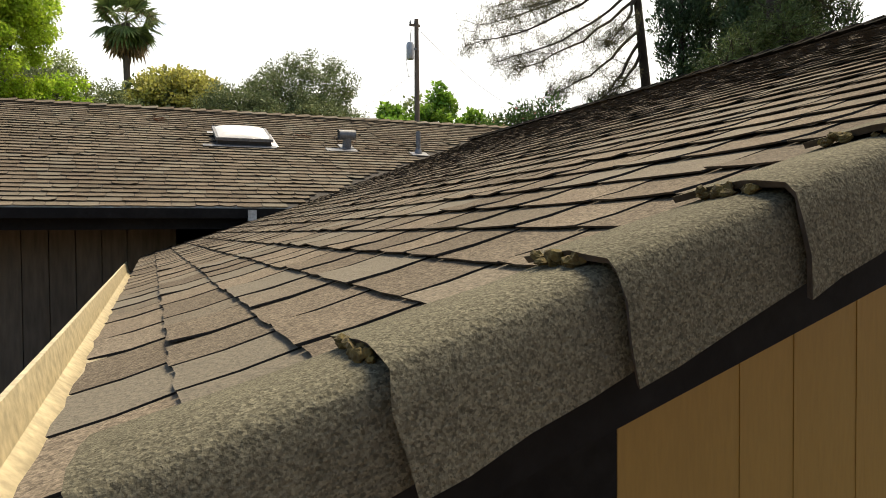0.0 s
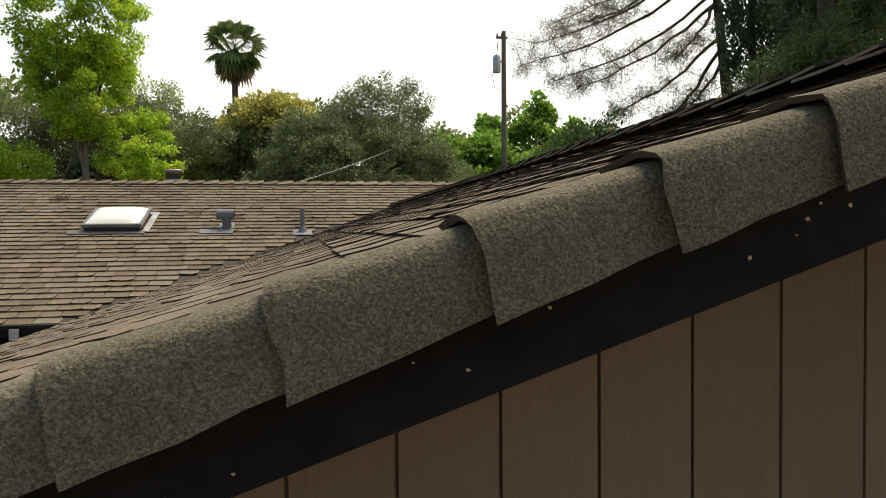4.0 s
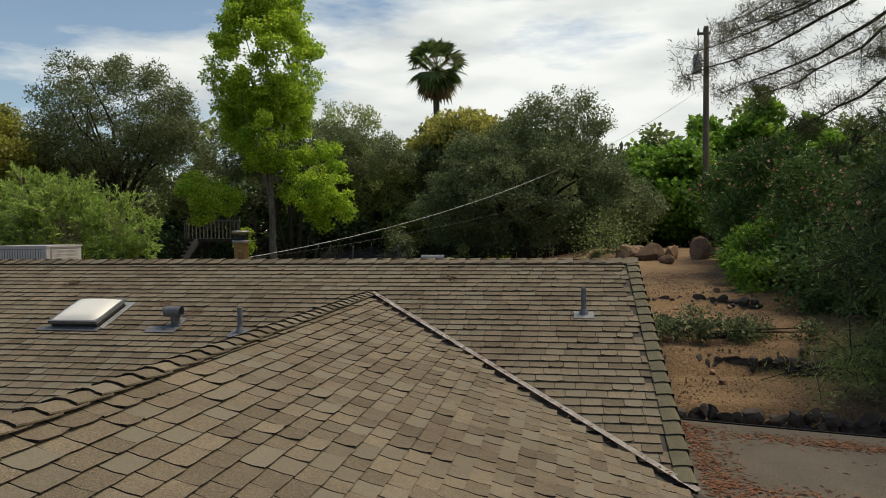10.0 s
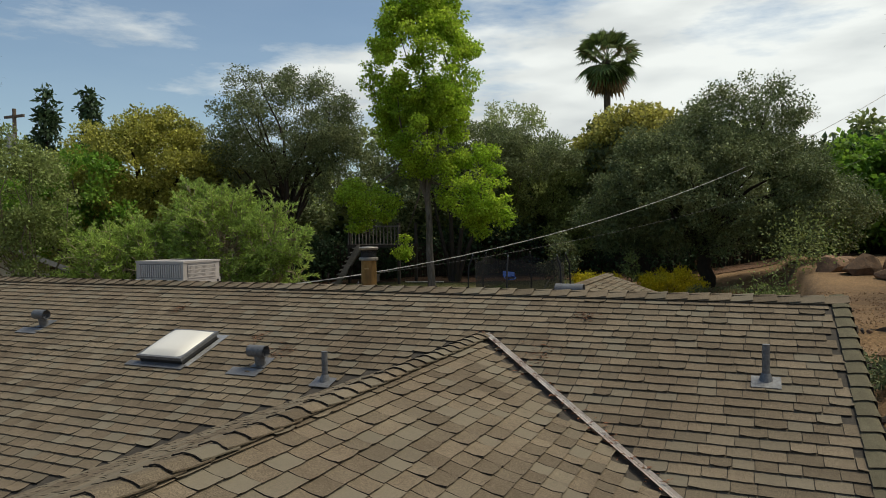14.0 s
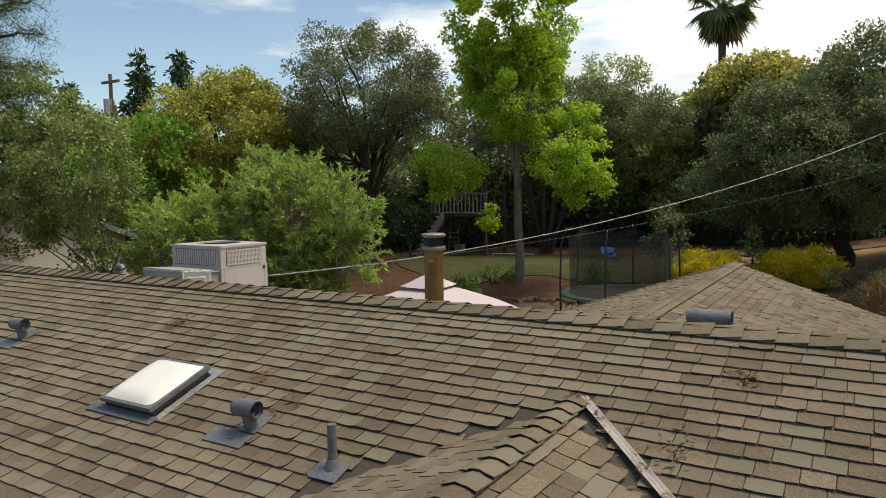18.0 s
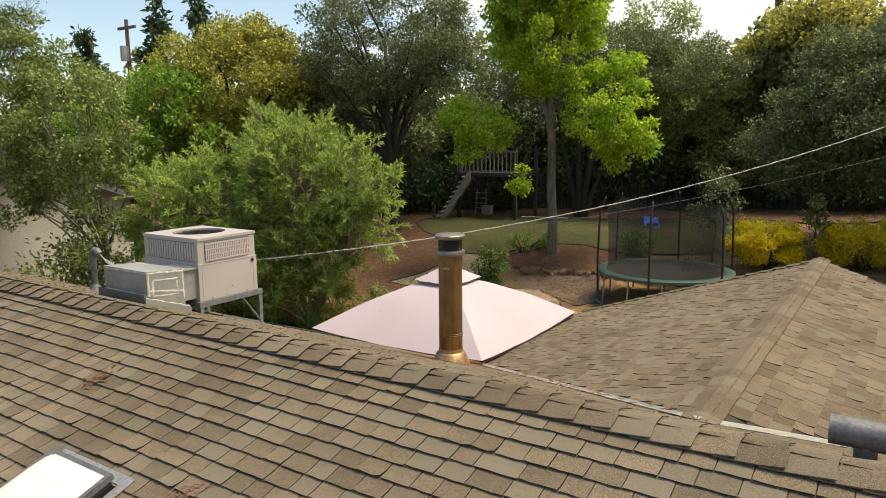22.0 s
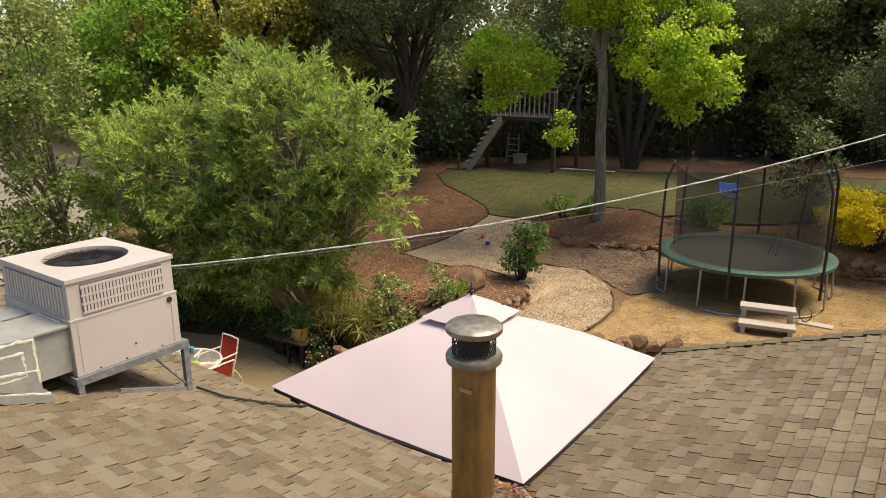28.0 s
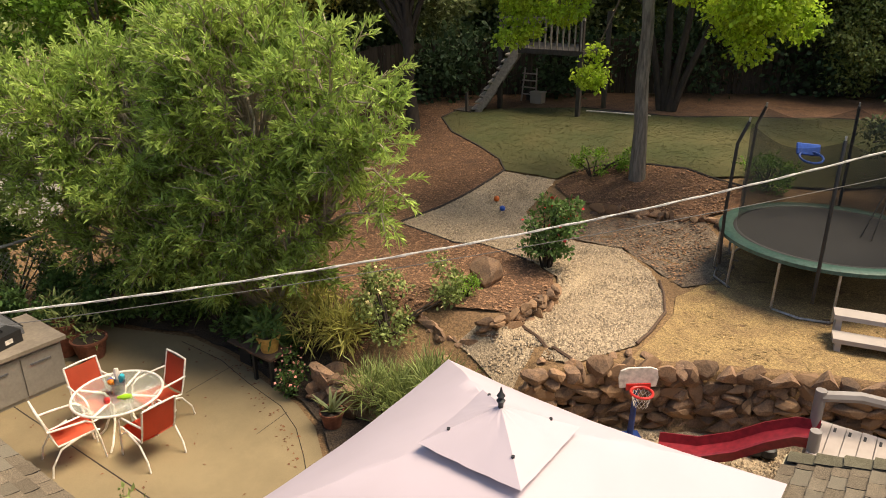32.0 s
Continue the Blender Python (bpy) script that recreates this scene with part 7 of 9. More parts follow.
def sling(name, pts, half, bow):
    bm = bmesh.new()
    rows = []
    for y, z in pts:
        rows.append([bm.verts.new((half * q, y + bow * (1 - q * q) * 0.6, z - bow * (1 - q * q))) for q in (-1, -0.6, -0.2, 0.2, 0.6, 1)])
    for a, b in zip(rows, rows[1:]):
        for k in range(5):
            bm.faces.new((a[k], a[k + 1], b[k + 1], b[k]))
    bmesh.ops.solidify(bm, geom=bm.faces[:], thickness=0.005)
    return part(name, bm, SLING, chair, smooth=True)


# the chair faces +y
sling("seat", [(0.26, 0.44), (0.10, 0.425), (-0.08, 0.405), (-0.22, 0.40)], 0.225, 0.02)
sling("backrest", [(-0.23, 0.43), (-0.27, 0.55), (-0.31, 0.72), (-0.36, 0.90)], 0.225, 0.015)
for s in (-1, 1):
    x = 0.235 * s
    part("side_frame", tube([(x, 0.29, 0.43), (x, 0.24, 0.445), (x, -0.22, 0.40), (x, -0.27, 0.55), (x, -0.36, 0.91)], 0.014, 8), WHITEMETAL, chair, smooth=True)
    part("front_leg", tube([(x * 1.12, 0.30, 0.0), (x * 1.12, 0.27, 0.30), (x * 1.12, 0.22, 0.58), (x * 1.12, 0.14, 0.64)], 0.013, 8), WHITEMETAL, chair, smooth=True)
    part("armrest", tube([(x * 1.12, 0.14, 0.64), (x * 1.12, -0.1, 0.655), (x * 1.05, -0.31, 0.66)], 0.015, 8), WHITEMETAL, chair, smooth=True)
    part("rear_leg", tube([(x * 1.12, 0.02, 0.44), (x * 1.12, -0.2, 0.36), (x * 1.12, -0.33, 0.16), (x * 1.12, -0.36, 0.0)], 0.013, 8), WHITEMETAL, chair, smooth=True)
part("top_bar", tube([(-0.235, -0.36, 0.91), (0, -0.365, 0.92), (0.235, -0.36, 0.91)], 0.014, 8), WHITEMETAL, chair, smooth=True)
part("cross_bar", tube([(-0.26, 0.27, 0.32), (0.26, 0.27, 0.32)], 0.011, 6), WHITEMETAL, chair)
for i, (cx0, cy0, facing) in enumerate(((-12.44, 16.16, -90), (-11.90, 16.74, 178), (-11.31, 16.21, 90), (-12.06, 15.56, -12))):
    m = pose(cx0, cy0, 0.022, 0, 0, facing)
    if i == 0:
        chair.matrix_world = m
    else:
        copy_thing(chair, m)

BBQ = material("pale_cabinet_boards", (0.25, 0.228, 0.20, 1), (0.19, 0.172, 0.15, 1), rough=0.7, grain=24, stain=2, amount=0.7, grit=0.08)
bq = thing("outdoor_counter", "long pale outdoor counter with cabinet doors", "counter", at=(0, 0, 0.022))
part("body", box((-15.1, 13.9, 0.0), (-14.0, 16.45, 0.78)), BBQ, bq)
part("worktop", box((-15.2, 13.8, 0.78), (-13.92, 16.52, 0.84)), material("dusty_worktop", (0.24, 0.20, 0.155, 1), (0.15, 0.12, 0.095, 1), rough=0.8, grain=20, stain=2, amount=0.8, grit=0.12), bq, "dusty stone worktop", bevel=0.008)
for k in range(4):
    dr = part("door", box((-14.0, 13.98 + k * 0.62, 0.06), (-13.98, 14.56 + k * 0.62, 0.72)), BBQ, bq)
    part("handle", box((-13.98, 14.1 + k * 0.62, 0.55), (-13.965, 14.4 + k * 0.62, 0.575)), LEADGREY, dr)
tx = thing("tool_case", "black plastic tool case on the worktop", "case", at=(-14.35, 15.72, 0.864), turn=14)
part("shell", box((-0.16, -0.3, 0), (0.16, 0.3, 0.2)), DARKMETAL, tx, bevel=0.02)
part("handle", tube([(0, -0.12, 0.2), (0, -0.1, 0.25), (0, 0.1, 0.25), (0, 0.12, 0.2)], 0.015, 6), DARKMETAL, tx)
part("badge", box((0.161, 0.02, 0.05), (0.165, 0.14, 0.12)), WHITEPL, tx)

hood = thing("grill_hood", "dusty brown grill hood at the back of the counter", "grill", at=(-15.0, 15.9, 0.862))
part("lid", prism([(-0.25, 0.0), (0.28, 0.0), (0.26, 0.12), (0.1, 0.2), (-0.25, 0.2)], -0.5, 0.5, "x"), LEADGREY, hood, bevel=0.02)
part("handle", tube([(-0.4, 0.3, 0.08), (0.4, 0.3, 0.08)], 0.015, 6), DARKMETAL, hood)
TERRA = material("terracotta", (0.20, 0.07, 0.04, 1), (0.14, 0.05, 0.03, 1), rough=0.85, grain=20, stain=4)
YELLOWPOT = material("yellow_glazed_pot", (0.52, 0.33, 0.09, 1), (0.42, 0.26, 0.07, 1), rough=0.6, grain=16, stain=4)
SOIL = material("potting_soil", (0.05, 0.035, 0.025, 1), rough=0.98, grain=40, bump=0.01)


def pot(x, y, z, r, h, mat, label, leaves=None, count=300, size=0.16, spread=1.2, ratio=0.2, lean=0.0):
    t = thing("plant_pot", label, "plant pot", "patio pots", at=(x, y, z))
    part("pot", lathe([(r * 0.68, 0), (r * 0.9, h * 0.85), (r * 0.9, h * 0.86), (r, h * 0.87), (r, h), (r * 0.88, h), (r * 0.84, h * 0.8), (0.01, h * 0.8)], 20), mat, t, smooth=True)
    part("soil", lathe([(0.01, h * 0.86), (r * 0.86, h * 0.86), (r * 0.86, h * 0.88), (0.01, h * 0.9)], 16), SOIL, t)
    if leaves:
        leaf_cloud("foliage", [(0, 0, h + r * 0.7 * spread), (r * 0.5, 0, h + r * 0.4), (-r * 0.5, r * 0.3, h + r * 0.5)], [r * spread, r * spread * 0.7, r * spread * 0.7], count, size, leaves, t, int(abs(x * 100)), ratio, 0.3, -0.5)
    return t


stand = thing("plant_stand", "low dark wooden plant stand", "plant stand", at=(-11.45, 18.42, 0.0))
part("top", box((-0.26, -0.22, 0.50), (0.26, 0.22, 0.54)), LOG, stand)
for x in (-0.2, 0.2):
    for y in (-0.16, 0.16):
        part("leg", box((x - 0.025, y - 0.025, 0.0), (x + 0.025, y + 0.025, 0.5)), DARKMETAL, stand)
pot(-11.45, 18.42, 0.54, 0.19, 0.27, YELLOWPOT, "yellow glazed pot with a leafy plant on a stand", L_ROSE, 170, 0.2, 1.3)
slab_t = thing("stone_table", "low worn wooden board on a dark block beside the plant stand", "plant stand", at=(-12.19, 18.6, 0.0))
part("slab", box((-0.3, -0.22, 0.36), (0.3, 0.22, 0.39)), LOG, slab_t, bevel=0.006)
part("block", box((-0.14, -0.12, 0.0), (0.14, 0.12, 0.36)), DARKMETAL, slab_t)
pot(-12.14, 18.6, 0.39, 0.09, 0.12, DARKMETAL, "small black pot on the wooden board")
pot(-14.5, 17.1, 0.02, 0.30, 0.36, TERRA, "wide terracotta bowl with dry soil", L_OLIVE, 60, 0.18, 0.8)
agave = pot(-9.75, 18.05, 0.05, 0.18, 0.25, TERRA, "terracotta pot with a spiky agave")
rnd = random.Random(31)
for k in range(13):
    az, rise = k * 2.4, rnd.uniform(0.5, 1.5)
    d = Vector((math.cos(az) * math.cos(rise), math.sin(az) * math.cos(rise), math.sin(rise)))
    side = Vector((-math.sin(az), math.cos(az), 0))
    up = side.cross(d) * -1
    L = rnd.uniform(0.26, 0.46)
    bm = bmesh.new()
    rings = []
    for u, w in ((0.0, 0.020), (0.3, 0.030), (0.7, 0.020), (1.0, 0.003)):
        c = Vector((0, 0, 0.22)) + d * L * u - Vector((0, 0, 0.10 * L * u * u))
        rings.append([bm.verts.new(c + side * w + up * w * 0.35), bm.verts.new(c - up * w * 0.35), bm.verts.new(c - side * w + up * w * 0.35), bm.verts.new(c + up * w * 0.1)])
    for r0, r1 in zip(rings, rings[1:]):
        for i in range(4):
            bm.faces.new((r0[i], r0[(i + 1) % 4], r1[(i + 1) % 4], r1[i]))
    part("blade", bm, L_GREY, agave, "thick grey-green blade", True)
pot(-14.9, 16.9, 0.02, 0.2, 0.6, TERRA, "tall terracotta pot with a trailing dry plant", L_OLIVE, 260, 0.14, 1.6)

# ---------------------------------------------------------------- fences, deck, neighbours
def fence(label, pts, height, seed, width=0.15):
    rnd = random.Random(seed)
    t = thing("fence", label, "fence", "yard fences")
    shared = []
    for k in range(5):
        bm = box((0.006, -0.01, 0), (width - 0.006, 0.01, height + rnd.uniform(-0.03, 0.03)))
        me = bpy.data.meshes.new("board")
        bm.to_mesh(me)
        bm.free()
        me.materials.append(FENCE)
        shared.append(me)
    for a, b in zip(pts, pts[1:]):
        a, b = Vector(a), Vector(b)
        n = int((b - a).length / width)
        d = (b - a).normalized()
        an = math.atan2(d.y, d.x)
        for k in range(n):
            p = a + d * width * k
            ob = new("board", rnd.choice(shared))
            ob.parent = t
            ob.matrix_local = Matrix.Translation((p.x, p.y, g(p.x, p.y) - 0.02)) @ Matrix.Rotation(an, 4, "Z") @ Matrix.Rotation(radians(rnd.uniform(-0.6, 0.6)), 4, "Y")
        for k in range(0, n, 15):
            p = a + d * width * k + Vector((-d.y, d.x)) * 0.06
            part("post", box((p.x - 0.05, p.y - 0.05, g(p.x, p.y) - 0.1), (p.x + 0.05, p.y + 0.05, g(p.x, p.y) + height + 0.05)), FENCE, t)
        for hz in (0.35, height - 0.3):
            bm = bmesh.new()
            o = Vector((-d.y, d.x)) * 0.035
            add_tube(bm, [(a.x + o.x + (b.x - a.x) * q / 6, a.y + o.y + (b.y - a.y) * q / 6, g(a.x + (b.x - a.x) * q / 6, a.y + (b.y - a.y) * q / 6) + hz) for q in range(7)], 0.035, 4)
            part("rail", bm, FENCE, t)


fence("dark weathered board fence along the back of the yard", [(-21, 25.5), (-18.3, 31.8), (-13, 35.9), (-8, 38.4), (2, 39.2), (8, 39.4)], 1.85, 1)
fence("old grey board fence along the slope", [(9.6, 12), (9.4, 20), (8.9, 30)], 1.7, 2)

DECKW = material("grey_deck_timber", (0.06, 0.05, 0.043, 1), (0.04, 0.033, 0.028, 1), rough=0.85, grain=16, stain=2, vary=0.15, stretch=(1, 1, 0.4))
PALETIMBER = material("pale_weathered_timber", (0.26, 0.23, 0.20, 1), (0.17, 0.15, 0.13, 1), rough=0.85, grain=16, stain=2)
deck = thing("tree_deck", "raised timber play deck with a baluster rail and stair", "deck", at=(-0.75, -0.5, 0))
part("platform", box((-14.45, 31.4, 3.86), (-11.6, 33.4, 4.0)), DECKW, deck)
for x in (-14.35, -11.7):
    for y in (31.5, 33.3):
        part("post", box((x - 0.06, y - 0.06, g(x, y) - 0.1), (x + 0.06, y + 0.06, 5.0)), DECKW, deck)
part("handrail", box((-14.45, 31.4, 4.82), (-11.6, 31.48, 4.88)), PALETIMBER, deck)
for k in range(15):
    x = -14.35 + k * 0.19
    part("baluster", box((x - 0.02, 31.42, 4.0), (x + 0.02, 31.46, 4.82)), PALETIMBER, deck)
zs = g(-15.62, 30.4)
foot, head = Vector((-14.85, 30.92, zs)), Vector((-13.75, 31.38, 4.0))
run_v = Vector((head.x - foot.x, head.y - foot.y, 0))
going = run_v.length
turn_s = math.degrees(math.atan2(run_v.y, run_v.x))
for off in (-0.38, 0.38):
    st_m = part("stringer", prism([(0.0, 0.0), (0.22, 0.0), (going + 0.1, 4.0 - zs - 0.26), (going + 0.1, 4.0 - zs), (going - 0.05, 4.0 - zs)], off - 0.02, off + 0.02, "y"), PALETIMBER, deck, "grey stair stringer")
    st_m.matrix_local = pose(foot.x, foot.y, zs, 0, 0, turn_s)
for k in range(9):
    q = (k + 0.6) / 9.4
    tm = part("tread", box((-0.16, -0.42, -0.02), (0.10, 0.42, 0.02)), PALETIMBER, deck)
    tm.matrix_local = pose(foot.x + run_v.x * q, foot.y + run_v.y * q, zs + (4.0 - zs) * q, 0, 0, turn_s)
part("landing", box((foot.x - 0.55, foot.y - 0.45, zs - 0.05), (foot.x + 0.1, foot.y + 0.4, zs + 0.05)), DECKW, deck)
for off in (-0.42, 0.42):
    part("newel", box((foot.x - 0.1, foot.y + off - 0.035, zs), (foot.x - 0.03, foot.y + off + 0.035, zs + 0.6)), DECKW, deck)
lad = thing("step_ladder", "white step ladder stored under the deck", "ladder", at=(-15.0, 32.6, g(-15.0, 32.6)))
for k in range(4):
    part("rung", box((-0.25, -0.04, 0.25 + k * 0.22), (0.25, 0.04, 0.28 + k * 0.22)), PLASTIC, lad)
for s in (-0.27, 0.27):
    part("rail", tube([(s, 0, 0), (s * 0.8, 0.1, 1.1)], 0.025, 6), PLASTIC, lad)
bx = thing("storage_box", "pale plastic box under the deck", "box", at=(-14.6, 32.5, g(-14.6, 32.5)))
part("bin", box((-0.2, -0.15, 0), (0.2, 0.15, 0.36)), PLASTIC, bx, bevel=0.02)
part("lid", box((-0.22, -0.17, 0.36), (0.22, 0.17, 0.40)), PLASTIC, bx, bevel=0.01)
gr = thing("garden_clutter", "pile of dark tools and pipes under the deck", "clutter", at=(-11.5, 31.9, g(-11.5, 31.9)))
part("pipe", tube([(-1.0, -0.2, 0.12), (0.9, 0.0, 0.14)], 0.02, 6), WHITEPL, gr)
part("pipe", tube([(-0.8, 0.1, 0.1), (0.7, 0.3, 0.1)], 0.03, 6), DARKMETAL, gr)

STUCCO = material("pale_stucco", (0.50, 0.49, 0.46, 1), (0.42, 0.41, 0.385, 1), rough=0.9, grain=30, stain=0.8, amount=0.6)
GREYROOF = material("grey_blue_trim", (0.12, 0.13, 0.145, 1), rough=0.7, grain=20)


def neighbour(label, x0, x1, y0, y1, ze, zr, base=0.6):
    t = thing("neighbour_house", label, "house", "neighbouring houses")
    ym = (y0 + y1) / 2
    part("wall", prism([(y0, base - 0.5), (y1, base - 0.5), (y1, ze), (ym, zr - 0.12), (y0, ze)], x0, x1, "x"), STUCCO, t)
    k = (zr - ze) / (ym - y0)
    for s, e in ((-1, y0 - 0.5), (1, y1 + 0.5)):
        part("roof", prism([(e, ze - 0.5 * k), (ym, zr), (ym, zr + 0.09), (e, ze - 0.5 * k + 0.09)], x0 - 0.4, x1 + 0.4, "x"), FELT, t, "low grey roof")
        part("eave_board", box((x0 - 0.42, e - 0.03, ze - 0.5 * k - 0.12), (x1 + 0.42, e + 0.03, ze - 0.5 * k + 0.06)), GREYROOF, t)
        part("barge_board", prism([(e, ze - 0.5 * k - 0.10), (ym, zr - 0.10), (ym, zr + 0.10), (e, ze - 0.5 * k + 0.10)], x1 + 0.402, x1 + 0.44, "x"), GREYROOF, t, "grey-blue barge board")
    wn = part("window", box((x1 + 0.001, ym - 0.6, base + 1.0), (x1 + 0.03, ym + 0.6, base + 2.0)), DARKMETAL, t, "dark window")
    part("frame", box((x1 + 0.03, ym - 0.66, base + 0.94), (x1 + 0.05, ym + 0.66, base + 1.0)), WHITEPL, wn)


neighbour("pale stucco neighbouring house behind the shrubs", -31, -21.9, 9.5, 20.5, 3.5, 5.6)
neighbour("low brown-roofed house beyond the oleanders", 12.5, 21.0, 47.5, 53.5, 5.6, 6.6, 3.0)
ch = thing("chain_link_fence", "chain-link fence beyond the patio", "fence", "yard fences")
CHAIN = material("chain_wire", (0.30, 0.30, 0.30, 1), rough=0.5, metal=0.6)
bm = bmesh.new()
for k in range(60):
    for s in (1, -1):
        x = -16.4
        y0 = 14.5 + k * 0.1
        add_tube(bm, [(x, y0, 0.05), (x, y0 + s * 1.3, 1.55)], 0.004, 3, False)
part("mesh", bm, CHAIN, ch)
part("top_rail", tube([(-16.4, 13.6, 1.6), (-16.4, 20.5, 1.75)], 0.028, 8), STEEL, ch)
for y in (13.7, 16.0, 18.3, 20.4):
    part("post", tube([(-16.4, y, -0.1), (-16.4, y, 1.75)], 0.035, 8), STEEL, ch)

# ---------------------------------------------------------------- palm
def palm(x, y, neck):
    b = g(x, y)
    t = thing("palm_tree", "tall fan palm with a skirt of dry fronds", "palm tree", at=(x, y, b))
    h = neck - b
    part("trunk", tube([(0.1, 0, -0.3), (0.05, 0, h * 0.4), (0, 0, h * 0.8), (0, 0, h + 0.9)], [0.3, 0.22, 0.19, 0.26], 12), BARK, t, smooth=True)
    rnd = random.Random(5)
    hub0 = Vector((0, 0, h + 1.15))
    for kind, count, mat, lo, hi, reach, size in (("frond", 15, L_PALM, 0.35, 1.45, 0.95, 1.2), ("frond", 14, L_PALM, -0.35, 0.40, 1.2, 1.1), ("frond", 18, L_PALM, -1.2, -0.50, 1.05, 1.3), ("dry_frond", 14, L_DRYPALM, -1.5, -1.1, 1.2, 1.2)):
        for q in range(count):
            el, az = lo + (hi - lo) * (q + rnd.random()) / count, q * 2.399 + rnd.uniform(-0.3, 0.3)
            d = Vector((math.cos(az) * math.cos(el), math.sin(az) * math.cos(el), math.sin(el)))
            side = Vector((-math.sin(az), math.cos(az), 0))
            side = (Matrix.Rotation(rnd.uniform(-0.9, 0.9), 3, d) @ side).normalized()
            nn = side.cross(d).normalized()
            hub = hub0 + d * reach * rnd.uniform(0.8, 1.15)
            R = size * rnd.uniform(0.85, 1.1)
            v, f = [hub0 - side * 0.025, hub0 + side * 0.025, hub + side * 0.02, hub - side * 0.02], [(0, 1, 2, 3)]
            for j in range(15):
                a0, a1 = (-1.6 + 3.2 * j / 15), (-1.6 + 3.2 * (j + 1) / 15)
                am = (a0 + a1) / 2
                ray = [d * math.cos(a) + side * math.sin(a) for a in (a0, am, a1)]
                bl = R * (1 - 0.25 * abs(am) / 1.6) * rnd.uniform(0.9, 1.08)
                sag = Vector((0, 0, -0.12 * bl))
                i = len(v)
                v += [hub, hub + ray[0] * bl * 0.66 + sag * 0.4, hub + ray[1] * bl * 0.66 + nn * 0.03 + sag * 0.4, hub + ray[2] * bl * 0.66 + sag * 0.4, hub + ray[1] * bl + sag * rnd.uniform(1.0, 2.6)]
                f += [(i, i + 1, i + 2), (i, i + 2, i + 3), (i + 1, i + 4, i + 2), (i + 2, i + 4, i + 3)]
            mesh(kind, v, f, mat, t, "green fan frond" if kind == "frond" else "dry brown hanging frond")
    stalks = []
    for q in range(7):
        az = q * 0.95
        stalks += [(math.cos(az) * r, math.sin(az) * r, h + 1.35 - 0.35 * (r - 1.0) ** 2) for r in (0.9, 1.3, 1.65)]
    leaf_cloud("fruit_stalk", stalks, [0.28] * len(stalks), 1100, 0.10, L_DRYPALM, t, 15, 0.3, 0.2, label="sparse brown fruit stalks", hollow=0.1)


palm(-5.65, 45.85, 13.95)

# ---------------------------------------------------------------- conifers on the east side
def cypress(x, y, h, r, seed):
    b = g(x, y)
    t = thing("cypress_tree", "dark columnar cypress tree", "cypress", "cypresses", at=(x, y, b))
    part("trunk", tube([(0, 0, -0.2), (0, 0, h * 0.8)], [0.16, 0.04], 8), DARKBARK, t)
    rnd = random.Random(seed)
    cs, rr = [], []
    for k in range(130):
        u = rnd.random()
        z = 0.4 + u * (h - 0.4)
        rad = r * (math.sin(math.pi * min(1, 0.12 + u * 0.88)) ** 0.5 + 0.12) * rnd.uniform(0.5, 0.95)
        a = rnd.uniform(0, 6.28)
        cs.append((rad * math.cos(a), rad * math.sin(a), z))
        rr.append((0.28, 0.28, 0.5))
    leaf_cloud("crown", cs, rr, 16000, 0.17, L_CYPRESS, t, seed, 0.3, 0.0, -1.2, hollow=0.2)


cypress(11.1, 17.2, 12.5, 0.75, 61)
cypress(13.0, 17.4, 12.0, 0.8, 62)
cypress(15.2, 18.5, 13.0, 0.9, 63)
cypress(9.9, 12.6, 11.5, 1.0, 64)
cypress(12.2, 13.2, 12.0, 1.1, 65)
cypress(12.0, 17.0, 13.0, 0.95, 67)
cypress(10.9, 13.6, 12.5, 0.95, 68)


def pine(name, label, base, topz, branches, mat, count, size, seed, lean=(0, 0), r0=0.22, tuft=0.22, arch=0.06):
    """A pine: a trunk, long limbs to the given ends, and needle tufts along them."""
    b = Vector(base)
    t = thing(name, label, "pine tree", at=base)
    rnd = random.Random(seed)
    bm = bmesh.new()
    top = Vector((lean[0], lean[1], topz - b.z))
    add_tube(bm, [Vector((0, 0, -0.3)), top * 0.33 + Vector((0.1, 0, 0)), top * 0.66, top], [r0, r0 * 0.85, r0 * 0.6, 0.05], 10)
    cs = []
    for (ex, ey, ez, hz) in branches:
        e = Vector((ex, ey, ez)) - b
        s = top * max(0.05, min(0.98, (hz - b.z) / (topz - b.z)))
        n = 9
        pts = []
        for k in range(n + 1):
            u = k / n
            p = s.lerp(e, u) + Vector((0, 0, arch * (e - s).length * math.sin(math.pi * u))) + Vector((rnd.uniform(-1, 1), rnd.uniform(-1, 1), rnd.uniform(-1, 1))) * 0.06 * (0 < k < n)
            pts.append(p)
        add_tube(bm, pts, [0.07 * (1 - 0.85 * k / n) for k in range(n + 1)], 6)
        for k in range(3, n + 1):
            for _ in range(3 if k < 6 else 5):
                d = Vector((rnd.gauss(0, 1), rnd.gauss(0, 1), rnd.gauss(0, 0.6))).normalized() * rnd.uniform(0.2, 0.75)
                q = pts[k] + d
                add_tube(bm, [pts[k], pts[k].lerp(q, 0.5) + Vector((0, 0, 0.03)), q], [0.014, 0.01, 0.006], 4, False)
                cs += [tuple(q), tuple(pts[k].lerp(q, 0.6))]
    part("trunk", bm, DARKBARK, t, smooth=True)
    leaf_cloud("foliage", cs, [tuft * rnd.uniform(0.7, 1.2) for _ in cs], count, size, mat, t, seed, 0.075, 0.2, -0.1, hollow=0.0)


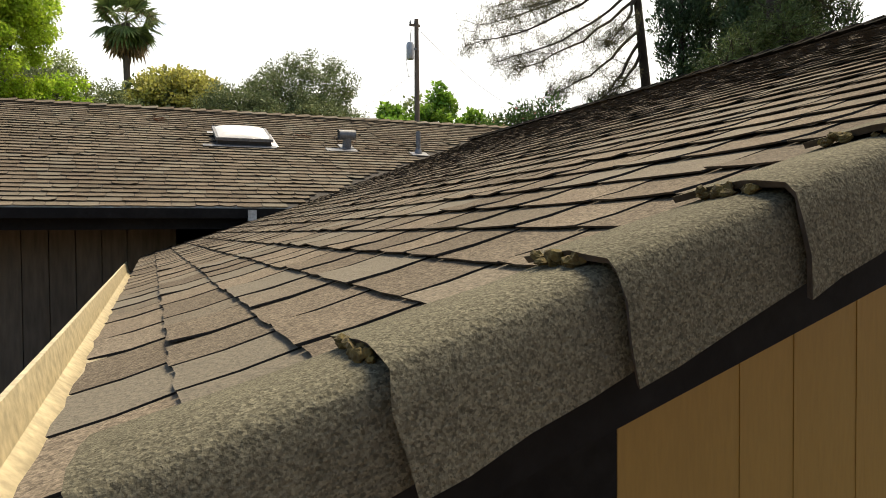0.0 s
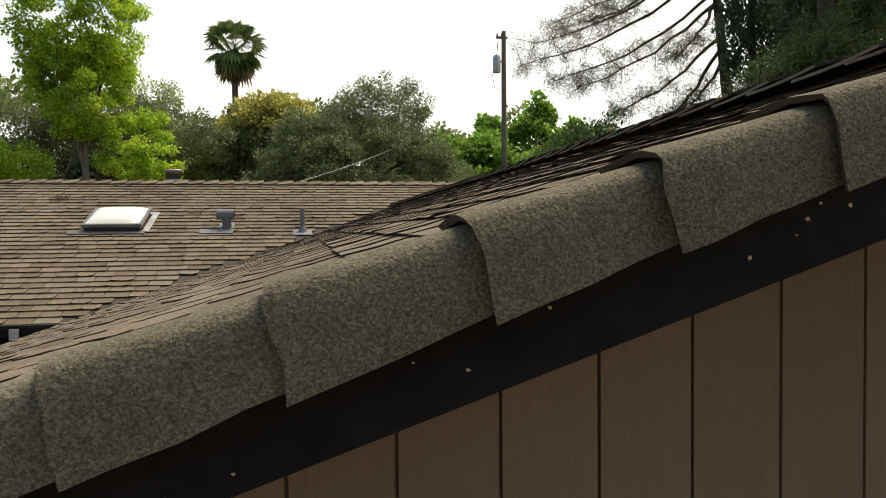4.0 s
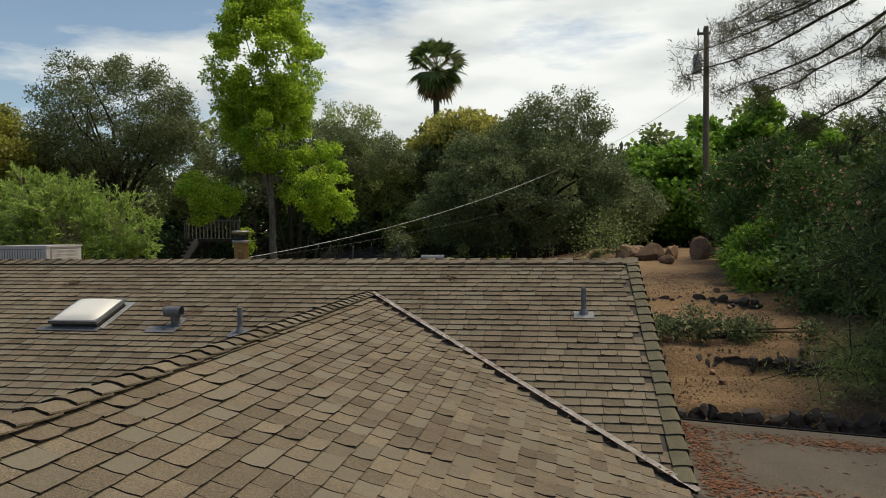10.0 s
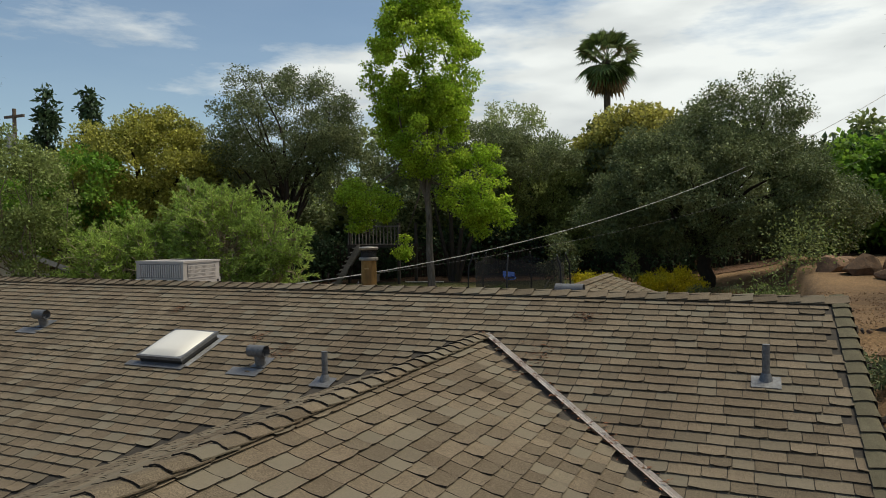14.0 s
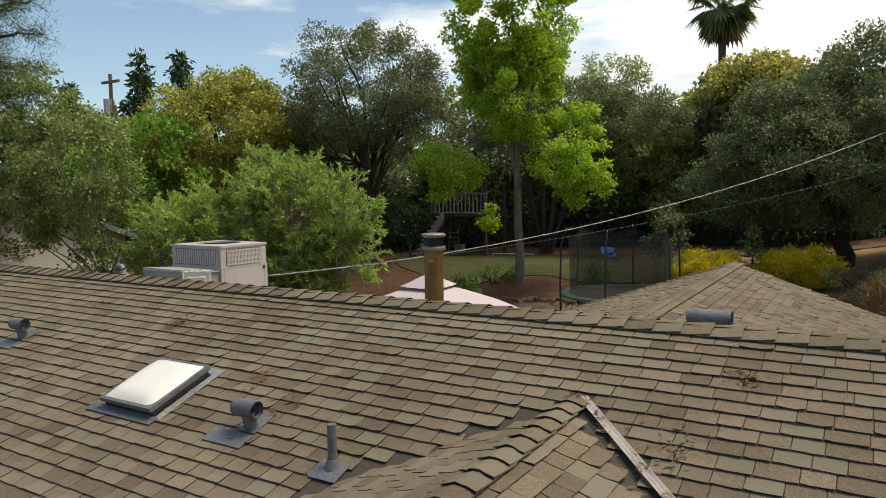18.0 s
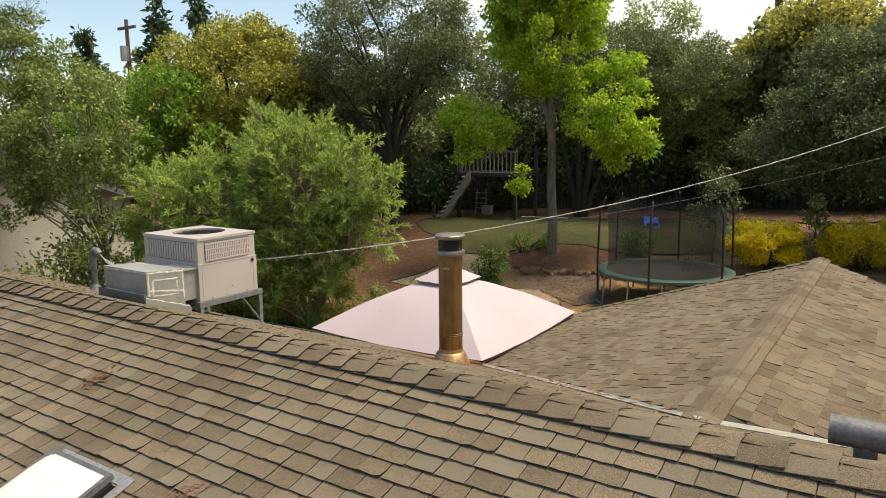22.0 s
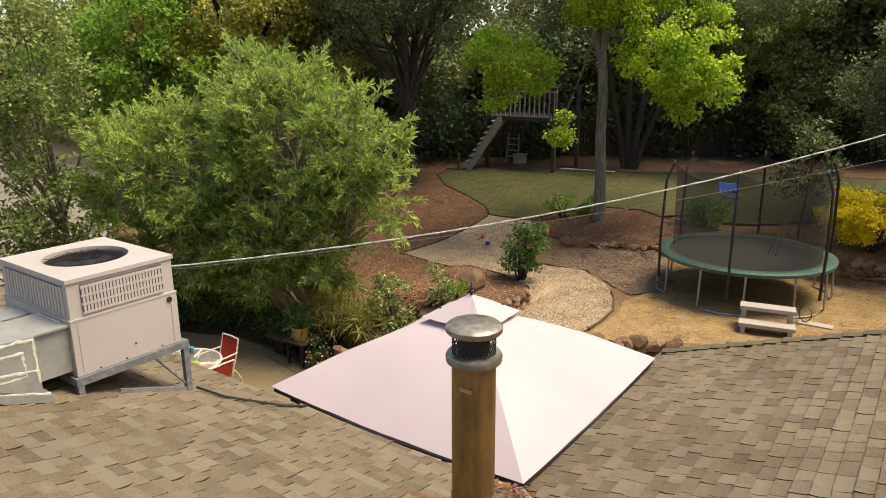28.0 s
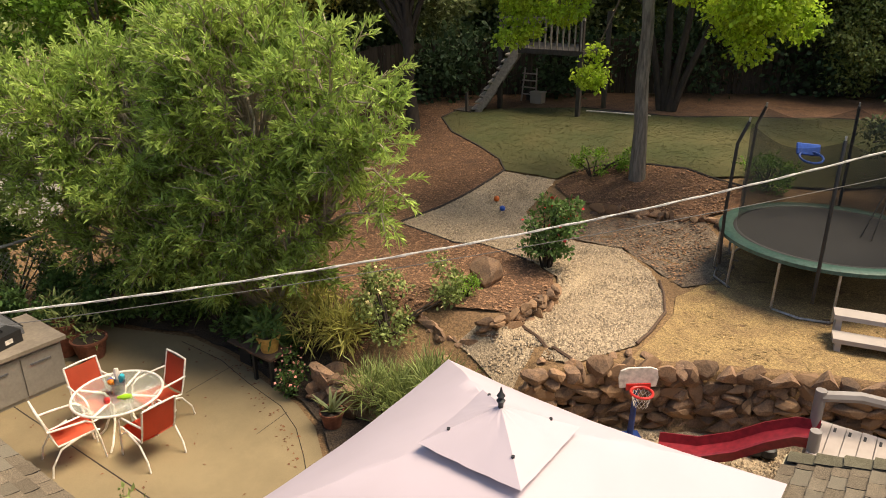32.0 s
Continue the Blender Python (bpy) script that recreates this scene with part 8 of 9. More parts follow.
rnd = random.Random(77)
near = []
for k in range(40):
    z = rnd.uniform(3.4, 6.6)
    a = rnd.uniform(2.2, 4.9)
    L = rnd.uniform(0.55, 1.0) * (3.3 - 0.55 * (z - 2.9))
    near.append((8.9 + L * math.cos(a), 11.6 + L * math.sin(a) * 0.8, z, z + rnd.uniform(0.0, 0.9)))
for k in range(20):
    z = rnd.uniform(4.5, 9)
    a = rnd.uniform(-1.5, 1.5)
    near.append((9.2 + 2.4 * math.cos(a), 11.6 + 2.4 * math.sin(a), z, z + 0.4))
pine("pine_tree", "dense dark pine with hanging needle branches", (8.8, 11.6, g(8.8, 11.6)), 12.0, near, L_PINE, 62000, 0.21, 71, tuft=0.19)
thin = [(5.9, 22.2, 8.8, 12.2), (6.3, 22.0, 9.5, 12.8), (6.9, 21.6, 8.2, 11.4), (7.4, 22.6, 10.5, 13.6), (7.0, 20.6, 9.7, 13.0), (8.2, 22.9, 8.3, 11.0), (9.0, 22.0, 11.6, 14.2), (9.5, 20.4, 6.2, 9.4), (8.4, 21.0, 7.0, 9.8), (10.0, 21.6, 12.6, 15.0), (10.4, 20.2, 8.7, 11.0), (11.0, 21.0, 7.0, 9.0), (15.5, 21, 11, 12.5), (14.5, 19.5, 12, 13.5)]
pine("pine_tree", "half-bare pine with long drooping branches", (13.3, 21.2, g(13.3, 21.2)), 16.5, thin, L_DRYPINE, 46000, 0.17, 72, lean=(-1.2, 0.2), tuft=0.28, arch=-0.07)
low = [(5.6 + 0.42 * k, 10.3 + 0.3 * (k % 3), 2.5 + 0.12 * (k % 4), 2.1) for k in range(9)]
pine("juniper_shrub", "low spreading green juniper beside the terrace", (7.8, 11.4, g(7.8, 11.4)), 2.5, low, L_OLIVE, 30000, 0.10, 73, r0=0.08, tuft=0.28)


def shrub(name, label, blobs, mat, count, size, seed, per=40, clump=0.3, ratio=0.5, droop=0.0, group="", flowers=None, stem=0.03):
    cx, cy = blobs[0][0], blobs[0][1]
    base = (cx, cy, g(cx, cy))
    t = thing(name, label, "shrub", group, at=base)
    cs, rs = clumps(blobs, per, clump, seed)
    loc = [tuple(Vector(c) - Vector(base)) for c in cs]
    r = random.Random(seed)
    bm = bmesh.new()
    for c in r.sample(loc, min(12, len(loc))):
        add_tube(bm, [(r.uniform(-0.06, 0.06), r.uniform(-0.06, 0.06), -0.05), tuple(Vector(c) * 0.5 + Vector((0, 0, 0.05))), c], [stem, stem * 0.6, stem * 0.25], 5)
    part("stem", bm, DARKBARK, t)
    leaf_cloud("foliage", loc, rs, count, size, mat, t, seed, ratio, 0.4, droop, hollow=0.25)
    if flowers:
        fm, fn, fs = flowers
        top = sorted(loc, key=lambda c: -c[2])[: max(4, len(loc) // 2)]
        leaf_cloud("blossom", top, [clump * 1.1] * len(top), fn, fs, fm, t, seed + 1, 0.9, 0.6, hollow=0.7)
    return t


shrub("oleander_shrub", "tall oleander with dusty pink flowers", [(8.4, 15.5, 4.0, 1.3, 1.6, 1.5), (8.2, 17.8, 4.4, 1.2, 1.4, 1.6), (8.6, 13.4, 3.4, 1.0, 1.2, 1.2)], L_ROSE, 15000, 0.16, 81, 90, 0.4, 0.25, flowers=(L_PINK, 420, 0.08))
shrub("oleander_shrub", "tall oleander with dusty pink flowers", [(8.0, 21.0, 5.0, 1.4, 1.8, 1.7), (8.3, 24.5, 5.0, 1.5, 1.8, 1.6)], L_ROSE, 11000, 0.2, 82, 70, 0.5, 0.3, flowers=(L_PINK, 420, 0.09))
shrub("yellow_green_shrub", "bright yellow-green shrub on the terrace", [(7.0, 18.8, 3.7, 0.8, 0.9, 0.8), (6.6, 17.2, 3.3, 0.6, 0.6, 0.5)], L_BRIGHT, 4200, 0.11, 83, 40, 0.25, 0.6)
shrub("terrace_shrub", "low dusty shrub on the dirt terrace", [(4.7, 13.4, 2.65, 0.9, 0.4, 0.3), (5.9, 13.3, 2.6, 0.8, 0.4, 0.28), (3.9, 13.5, 2.6, 0.5, 0.4, 0.25)], L_GREY, 4200, 0.08, 84, 40, 0.2, 0.4)
shrub("golden_shrub", "low mound of bright golden-yellow foliage", [(-2.7, 27.9, 2.35, 1.1, 0.9, 0.62)], L_GOLD, 14000, 0.07, 85, 60, 0.24, 0.5, group="golden shrubs")
shrub("golden_shrub", "low mound of bright golden-yellow foliage", [(-0.3, 28.4, 2.5, 1.3, 0.9, 0.65)], L_GOLD, 16000, 0.07, 86, 70, 0.24, 0.5, group="golden shrubs")
shrub("grey_shrub", "soft grey-green shrub beside the golden mounds", [(1.3, 27.6, 2.2, 0.9, 0.8, 0.5), (2.4, 26.6, 2.3, 0.9, 0.7, 0.5)], L_GREY, 4500, 0.08, 87, 40, 0.22, 0.3)
shrub("dry_grass_clump", "feathery clump of dry straw grass", [(2.3, 24.8, 2.0, 0.9, 0.7, 0.45)], L_DRYPALM, 2500, 0.3, 88, 20, 0.3, 0.06, -1.2)
shrub("rose_bush", "upright rose bush with dark red blooms", [(-8.85, 22.6, 1.85, 0.5, 0.5, 0.55), (-8.6, 22.7, 2.2, 0.35, 0.35, 0.35)], L_ROSE, 2600, 0.075, 89, 40, 0.16, 0.65, flowers=(BRIGHTRED, 26, 0.07))
shrub("rose_bush", "loose rose bush with pale yellow blooms", [(-10.0, 19.6, 1.3, 0.6, 0.5, 0.5), (-10.5, 19.9, 1.4, 0.4, 0.4, 0.45), (-9.6, 20.4, 1.55, 0.4, 0.35, 0.4)], L_OLIVE, 2200, 0.075, 90, 36, 0.18, 0.6, flowers=(material("pale_yellow_petal", (0.75, 0.62, 0.30, 1), rough=0.7), 34, 0.07))
shrub("perennial_clump", "clump of arching yellow-green strap leaves", [(-11.2, 19.15, 0.95, 0.7, 0.4, 0.3), (-10.7, 19.2, 0.9, 0.4, 0.3, 0.25)], leaf("strap_leaf", (0.45, 0.42, 0.12, 1), (0.24, 0.28, 0.06, 1)), 1300, 0.34, 91, 16, 0.25, 0.07, -0.3)
shrub("dwarf_shrub", "small rounded bright green shrub on the mulch", [(-9.35, 20.75, 1.35, 0.24, 0.24, 0.2)], L_BRIGHT, 900, 0.05, 92, 16, 0.1, 0.6)
shrub("feather_grass", "grey-green feathery grass beside the gazebo", [(-8.9, 18.35, 0.55, 0.55, 0.4, 0.4), (-8.4, 18.6, 0.65, 0.5, 0.4, 0.45)], L_OLIVE, 4200, 0.3, 93, 30, 0.28, 0.04, -1.0)
shrub("maple_underplanting", "small green shrub under the maple", [(-10.2, 27.3, 1.9, 0.5, 0.4, 0.3), (-9.6, 27.6, 2.0, 0.35, 0.3, 0.25)], L_BRIGHT, 1200, 0.07, 94, 20, 0.16, 0.5)
shrub("small_green_shrub", "small green shrub beside the trampoline", [(-6.5, 28.0, 2.05, 0.5, 0.45, 0.4)], L_BRIGHT, 1500, 0.08, 95, 24, 0.18, 0.5)
shrub("pink_flower_shrub", "small shrub with pink flowers at the patio edge", [(-10.9, 18.3, 0.4, 0.3, 0.2, 0.28)], L_ROSE, 600, 0.06, 96, 14, 0.12, 0.6, flowers=(L_PINK, 60, 0.05))
for i, b in enumerate(((-13.2, 18.95, 0.35, 1.0, 0.35, 0.3), (-12.0, 18.85, 0.35, 0.7, 0.3, 0.28), (-14.6, 18.7, 0.5, 0.7, 0.5, 0.45), (-15.8, 16.9, 0.6, 0.7, 0.8, 0.6), (-15.6, 17.9, 0.8, 0.9, 0.6, 0.8), (-17.2, 17.0, 0.9, 1.0, 1.2, 0.9))):
    shrub("ground_cover", "low dark green planting at the patio edge", [b], L_ROSE, 1800 if i < 3 else 3200, 0.09, 300 + i, 24, 0.2, 0.5, group="low patio planting")
shrub("rambling_weed", "thin weeds growing up at the roof edge", [(-8.3, 14.5, 1.65, 0.22, 0.2, 0.7), (-7.85, 14.45, 1.5, 0.12, 0.12, 0.6)], L_OLIVE, 190, 0.062, 98, 16, 0.1, 0.55, stem=0.004)
shrub("fern_clump", "arching green palm leaves in the shade", [(-13.9, 19.6, 0.9, 0.6, 0.5, 0.4), (-15.2, 19.4, 0.9, 0.6, 0.5, 0.4)], L_BRIGHT, 500, 0.5, 99, 14, 0.3, 0.1, 0.2)
tree("sapling", "thin young tree behind the trampoline net", (-4.3, 28.3, g(-4.3, 28.3)), (-4.2, 28.3, 3.4), [(-4.1, 28.2, 3.6, 0.55, 0.5, 0.9), (-4.6, 28.3, 2.9, 0.4, 0.4, 0.5)], L_GREY, 1300, 0.1, 34, 0.2, 0.03, BARK, 51, ratio=0.6)
tree("sapling", "thin young tree among the golden shrubs", (-1.6, 28.6, g(-1.6, 28.6)), (-1.6, 28.6, 3.0), [(-1.6, 28.6, 3.1, 0.3, 0.3, 0.6)], L_OLIVE, 500, 0.12, 16, 0.16, 0.025, BARK, 52, ratio=0.6)

# trees to the west, beyond the patio
tree("small_leaved_tree", "loose grey-green tree with crossing branches", (-18.6, 17.6, g(-18.6, 17.6)), (-18.5, 17.5, 3.2),
     [(-18.5, 16.7, 5.8, 1.9, 1.7, 1.8), (-17.7, 16.6, 3.0, 0.8, 0.8, 1.0), (-20.0, 15.8, 4.6, 1.4, 1.4, 1.5), (-19.6, 16.0, 7.6, 1.3, 1.1, 1.3)], L_SMALL, 34000, 0.105, 230, 0.36, 0.1, PALEBARK, 53, limb_n=22, hollow=0.25)
tree("small_leaved_tree", "bright green leafy tree by the neighbouring house", (-23.5, 23.2, g(-23.5, 23.2)), (-23.5, 23.2, 4.5),
     [(-23.4, 23.0, 6.0, 2.3, 2.0, 2.2), (-25.5, 22.0, 5.4, 1.8, 1.8, 2.0)], L_BRIGHT, 11000, 0.17, 90, 0.5, 0.16, BARK, 54)
west = [(-20.4 + 1.7 * math.cos(k * 1.9), 15.6 + 1.1 * math.sin(k * 1.9), 7.8 + 0.26 * k, 7.6 + 0.26 * k) for k in range(20)]
pine("pine_tree", "pine branches with green needles", (-21.9, 15.6, g(-21.9, 15.6)), 13.5, west, L_PINE, 29000, 0.16, 74, lean=(0.4, 0), r0=0.12, tuft=0.4)


def spruce(x, y, h, r, seed):
    t = thing("spruce_tree", "dark conifer far beyond the neighbouring houses", "spruce", "distant conifers", at=(x, y, 1.0))
    part("trunk", tube([(0, 0, -0.5), (0, 0, h * 0.95)], [0.3, 0.05], 6), DARKBARK, t)
    rnd = random.Random(seed)
    cs, rr = [], []
    for k in range(110):
        u = rnd.random() ** 0.7
        rad = r * u * rnd.uniform(0.5, 1)
        a = rnd.uniform(0, 6.28)
        cs.append((rad * math.cos(a), rad * math.sin(a), h * (1 - u * 0.92)))
        rr.append((0.7, 0.7, 0.4))
    leaf_cloud("crown", cs, rr, 4200, 0.5, L_CYPRESS, t, seed, 0.4, 0.2, 0.3, hollow=0.1)


for i, (x, y, h, r) in enumerate(((-48.5, 40.5, 15.5, 2.6), (-46.0, 42.5, 15.2, 2.4), (-52.5, 37.0, 12.6, 2.5), (-55, 34, 11.0, 2.4), (-50, 36.0, 10.2, 2.2))):
    spruce(x, y, h, r, 120 + i)


# ---------------------------------------------------------------- woods all round
def woods(name, label, line, mat, count, size, seed, zlo, zhi, depth):
    rs = np.random.RandomState(seed)
    line = np.array(line, float)
    seg = np.linalg.norm(np.diff(line, axis=0), axis=1)
    cum = np.r_[0, np.cumsum(seg)]
    cs, rr = [], []
    n = int(cum[-1] * 2.2)
    for _ in range(n):
        s = rs.rand() * cum[-1]
        x, y = np.interp(s, cum, line[:, 0]), np.interp(s, cum, line[:, 1])
        x, y = x + rs.normal() * depth, y + rs.normal() * depth
        top = zlo + (zhi - zlo) * (0.55 + 0.45 * math.sin(s * 0.55 + seed) * math.sin(s * 0.21 + 1))
        z = g(x, y) + 0.5 + rs.rand() * top
        r = rs.uniform(0.7, 1.5)
        cs.append((x, y, z))
        rr.append((r, r, r * 0.8))
    ob = leaf_cloud(name, cs, rr, count, size, mat, None, seed, 0.6, 0.4, hollow=0.2)
    return tagged(ob, label, "woods", kind="stuff")


woods("woods", "dark broadleaf woods behind the back fence", [(-30, 30), (-22, 36), (-14, 43), (-4, 47.5), (6, 46), (14, 47), (24, 45)], L_OLIVE, 46000, 0.32, 201, 3.0, 6.5, 1.6)
woods("woods", "olive-green woods further back", [(-48, 26), (-34, 36), (-22, 46), (-8, 54), (8, 54), (22, 52), (36, 40)], L_OLIVE, 36000, 0.45, 202, 4.5, 9.5, 2.6)
woods("woods", "dense shrubs along the east slope", [(10.5, 9), (11, 14), (11.2, 17)], L_CYPRESS, 15000, 0.24, 203, 3.0, 5.5, 0.5)
woods("woods", "dark shrubs at the foot of the oleanders", [(7.6, 14.2), (7.9, 16.5), (8.2, 19.5)], L_ROSE, 9000, 0.11, 211, 0.5, 1.3, 0.3)
woods("woods", "low shrubs at the edge of the dirt slope", [(2.4, 27.6), (3.2, 26.4), (3.6, 25.0)], L_OLIVE, 5200, 0.085, 212, 0.2, 0.8, 0.3)
woods("woods", "green shrubs further along the east slope", [(10.6, 18), (10.8, 26), (11, 32), (10, 37)], L_ROSE, 15000, 0.2, 209, 1.2, 3.0, 0.6)
woods("woods", "shrubs beyond the patio and neighbouring house", [(-18, 14.5), (-17.6, 18), (-16.5, 21), (-16, 23.5)], L_OLIVE, 12000, 0.14, 204, 1.2, 2.8, 0.6)
woods("woods", "dark hedge growing behind the back fence", [(-22, 27), (-19, 33), (-13.5, 37.2), (-10.6, 38.6)], L_OAK, 26000, 0.2, 208, 3.2, 5.6, 0.6)
woods("woods", "dark undergrowth below the oaks", [(-20, 29), (-17, 32.5), (-12.5, 36.5), (-6, 38.8), (4, 38)], L_CYPRESS, 14000, 0.2, 205, 0.8, 2.2, 0.7)
woods("woods", "dense dark thicket closing the view behind the fence", [(-26, 27), (-20, 34.5), (-12, 40), (-2, 42.2), (7, 41.5), (12, 40)], L_CYPRESS, 30000, 0.42, 210, 3.4, 5.6, 0.5)
woods("woods", "distant hazy green hillside trees", [(-110, 40), (-80, 75), (-40, 100), (0, 110), (40, 105), (80, 80), (110, 40)], L_GREY, 22000, 1.1, 206, 7, 14, 5)
woods("woods", "trees across the street", [(30, -40), (10, -45), (-20, -42), (-40, -20), (-45, 0)], L_OLIVE, 12000, 0.7, 207, 5, 9, 2)

# fallen needles and leaves
rs = np.random.RandomState(9)


def litter(name, label, count, place, size, mat, seed, thin=0.06, wide=0.2):
    rs = np.random.RandomState(seed)
    v, f = [], []
    for k in range(count):
        x, y, z, a = place(rs)
        L = size * rs.uniform(0.5, 1.4)
        d = Vector((math.cos(a), math.sin(a), 0)) * L
        w = Vector((-math.sin(a), math.cos(a), 0)) * L * rs.uniform(thin, wide)
        i = len(v)
        o = Vector((x, y, z))
        v += [o, o + d * 0.5 + w + Vector((0, 0, 0.006)), o + d, o + d * 0.5 - w + Vector((0, 0, 0.004))]
        f.append((i, i + 1, i + 2, i + 3))
    return mesh(name, v, f, mat, None, label, kind="stuff", category="litter")


drifts = [(random.uniform(3.5, 8.5), random.uniform(0.5, 8.2), random.uniform(0.15, 0.5)) for _ in range(34)]


def on_carport(rs):
    cx, cy, r = drifts[rs.randint(len(drifts))]
    if rs.rand() < 0.22:
        x, y = 3.48 + abs(rs.normal()) * 0.18, rs.uniform(1.5, 8.2)
    else:
        x, y = cx + rs.normal() * r * 1.6, cy + rs.normal() * r * 0.4
    x, y = min(max(x, 3.46), 9.0), min(max(y, -1), 8.28)
    return x, y, 2.31 - 0.0593 * (x - 3.3) + 0.006, rs.uniform(0, 6.28)


litter("fallen_needles", "reddish drifts of fallen pine needles on the flat roof", 11000, on_carport, 0.065, NEEDLE, 1)


def in_valley(rs):
    u = rs.rand()
    x = WX + (vr_e - WX) * u + rs.normal() * 0.05
    y = vl_y + (EAVE_F - vl_y) * u + rs.normal() * 0.05
    return x, y, max(z_wing(x), z_front(y)) + 0.04, rs.uniform(0, 6.28)


litter("fallen_needles", "rusty needles gathered in the roof valley", 170, in_valley, 0.05, NEEDLE, 2)


def on_roof(rs):
    k = rs.randint(7)
    spots = ((-2.1, 8.25, 0.12), (0.6, 8.6, 0.12), (-4.3, 9.1, 0.06), (2.6, 3.3, 0.5), (2.9, 5.0, 0.35), (-2.6, 8.5, 0.07), (0.9, 9.3, 0.05))
    x, y, r = spots[k][0] + rs.normal() * spots[k][2], spots[k][1] + rs.normal() * spots[k][2], 0
    return x, y, max(z_wing(x) if y < vl_y else 0, z_front(y)) + 0.022, rs.uniform(0, 6.28)


litter("fallen_leaves", "small rusty leaf litter caught on the shingles", 420, on_roof, 0.045, NEEDLE, 3)


def on_back(rs):
    if rs.rand() < 0.6:
        x, y = -3.95 + rs.normal() * 0.1, 13.85 + rs.normal() * 0.09
    else:
        u = rs.rand()
        x, y = BX + (BL_E - BX) * u + rs.normal() * 0.05, bv_y + (EAVE_B - bv_y) * u + rs.normal() * 0.05
    return x, y, max(z_back(y), z_bwing(x)) + 0.04, rs.uniform(0, 6.28)


litter("fallen_needles", "brown litter in the rear valley", 150, on_back, 0.07, NEEDLE, 4)


def on_mulch(rs):
    while True:
        x, y = rs.uniform(-17.5, -6.8), rs.uniform(19.3, 31.0)
        if inside(x, y, BED_WEST) or inside(x, y, BED_MAPLE) or (inside(x, y, ASH) and rs.rand() < 0.6):
            return x, y, g(x, y) + 0.055, rs.uniform(0, 6.28)


litter("bark_chips", "pale curled bark chips scattered over the mulch", 30000, on_mulch, 0.06, material("pale_bark_chip", (0.29, 0.16, 0.09, 1), (0.10, 0.054, 0.03, 1), rough=0.95, stain=9, vary=0.6), 5, 0.15, 0.4)


def on_gravel(rs):
    while True:
        x, y = rs.uniform(-13.0, -6.6), rs.uniform(19.8, 27.1)
        if inside(x, y, PATH):
            return x, y, g(x, y) + 0.042, rs.uniform(0, 6.28)


def pebbles(name, label, count, place, mat, seed):
    rs = np.random.RandomState(seed)
    v, f = [], []
    for k in range(count):
        x, y, z, a = place(rs)
        s = rs.uniform(0.011, 0.034)
        c, d = math.cos(a) * s, math.sin(a) * s
        i = len(v)
        h = s * rs.uniform(0.5, 0.9)
        v += [(x + c, y + d, z - 0.01), (x - d * 0.7, y + c * 0.7, z - 0.01), (x - c, y - d, z - 0.01), (x + d * 0.7, y - c * 0.7, z - 0.01), (x, y, z + h * 0.6), (x + c * 0.4, y + d * 0.4, z + h * 0.5)]
        f += [(i, i + 1, i + 4), (i + 1, i + 2, i + 4), (i + 2, i + 3, i + 4), (i + 3, i + 5, i + 4), (i + 3, i, i + 5), (i, i + 4, i + 5)]
    return mesh(name, v, f, mat, None, label, kind="stuff", category="gravel")


PEBBLE = material("pale_pebble", (0.40, 0.315, 0.22, 1), (0.27, 0.205, 0.14, 1), rough=0.9, grain=20, vary=0.4)
pebbles("pebbles", "loose pale pebbles of the garden path", 17000, on_gravel, PEBBLE, 6)


def on_play(rs):
    while True:
        x, y = rs.uniform(-8.4, -3.6), rs.uniform(17.6, 21.3)
        if y < float(np.interp(x, WALL_X, WALL_Y)) - 0.25:
            return x, y, 0.035, rs.uniform(0, 6.28)


pebbles("pebbles", "loose pale pebbles of the play area", 6500, on_play, PEBBLE, 7)


def on_terrace(rs):
    x, y = rs.uniform(3.6, 8.6), rs.uniform(10.6, 21.0)
    return x, y, g(x, y) + 0.01, rs.uniform(0, 6.28)


CLOD = material("dry_clod", (0.25, 0.15, 0.075, 1), (0.14, 0.085, 0.05, 1), rough=0.97, grain=20, vary=0.5)
pebbles("clods", "loose clods and chips on the dirt terraces", 5000, on_terrace, CLOD, 8)


def on_straw(rs):
    while True:
        x, y = rs.uniform(-6.6, 2.5), rs.uniform(21.4, 27.0)
        if y > float(np.interp(x, WALL_X, WALL_Y)) + 0.3:
            return x, y, g(x, y) + 0.022, rs.uniform(0, 6.28)


litter("straw_litter", "dry stems and leaf bits on the trampled grass", 6000, on_straw, 0.075, material("dry_stem", (0.36, 0.25, 0.11, 1), (0.17, 0.11, 0.06, 1), rough=0.95, vary=0.5), 9, 0.05, 0.22)


def on_lawn(rs):
    while True:
        x, y = rs.uniform(-16.0, -3.2), rs.uniform(27.3, 34.6)
        if inside(x, y, LAWN_EDGE):
            return x, y, g(x, y) + 0.066, rs.uniform(0, 6.28)


litter("grass_blades", "short olive grass blades of the lawn", 26000, on_lawn, 0.05, leaf("grass_blade", (0.062, 0.075, 0.022, 1), (0.10, 0.095, 0.034, 1), 0.3), 10, 0.08, 0.2)


def on_patio(rs):
    x, y = rs.uniform(-13.8, -9.6), rs.uniform(14.2, 17.9)
    if rs.rand() < 0.6:
        q = rs.uniform(0, 1)
        x, y = -9.3 - 4.2 * q + rs.normal() * 0.12, 17.1 + 1.2 * min(1, q * 1.6) + rs.normal() * 0.1
    return x, y, 0.024, rs.uniform(0, 6.28)


litter("fallen_leaves", "small dry leaves blown over the patio", 180, on_patio, 0.05, NEEDLE, 11, 0.15, 0.4)

# ---------------------------------------------------------------- shingles, laid course by course
WIDTHS = (0.17, 0.195, 0.225, 0.26, 0.31)
EXPO = 0.148


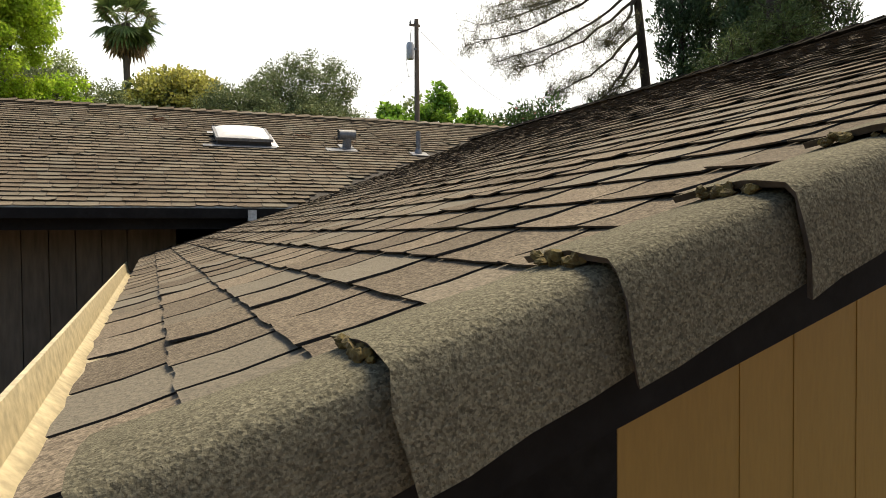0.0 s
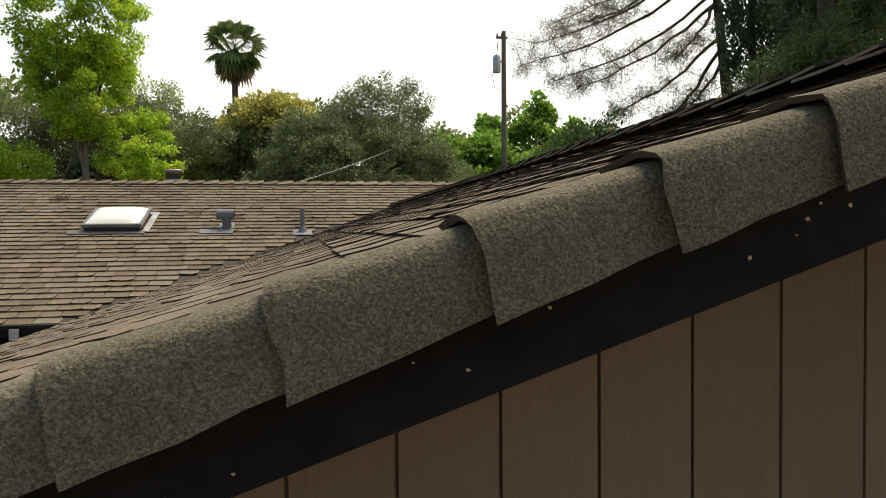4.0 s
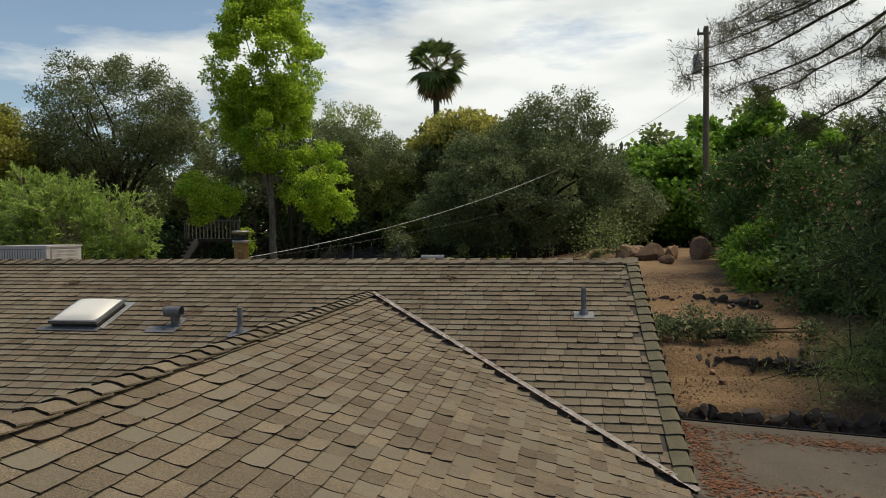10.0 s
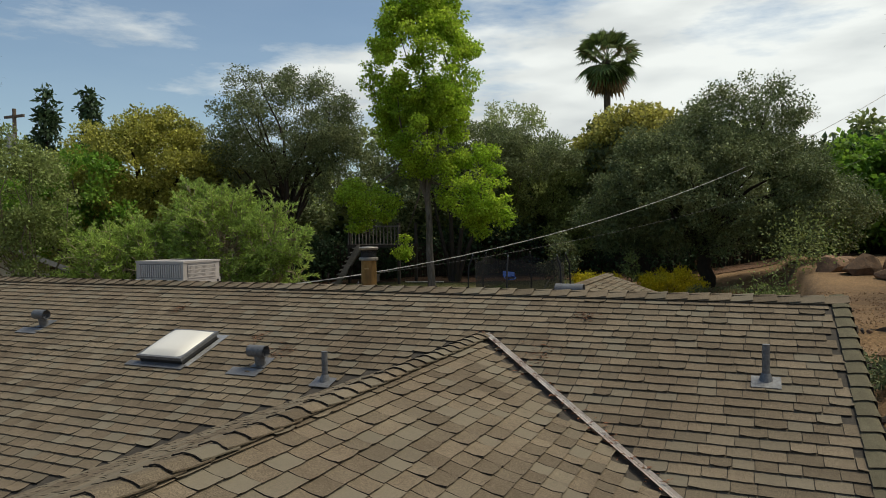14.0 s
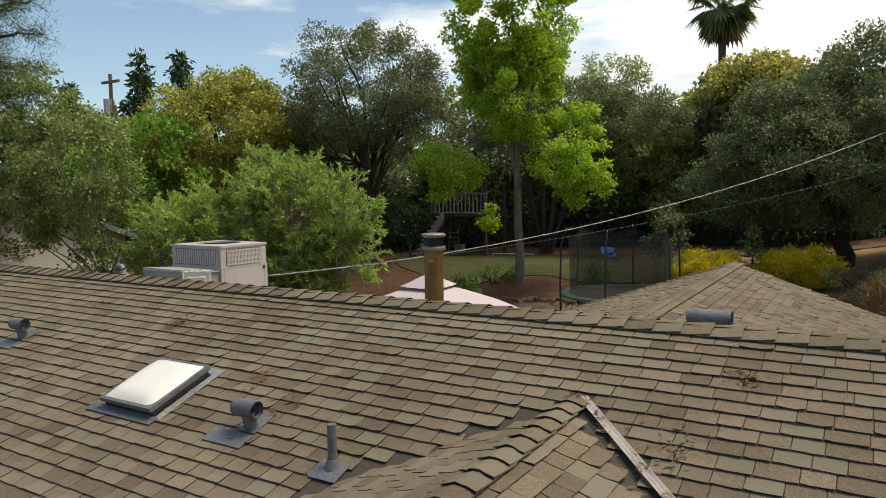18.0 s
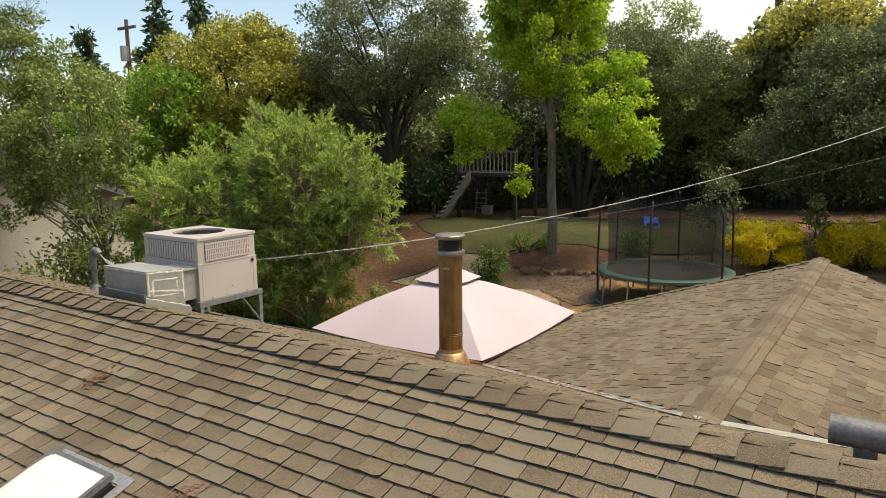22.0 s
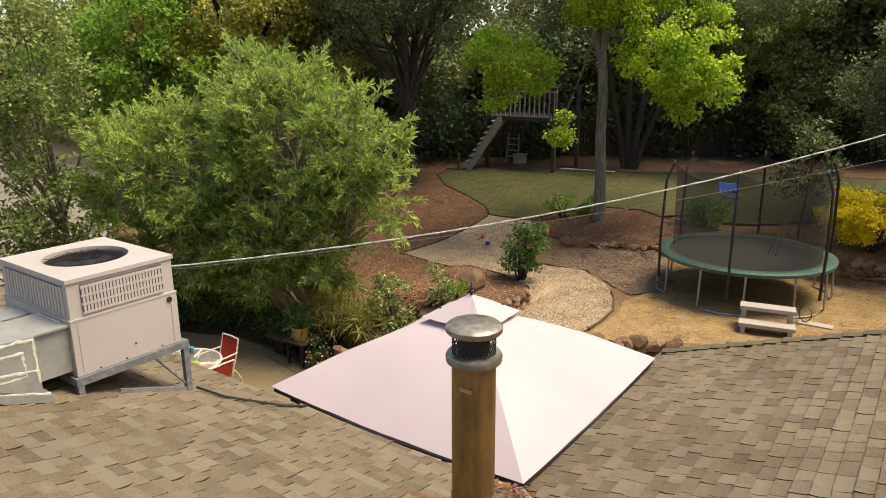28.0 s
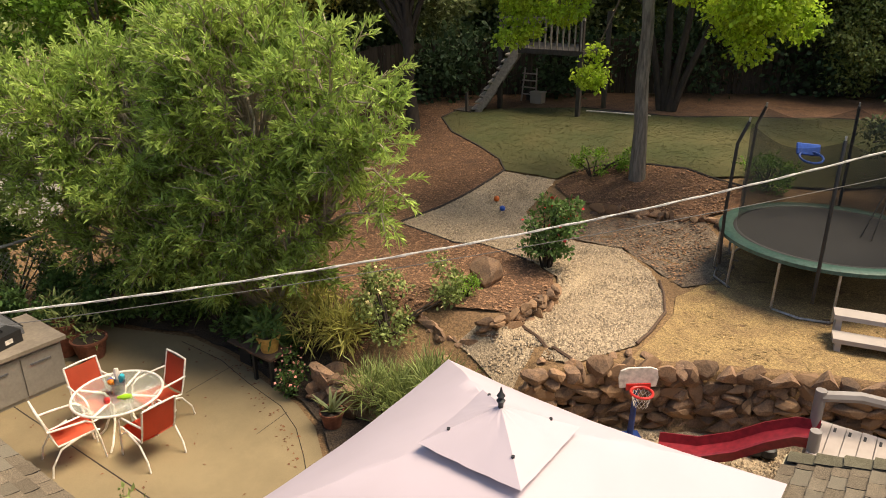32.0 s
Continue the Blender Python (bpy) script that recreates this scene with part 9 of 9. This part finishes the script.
def tab_grid(w, lift, curl, seed):
    """One shingle tab: across in x, down the slope in y (0 at its butt, up to -1.25 exposures), proud in z."""
    rnd = random.Random(seed)
    cols = (0.0, 0.3, 0.7, 1.0)
    rows = ((-EXPO * 1.25, 0.002), (-EXPO * 0.5, 0.007 + lift * 0.5), (0.0, 0.0145 + lift))
    gap = 0.007
    v, f = [], []
    for y, z in rows:
        for c in cols:
            edge = abs(c - 0.5) * 2
            bend = curl * (edge ** 2) * (1.0 if y == 0 else 0.15) + (rnd.uniform(-0.0015, 0.0015) if y > -EXPO else 0)
            v.append((gap / 2 + c * (w - gap), y + (rnd.uniform(-0.004, 0.004) if y == 0 else 0), z + bend))
    n = 4
    for r in range(2):
        for c in range(3):
            a = r * n + c
            f.append((a, a + n, a + n + 1, a + 1))
    base = len(v)
    for i in range(8, 12):                       # butt edge, cut down to the course below
        v.append((v[i][0], v[i][1] - 0.003, v[i][2] - 0.007))
    for c in range(3):
        f.append((8 + c, base + c, base + c + 1, 9 + c))
    s = len(v)                                   # sides
    for i in (0, 4, 3, 7):
        v.append((v[i][0], v[i][1], 0.0))
    f.append((0, s, s + 1, 4))
    f.append((4, s + 1, base, 8))
    f.append((3, 7, s + 3, s + 2))
    f.append((7, 11, base + 3, s + 3))
    return v, f


SIDES = [0] * 6 + [1] * 3 + [2] * 4      # top, butt, sides
TABS = [[tab_grid(w, *args) for args in ((0.0, 0.002, 1), (0.002, 0.004, 2), (0.004, 0.008, 3), (0.0005, 0.001, 4))] for w in WIDTHS]
TAB_MESH = []
for wi, w in enumerate(WIDTHS):
    row = []
    for v, f in TABS[wi]:
        me = bpy.data.meshes.new("shingle")
        me.from_pydata(v, [], f)
        me.materials.append(SHINGLE)
        me.materials.append(CUT)
        me.materials.append(SLOT)
        me.polygons.foreach_set("material_index", SIDES)
        row.append(me)
    TAB_MESH.append(row)


def lay(slope, top, along, down, length, run, inside, near, seed, most=300, wild=0.0, scale=1.0, height=None, flush=False, flat=1.0, roll=0.0):
    """Covers a slope: top is a point of its ridge, along and down unit vectors; near(x, y) ranks the pieces that become objects."""
    rnd = random.Random(seed)
    top, along, down = Vector(top), Vector(along).normalized(), Vector(down).normalized()
    n = along.cross(down)
    if n.z < 0:
        along_sign = -1
        n = -n
    else:
        along_sign = 1
    pieces = []
    k = 0
    expo = EXPO * scale
    while length - k * expo > 0.02:
        s = length - k * expo
        u = run[0] if flush else run[0] - rnd.uniform(0, 0.3)
        wob = rnd.uniform(-0.004, 0.004)
        while u < run[1]:
            wi = rnd.choices(range(5), (2, 4, 5, 4, 1))[0]
            w = WIDTHS[wi] * scale
            mid = top + along * (u + w / 2) + down * (s - 0.07)
            if inside(mid.x, mid.y) and u + w * 0.6 < run[1] and u + w * 0.4 > run[0]:
                vi = rnd.choices(range(4), (4, 3, 1 + 4 * wild, 2))[0]
                o = top + along * (u if along_sign > 0 else u + w) + down * (s + wob + rnd.uniform(-0.003, 0.003))
                lean = 0.0
                if height:
                    q = o - down * 0.1
                    lean = (height(o.x, o.y) - height(q.x, q.y)) / 0.1
                    o.z += height(o.x, o.y)
                pieces.append((near(mid.x, mid.y), wi, vi, o, rnd.uniform(-0.6, 0.6) * (1 + wild), lean))
            u += w
        k += 1
    x_axis = along * along_sign
    base = Matrix((x_axis, down, n)).transposed().to_4x4()
    pieces.sort(key=lambda p: p[0])
    verts, faces, count = [], [], 0
    for i, (_, wi, vi, o, tilt, lean) in enumerate(pieces):
        m = Matrix.Translation(o) @ base @ Matrix.Rotation(lean, 4, "X") @ Matrix.Rotation(radians(tilt), 4, "Z") @ Matrix.Translation((0, 0, 0.003 if roll > 0 else 0)) @ Matrix.Rotation(radians(roll * (0.6 + 0.4 * tilt)), 4, "Y") @ Matrix.Diagonal((scale, scale, flat, 1))
        if i < most:
            ob = new("shingle", TAB_MESH[wi][vi])
            ob.parent = slope
            ob.matrix_local = m
        else:
            v, f = TABS[wi][vi]
            a = np.array(v) @ np.array(m.to_3x3()).T + np.array(m.translation)
            verts.append(a)
            faces.extend([tuple(q + count for q in face) for face in f])
            count += len(v)
    if verts:
        ob = mesh("shingle_field", np.concatenate(verts).tolist(), faces, SHINGLE, slope, "rows of weathered brown shingles", kind="stuff")
        ob.data.materials.append(CUT)
        ob.data.materials.append(SLOT)
        ob.data.polygons.foreach_set("material_index", SIDES * len(verts))


def pitch_len(run, tan):
    return run * math.sqrt(1 + tan * tan)


lay(slope_wl, (WX + 0.2, 0, WZ + 0.2 * WS), (0, 1, 0), (-1, 0, -WS), pitch_len(WX + 0.2 - WL_E, WS) + 0.02, (0.13, 9.0),
    lambda x, y: x < ridge_at(y)[0] and (z_wing(x) > z_front(y) + 0.02 or (y < 6.15 and x < vl_e)), lambda x, y: y * 1.2 - 0.15 * x, 11, wild=0.15, scale=0.85, flat=0.5, roll=0.7,
    flush=True, height=lambda x, y: z_skew(x, y) - (WZ + WS * (x - WX)))
lay(slope_wr, (WX, 0, WZ), (0, 1, 0), (1, 0, -WS), pitch_len(WR_E - WX, WS) + 0.02, (0.12, 9.0),
    lambda x, y: x > ridge_at(y)[0] and z_wing(x) > z_front(y) + 0.05, lambda x, y: y + 0.6 * x, 12, wild=0.4, scale=0.85, roll=-1.5,
    flush=True, height=lambda x, y: z_skew(x, y) - (WZ - WS * (x - WX)))
lay(slope_mf, (0, RY, RZ), (1, 0, 0), (0, -1, -MS), pitch_len(RY - EAVE_F, MS) + 0.03, (X_W, X_E - 0.1),
    lambda x, y: z_front(y) > z_wing(x) + 0.02 and not (-3.70 < x < -3.11 and 7.95 < y < 8.42), lambda x, y: abs(x + 0.5) + 0.8 * (RY - y), 13, scale=0.84)
lay(slope_mb, (0, RY, RZ), (1, 0, 0), (0, 1, -MS), pitch_len(EAVE_P - RY, MS) + 0.01, (X_W, X_E - 0.1),
    lambda x, y: z_back(y) > z_bwing(x) + 0.03, lambda x, y: abs(x + 3.6) + 0.5 * abs(y - 11.5), 14, scale=0.84)
lay(slope_bl, (BX, 0, BZ), (0, 1, 0), (-1, 0, -BS), pitch_len(BX - BL_E, BS) + 0.02, (10.5, B_END - 0.06),
    lambda x, y: z_bwing(x) > z_back(y) + 0.03, lambda x, y: abs(y - 14) + 0.3 * abs(x + 3), 15, scale=0.84)
lay(slope_br, (BX, 0, BZ), (0, 1, 0), (1, 0, -BS), pitch_len(BR_E - BX, BS) + 0.02, (10.5, B_END - 0.06),
    lambda x, y: z_bwing(x) > z_back(y) + 0.03, lambda x, y: y + x, 16, most=120, scale=0.84)
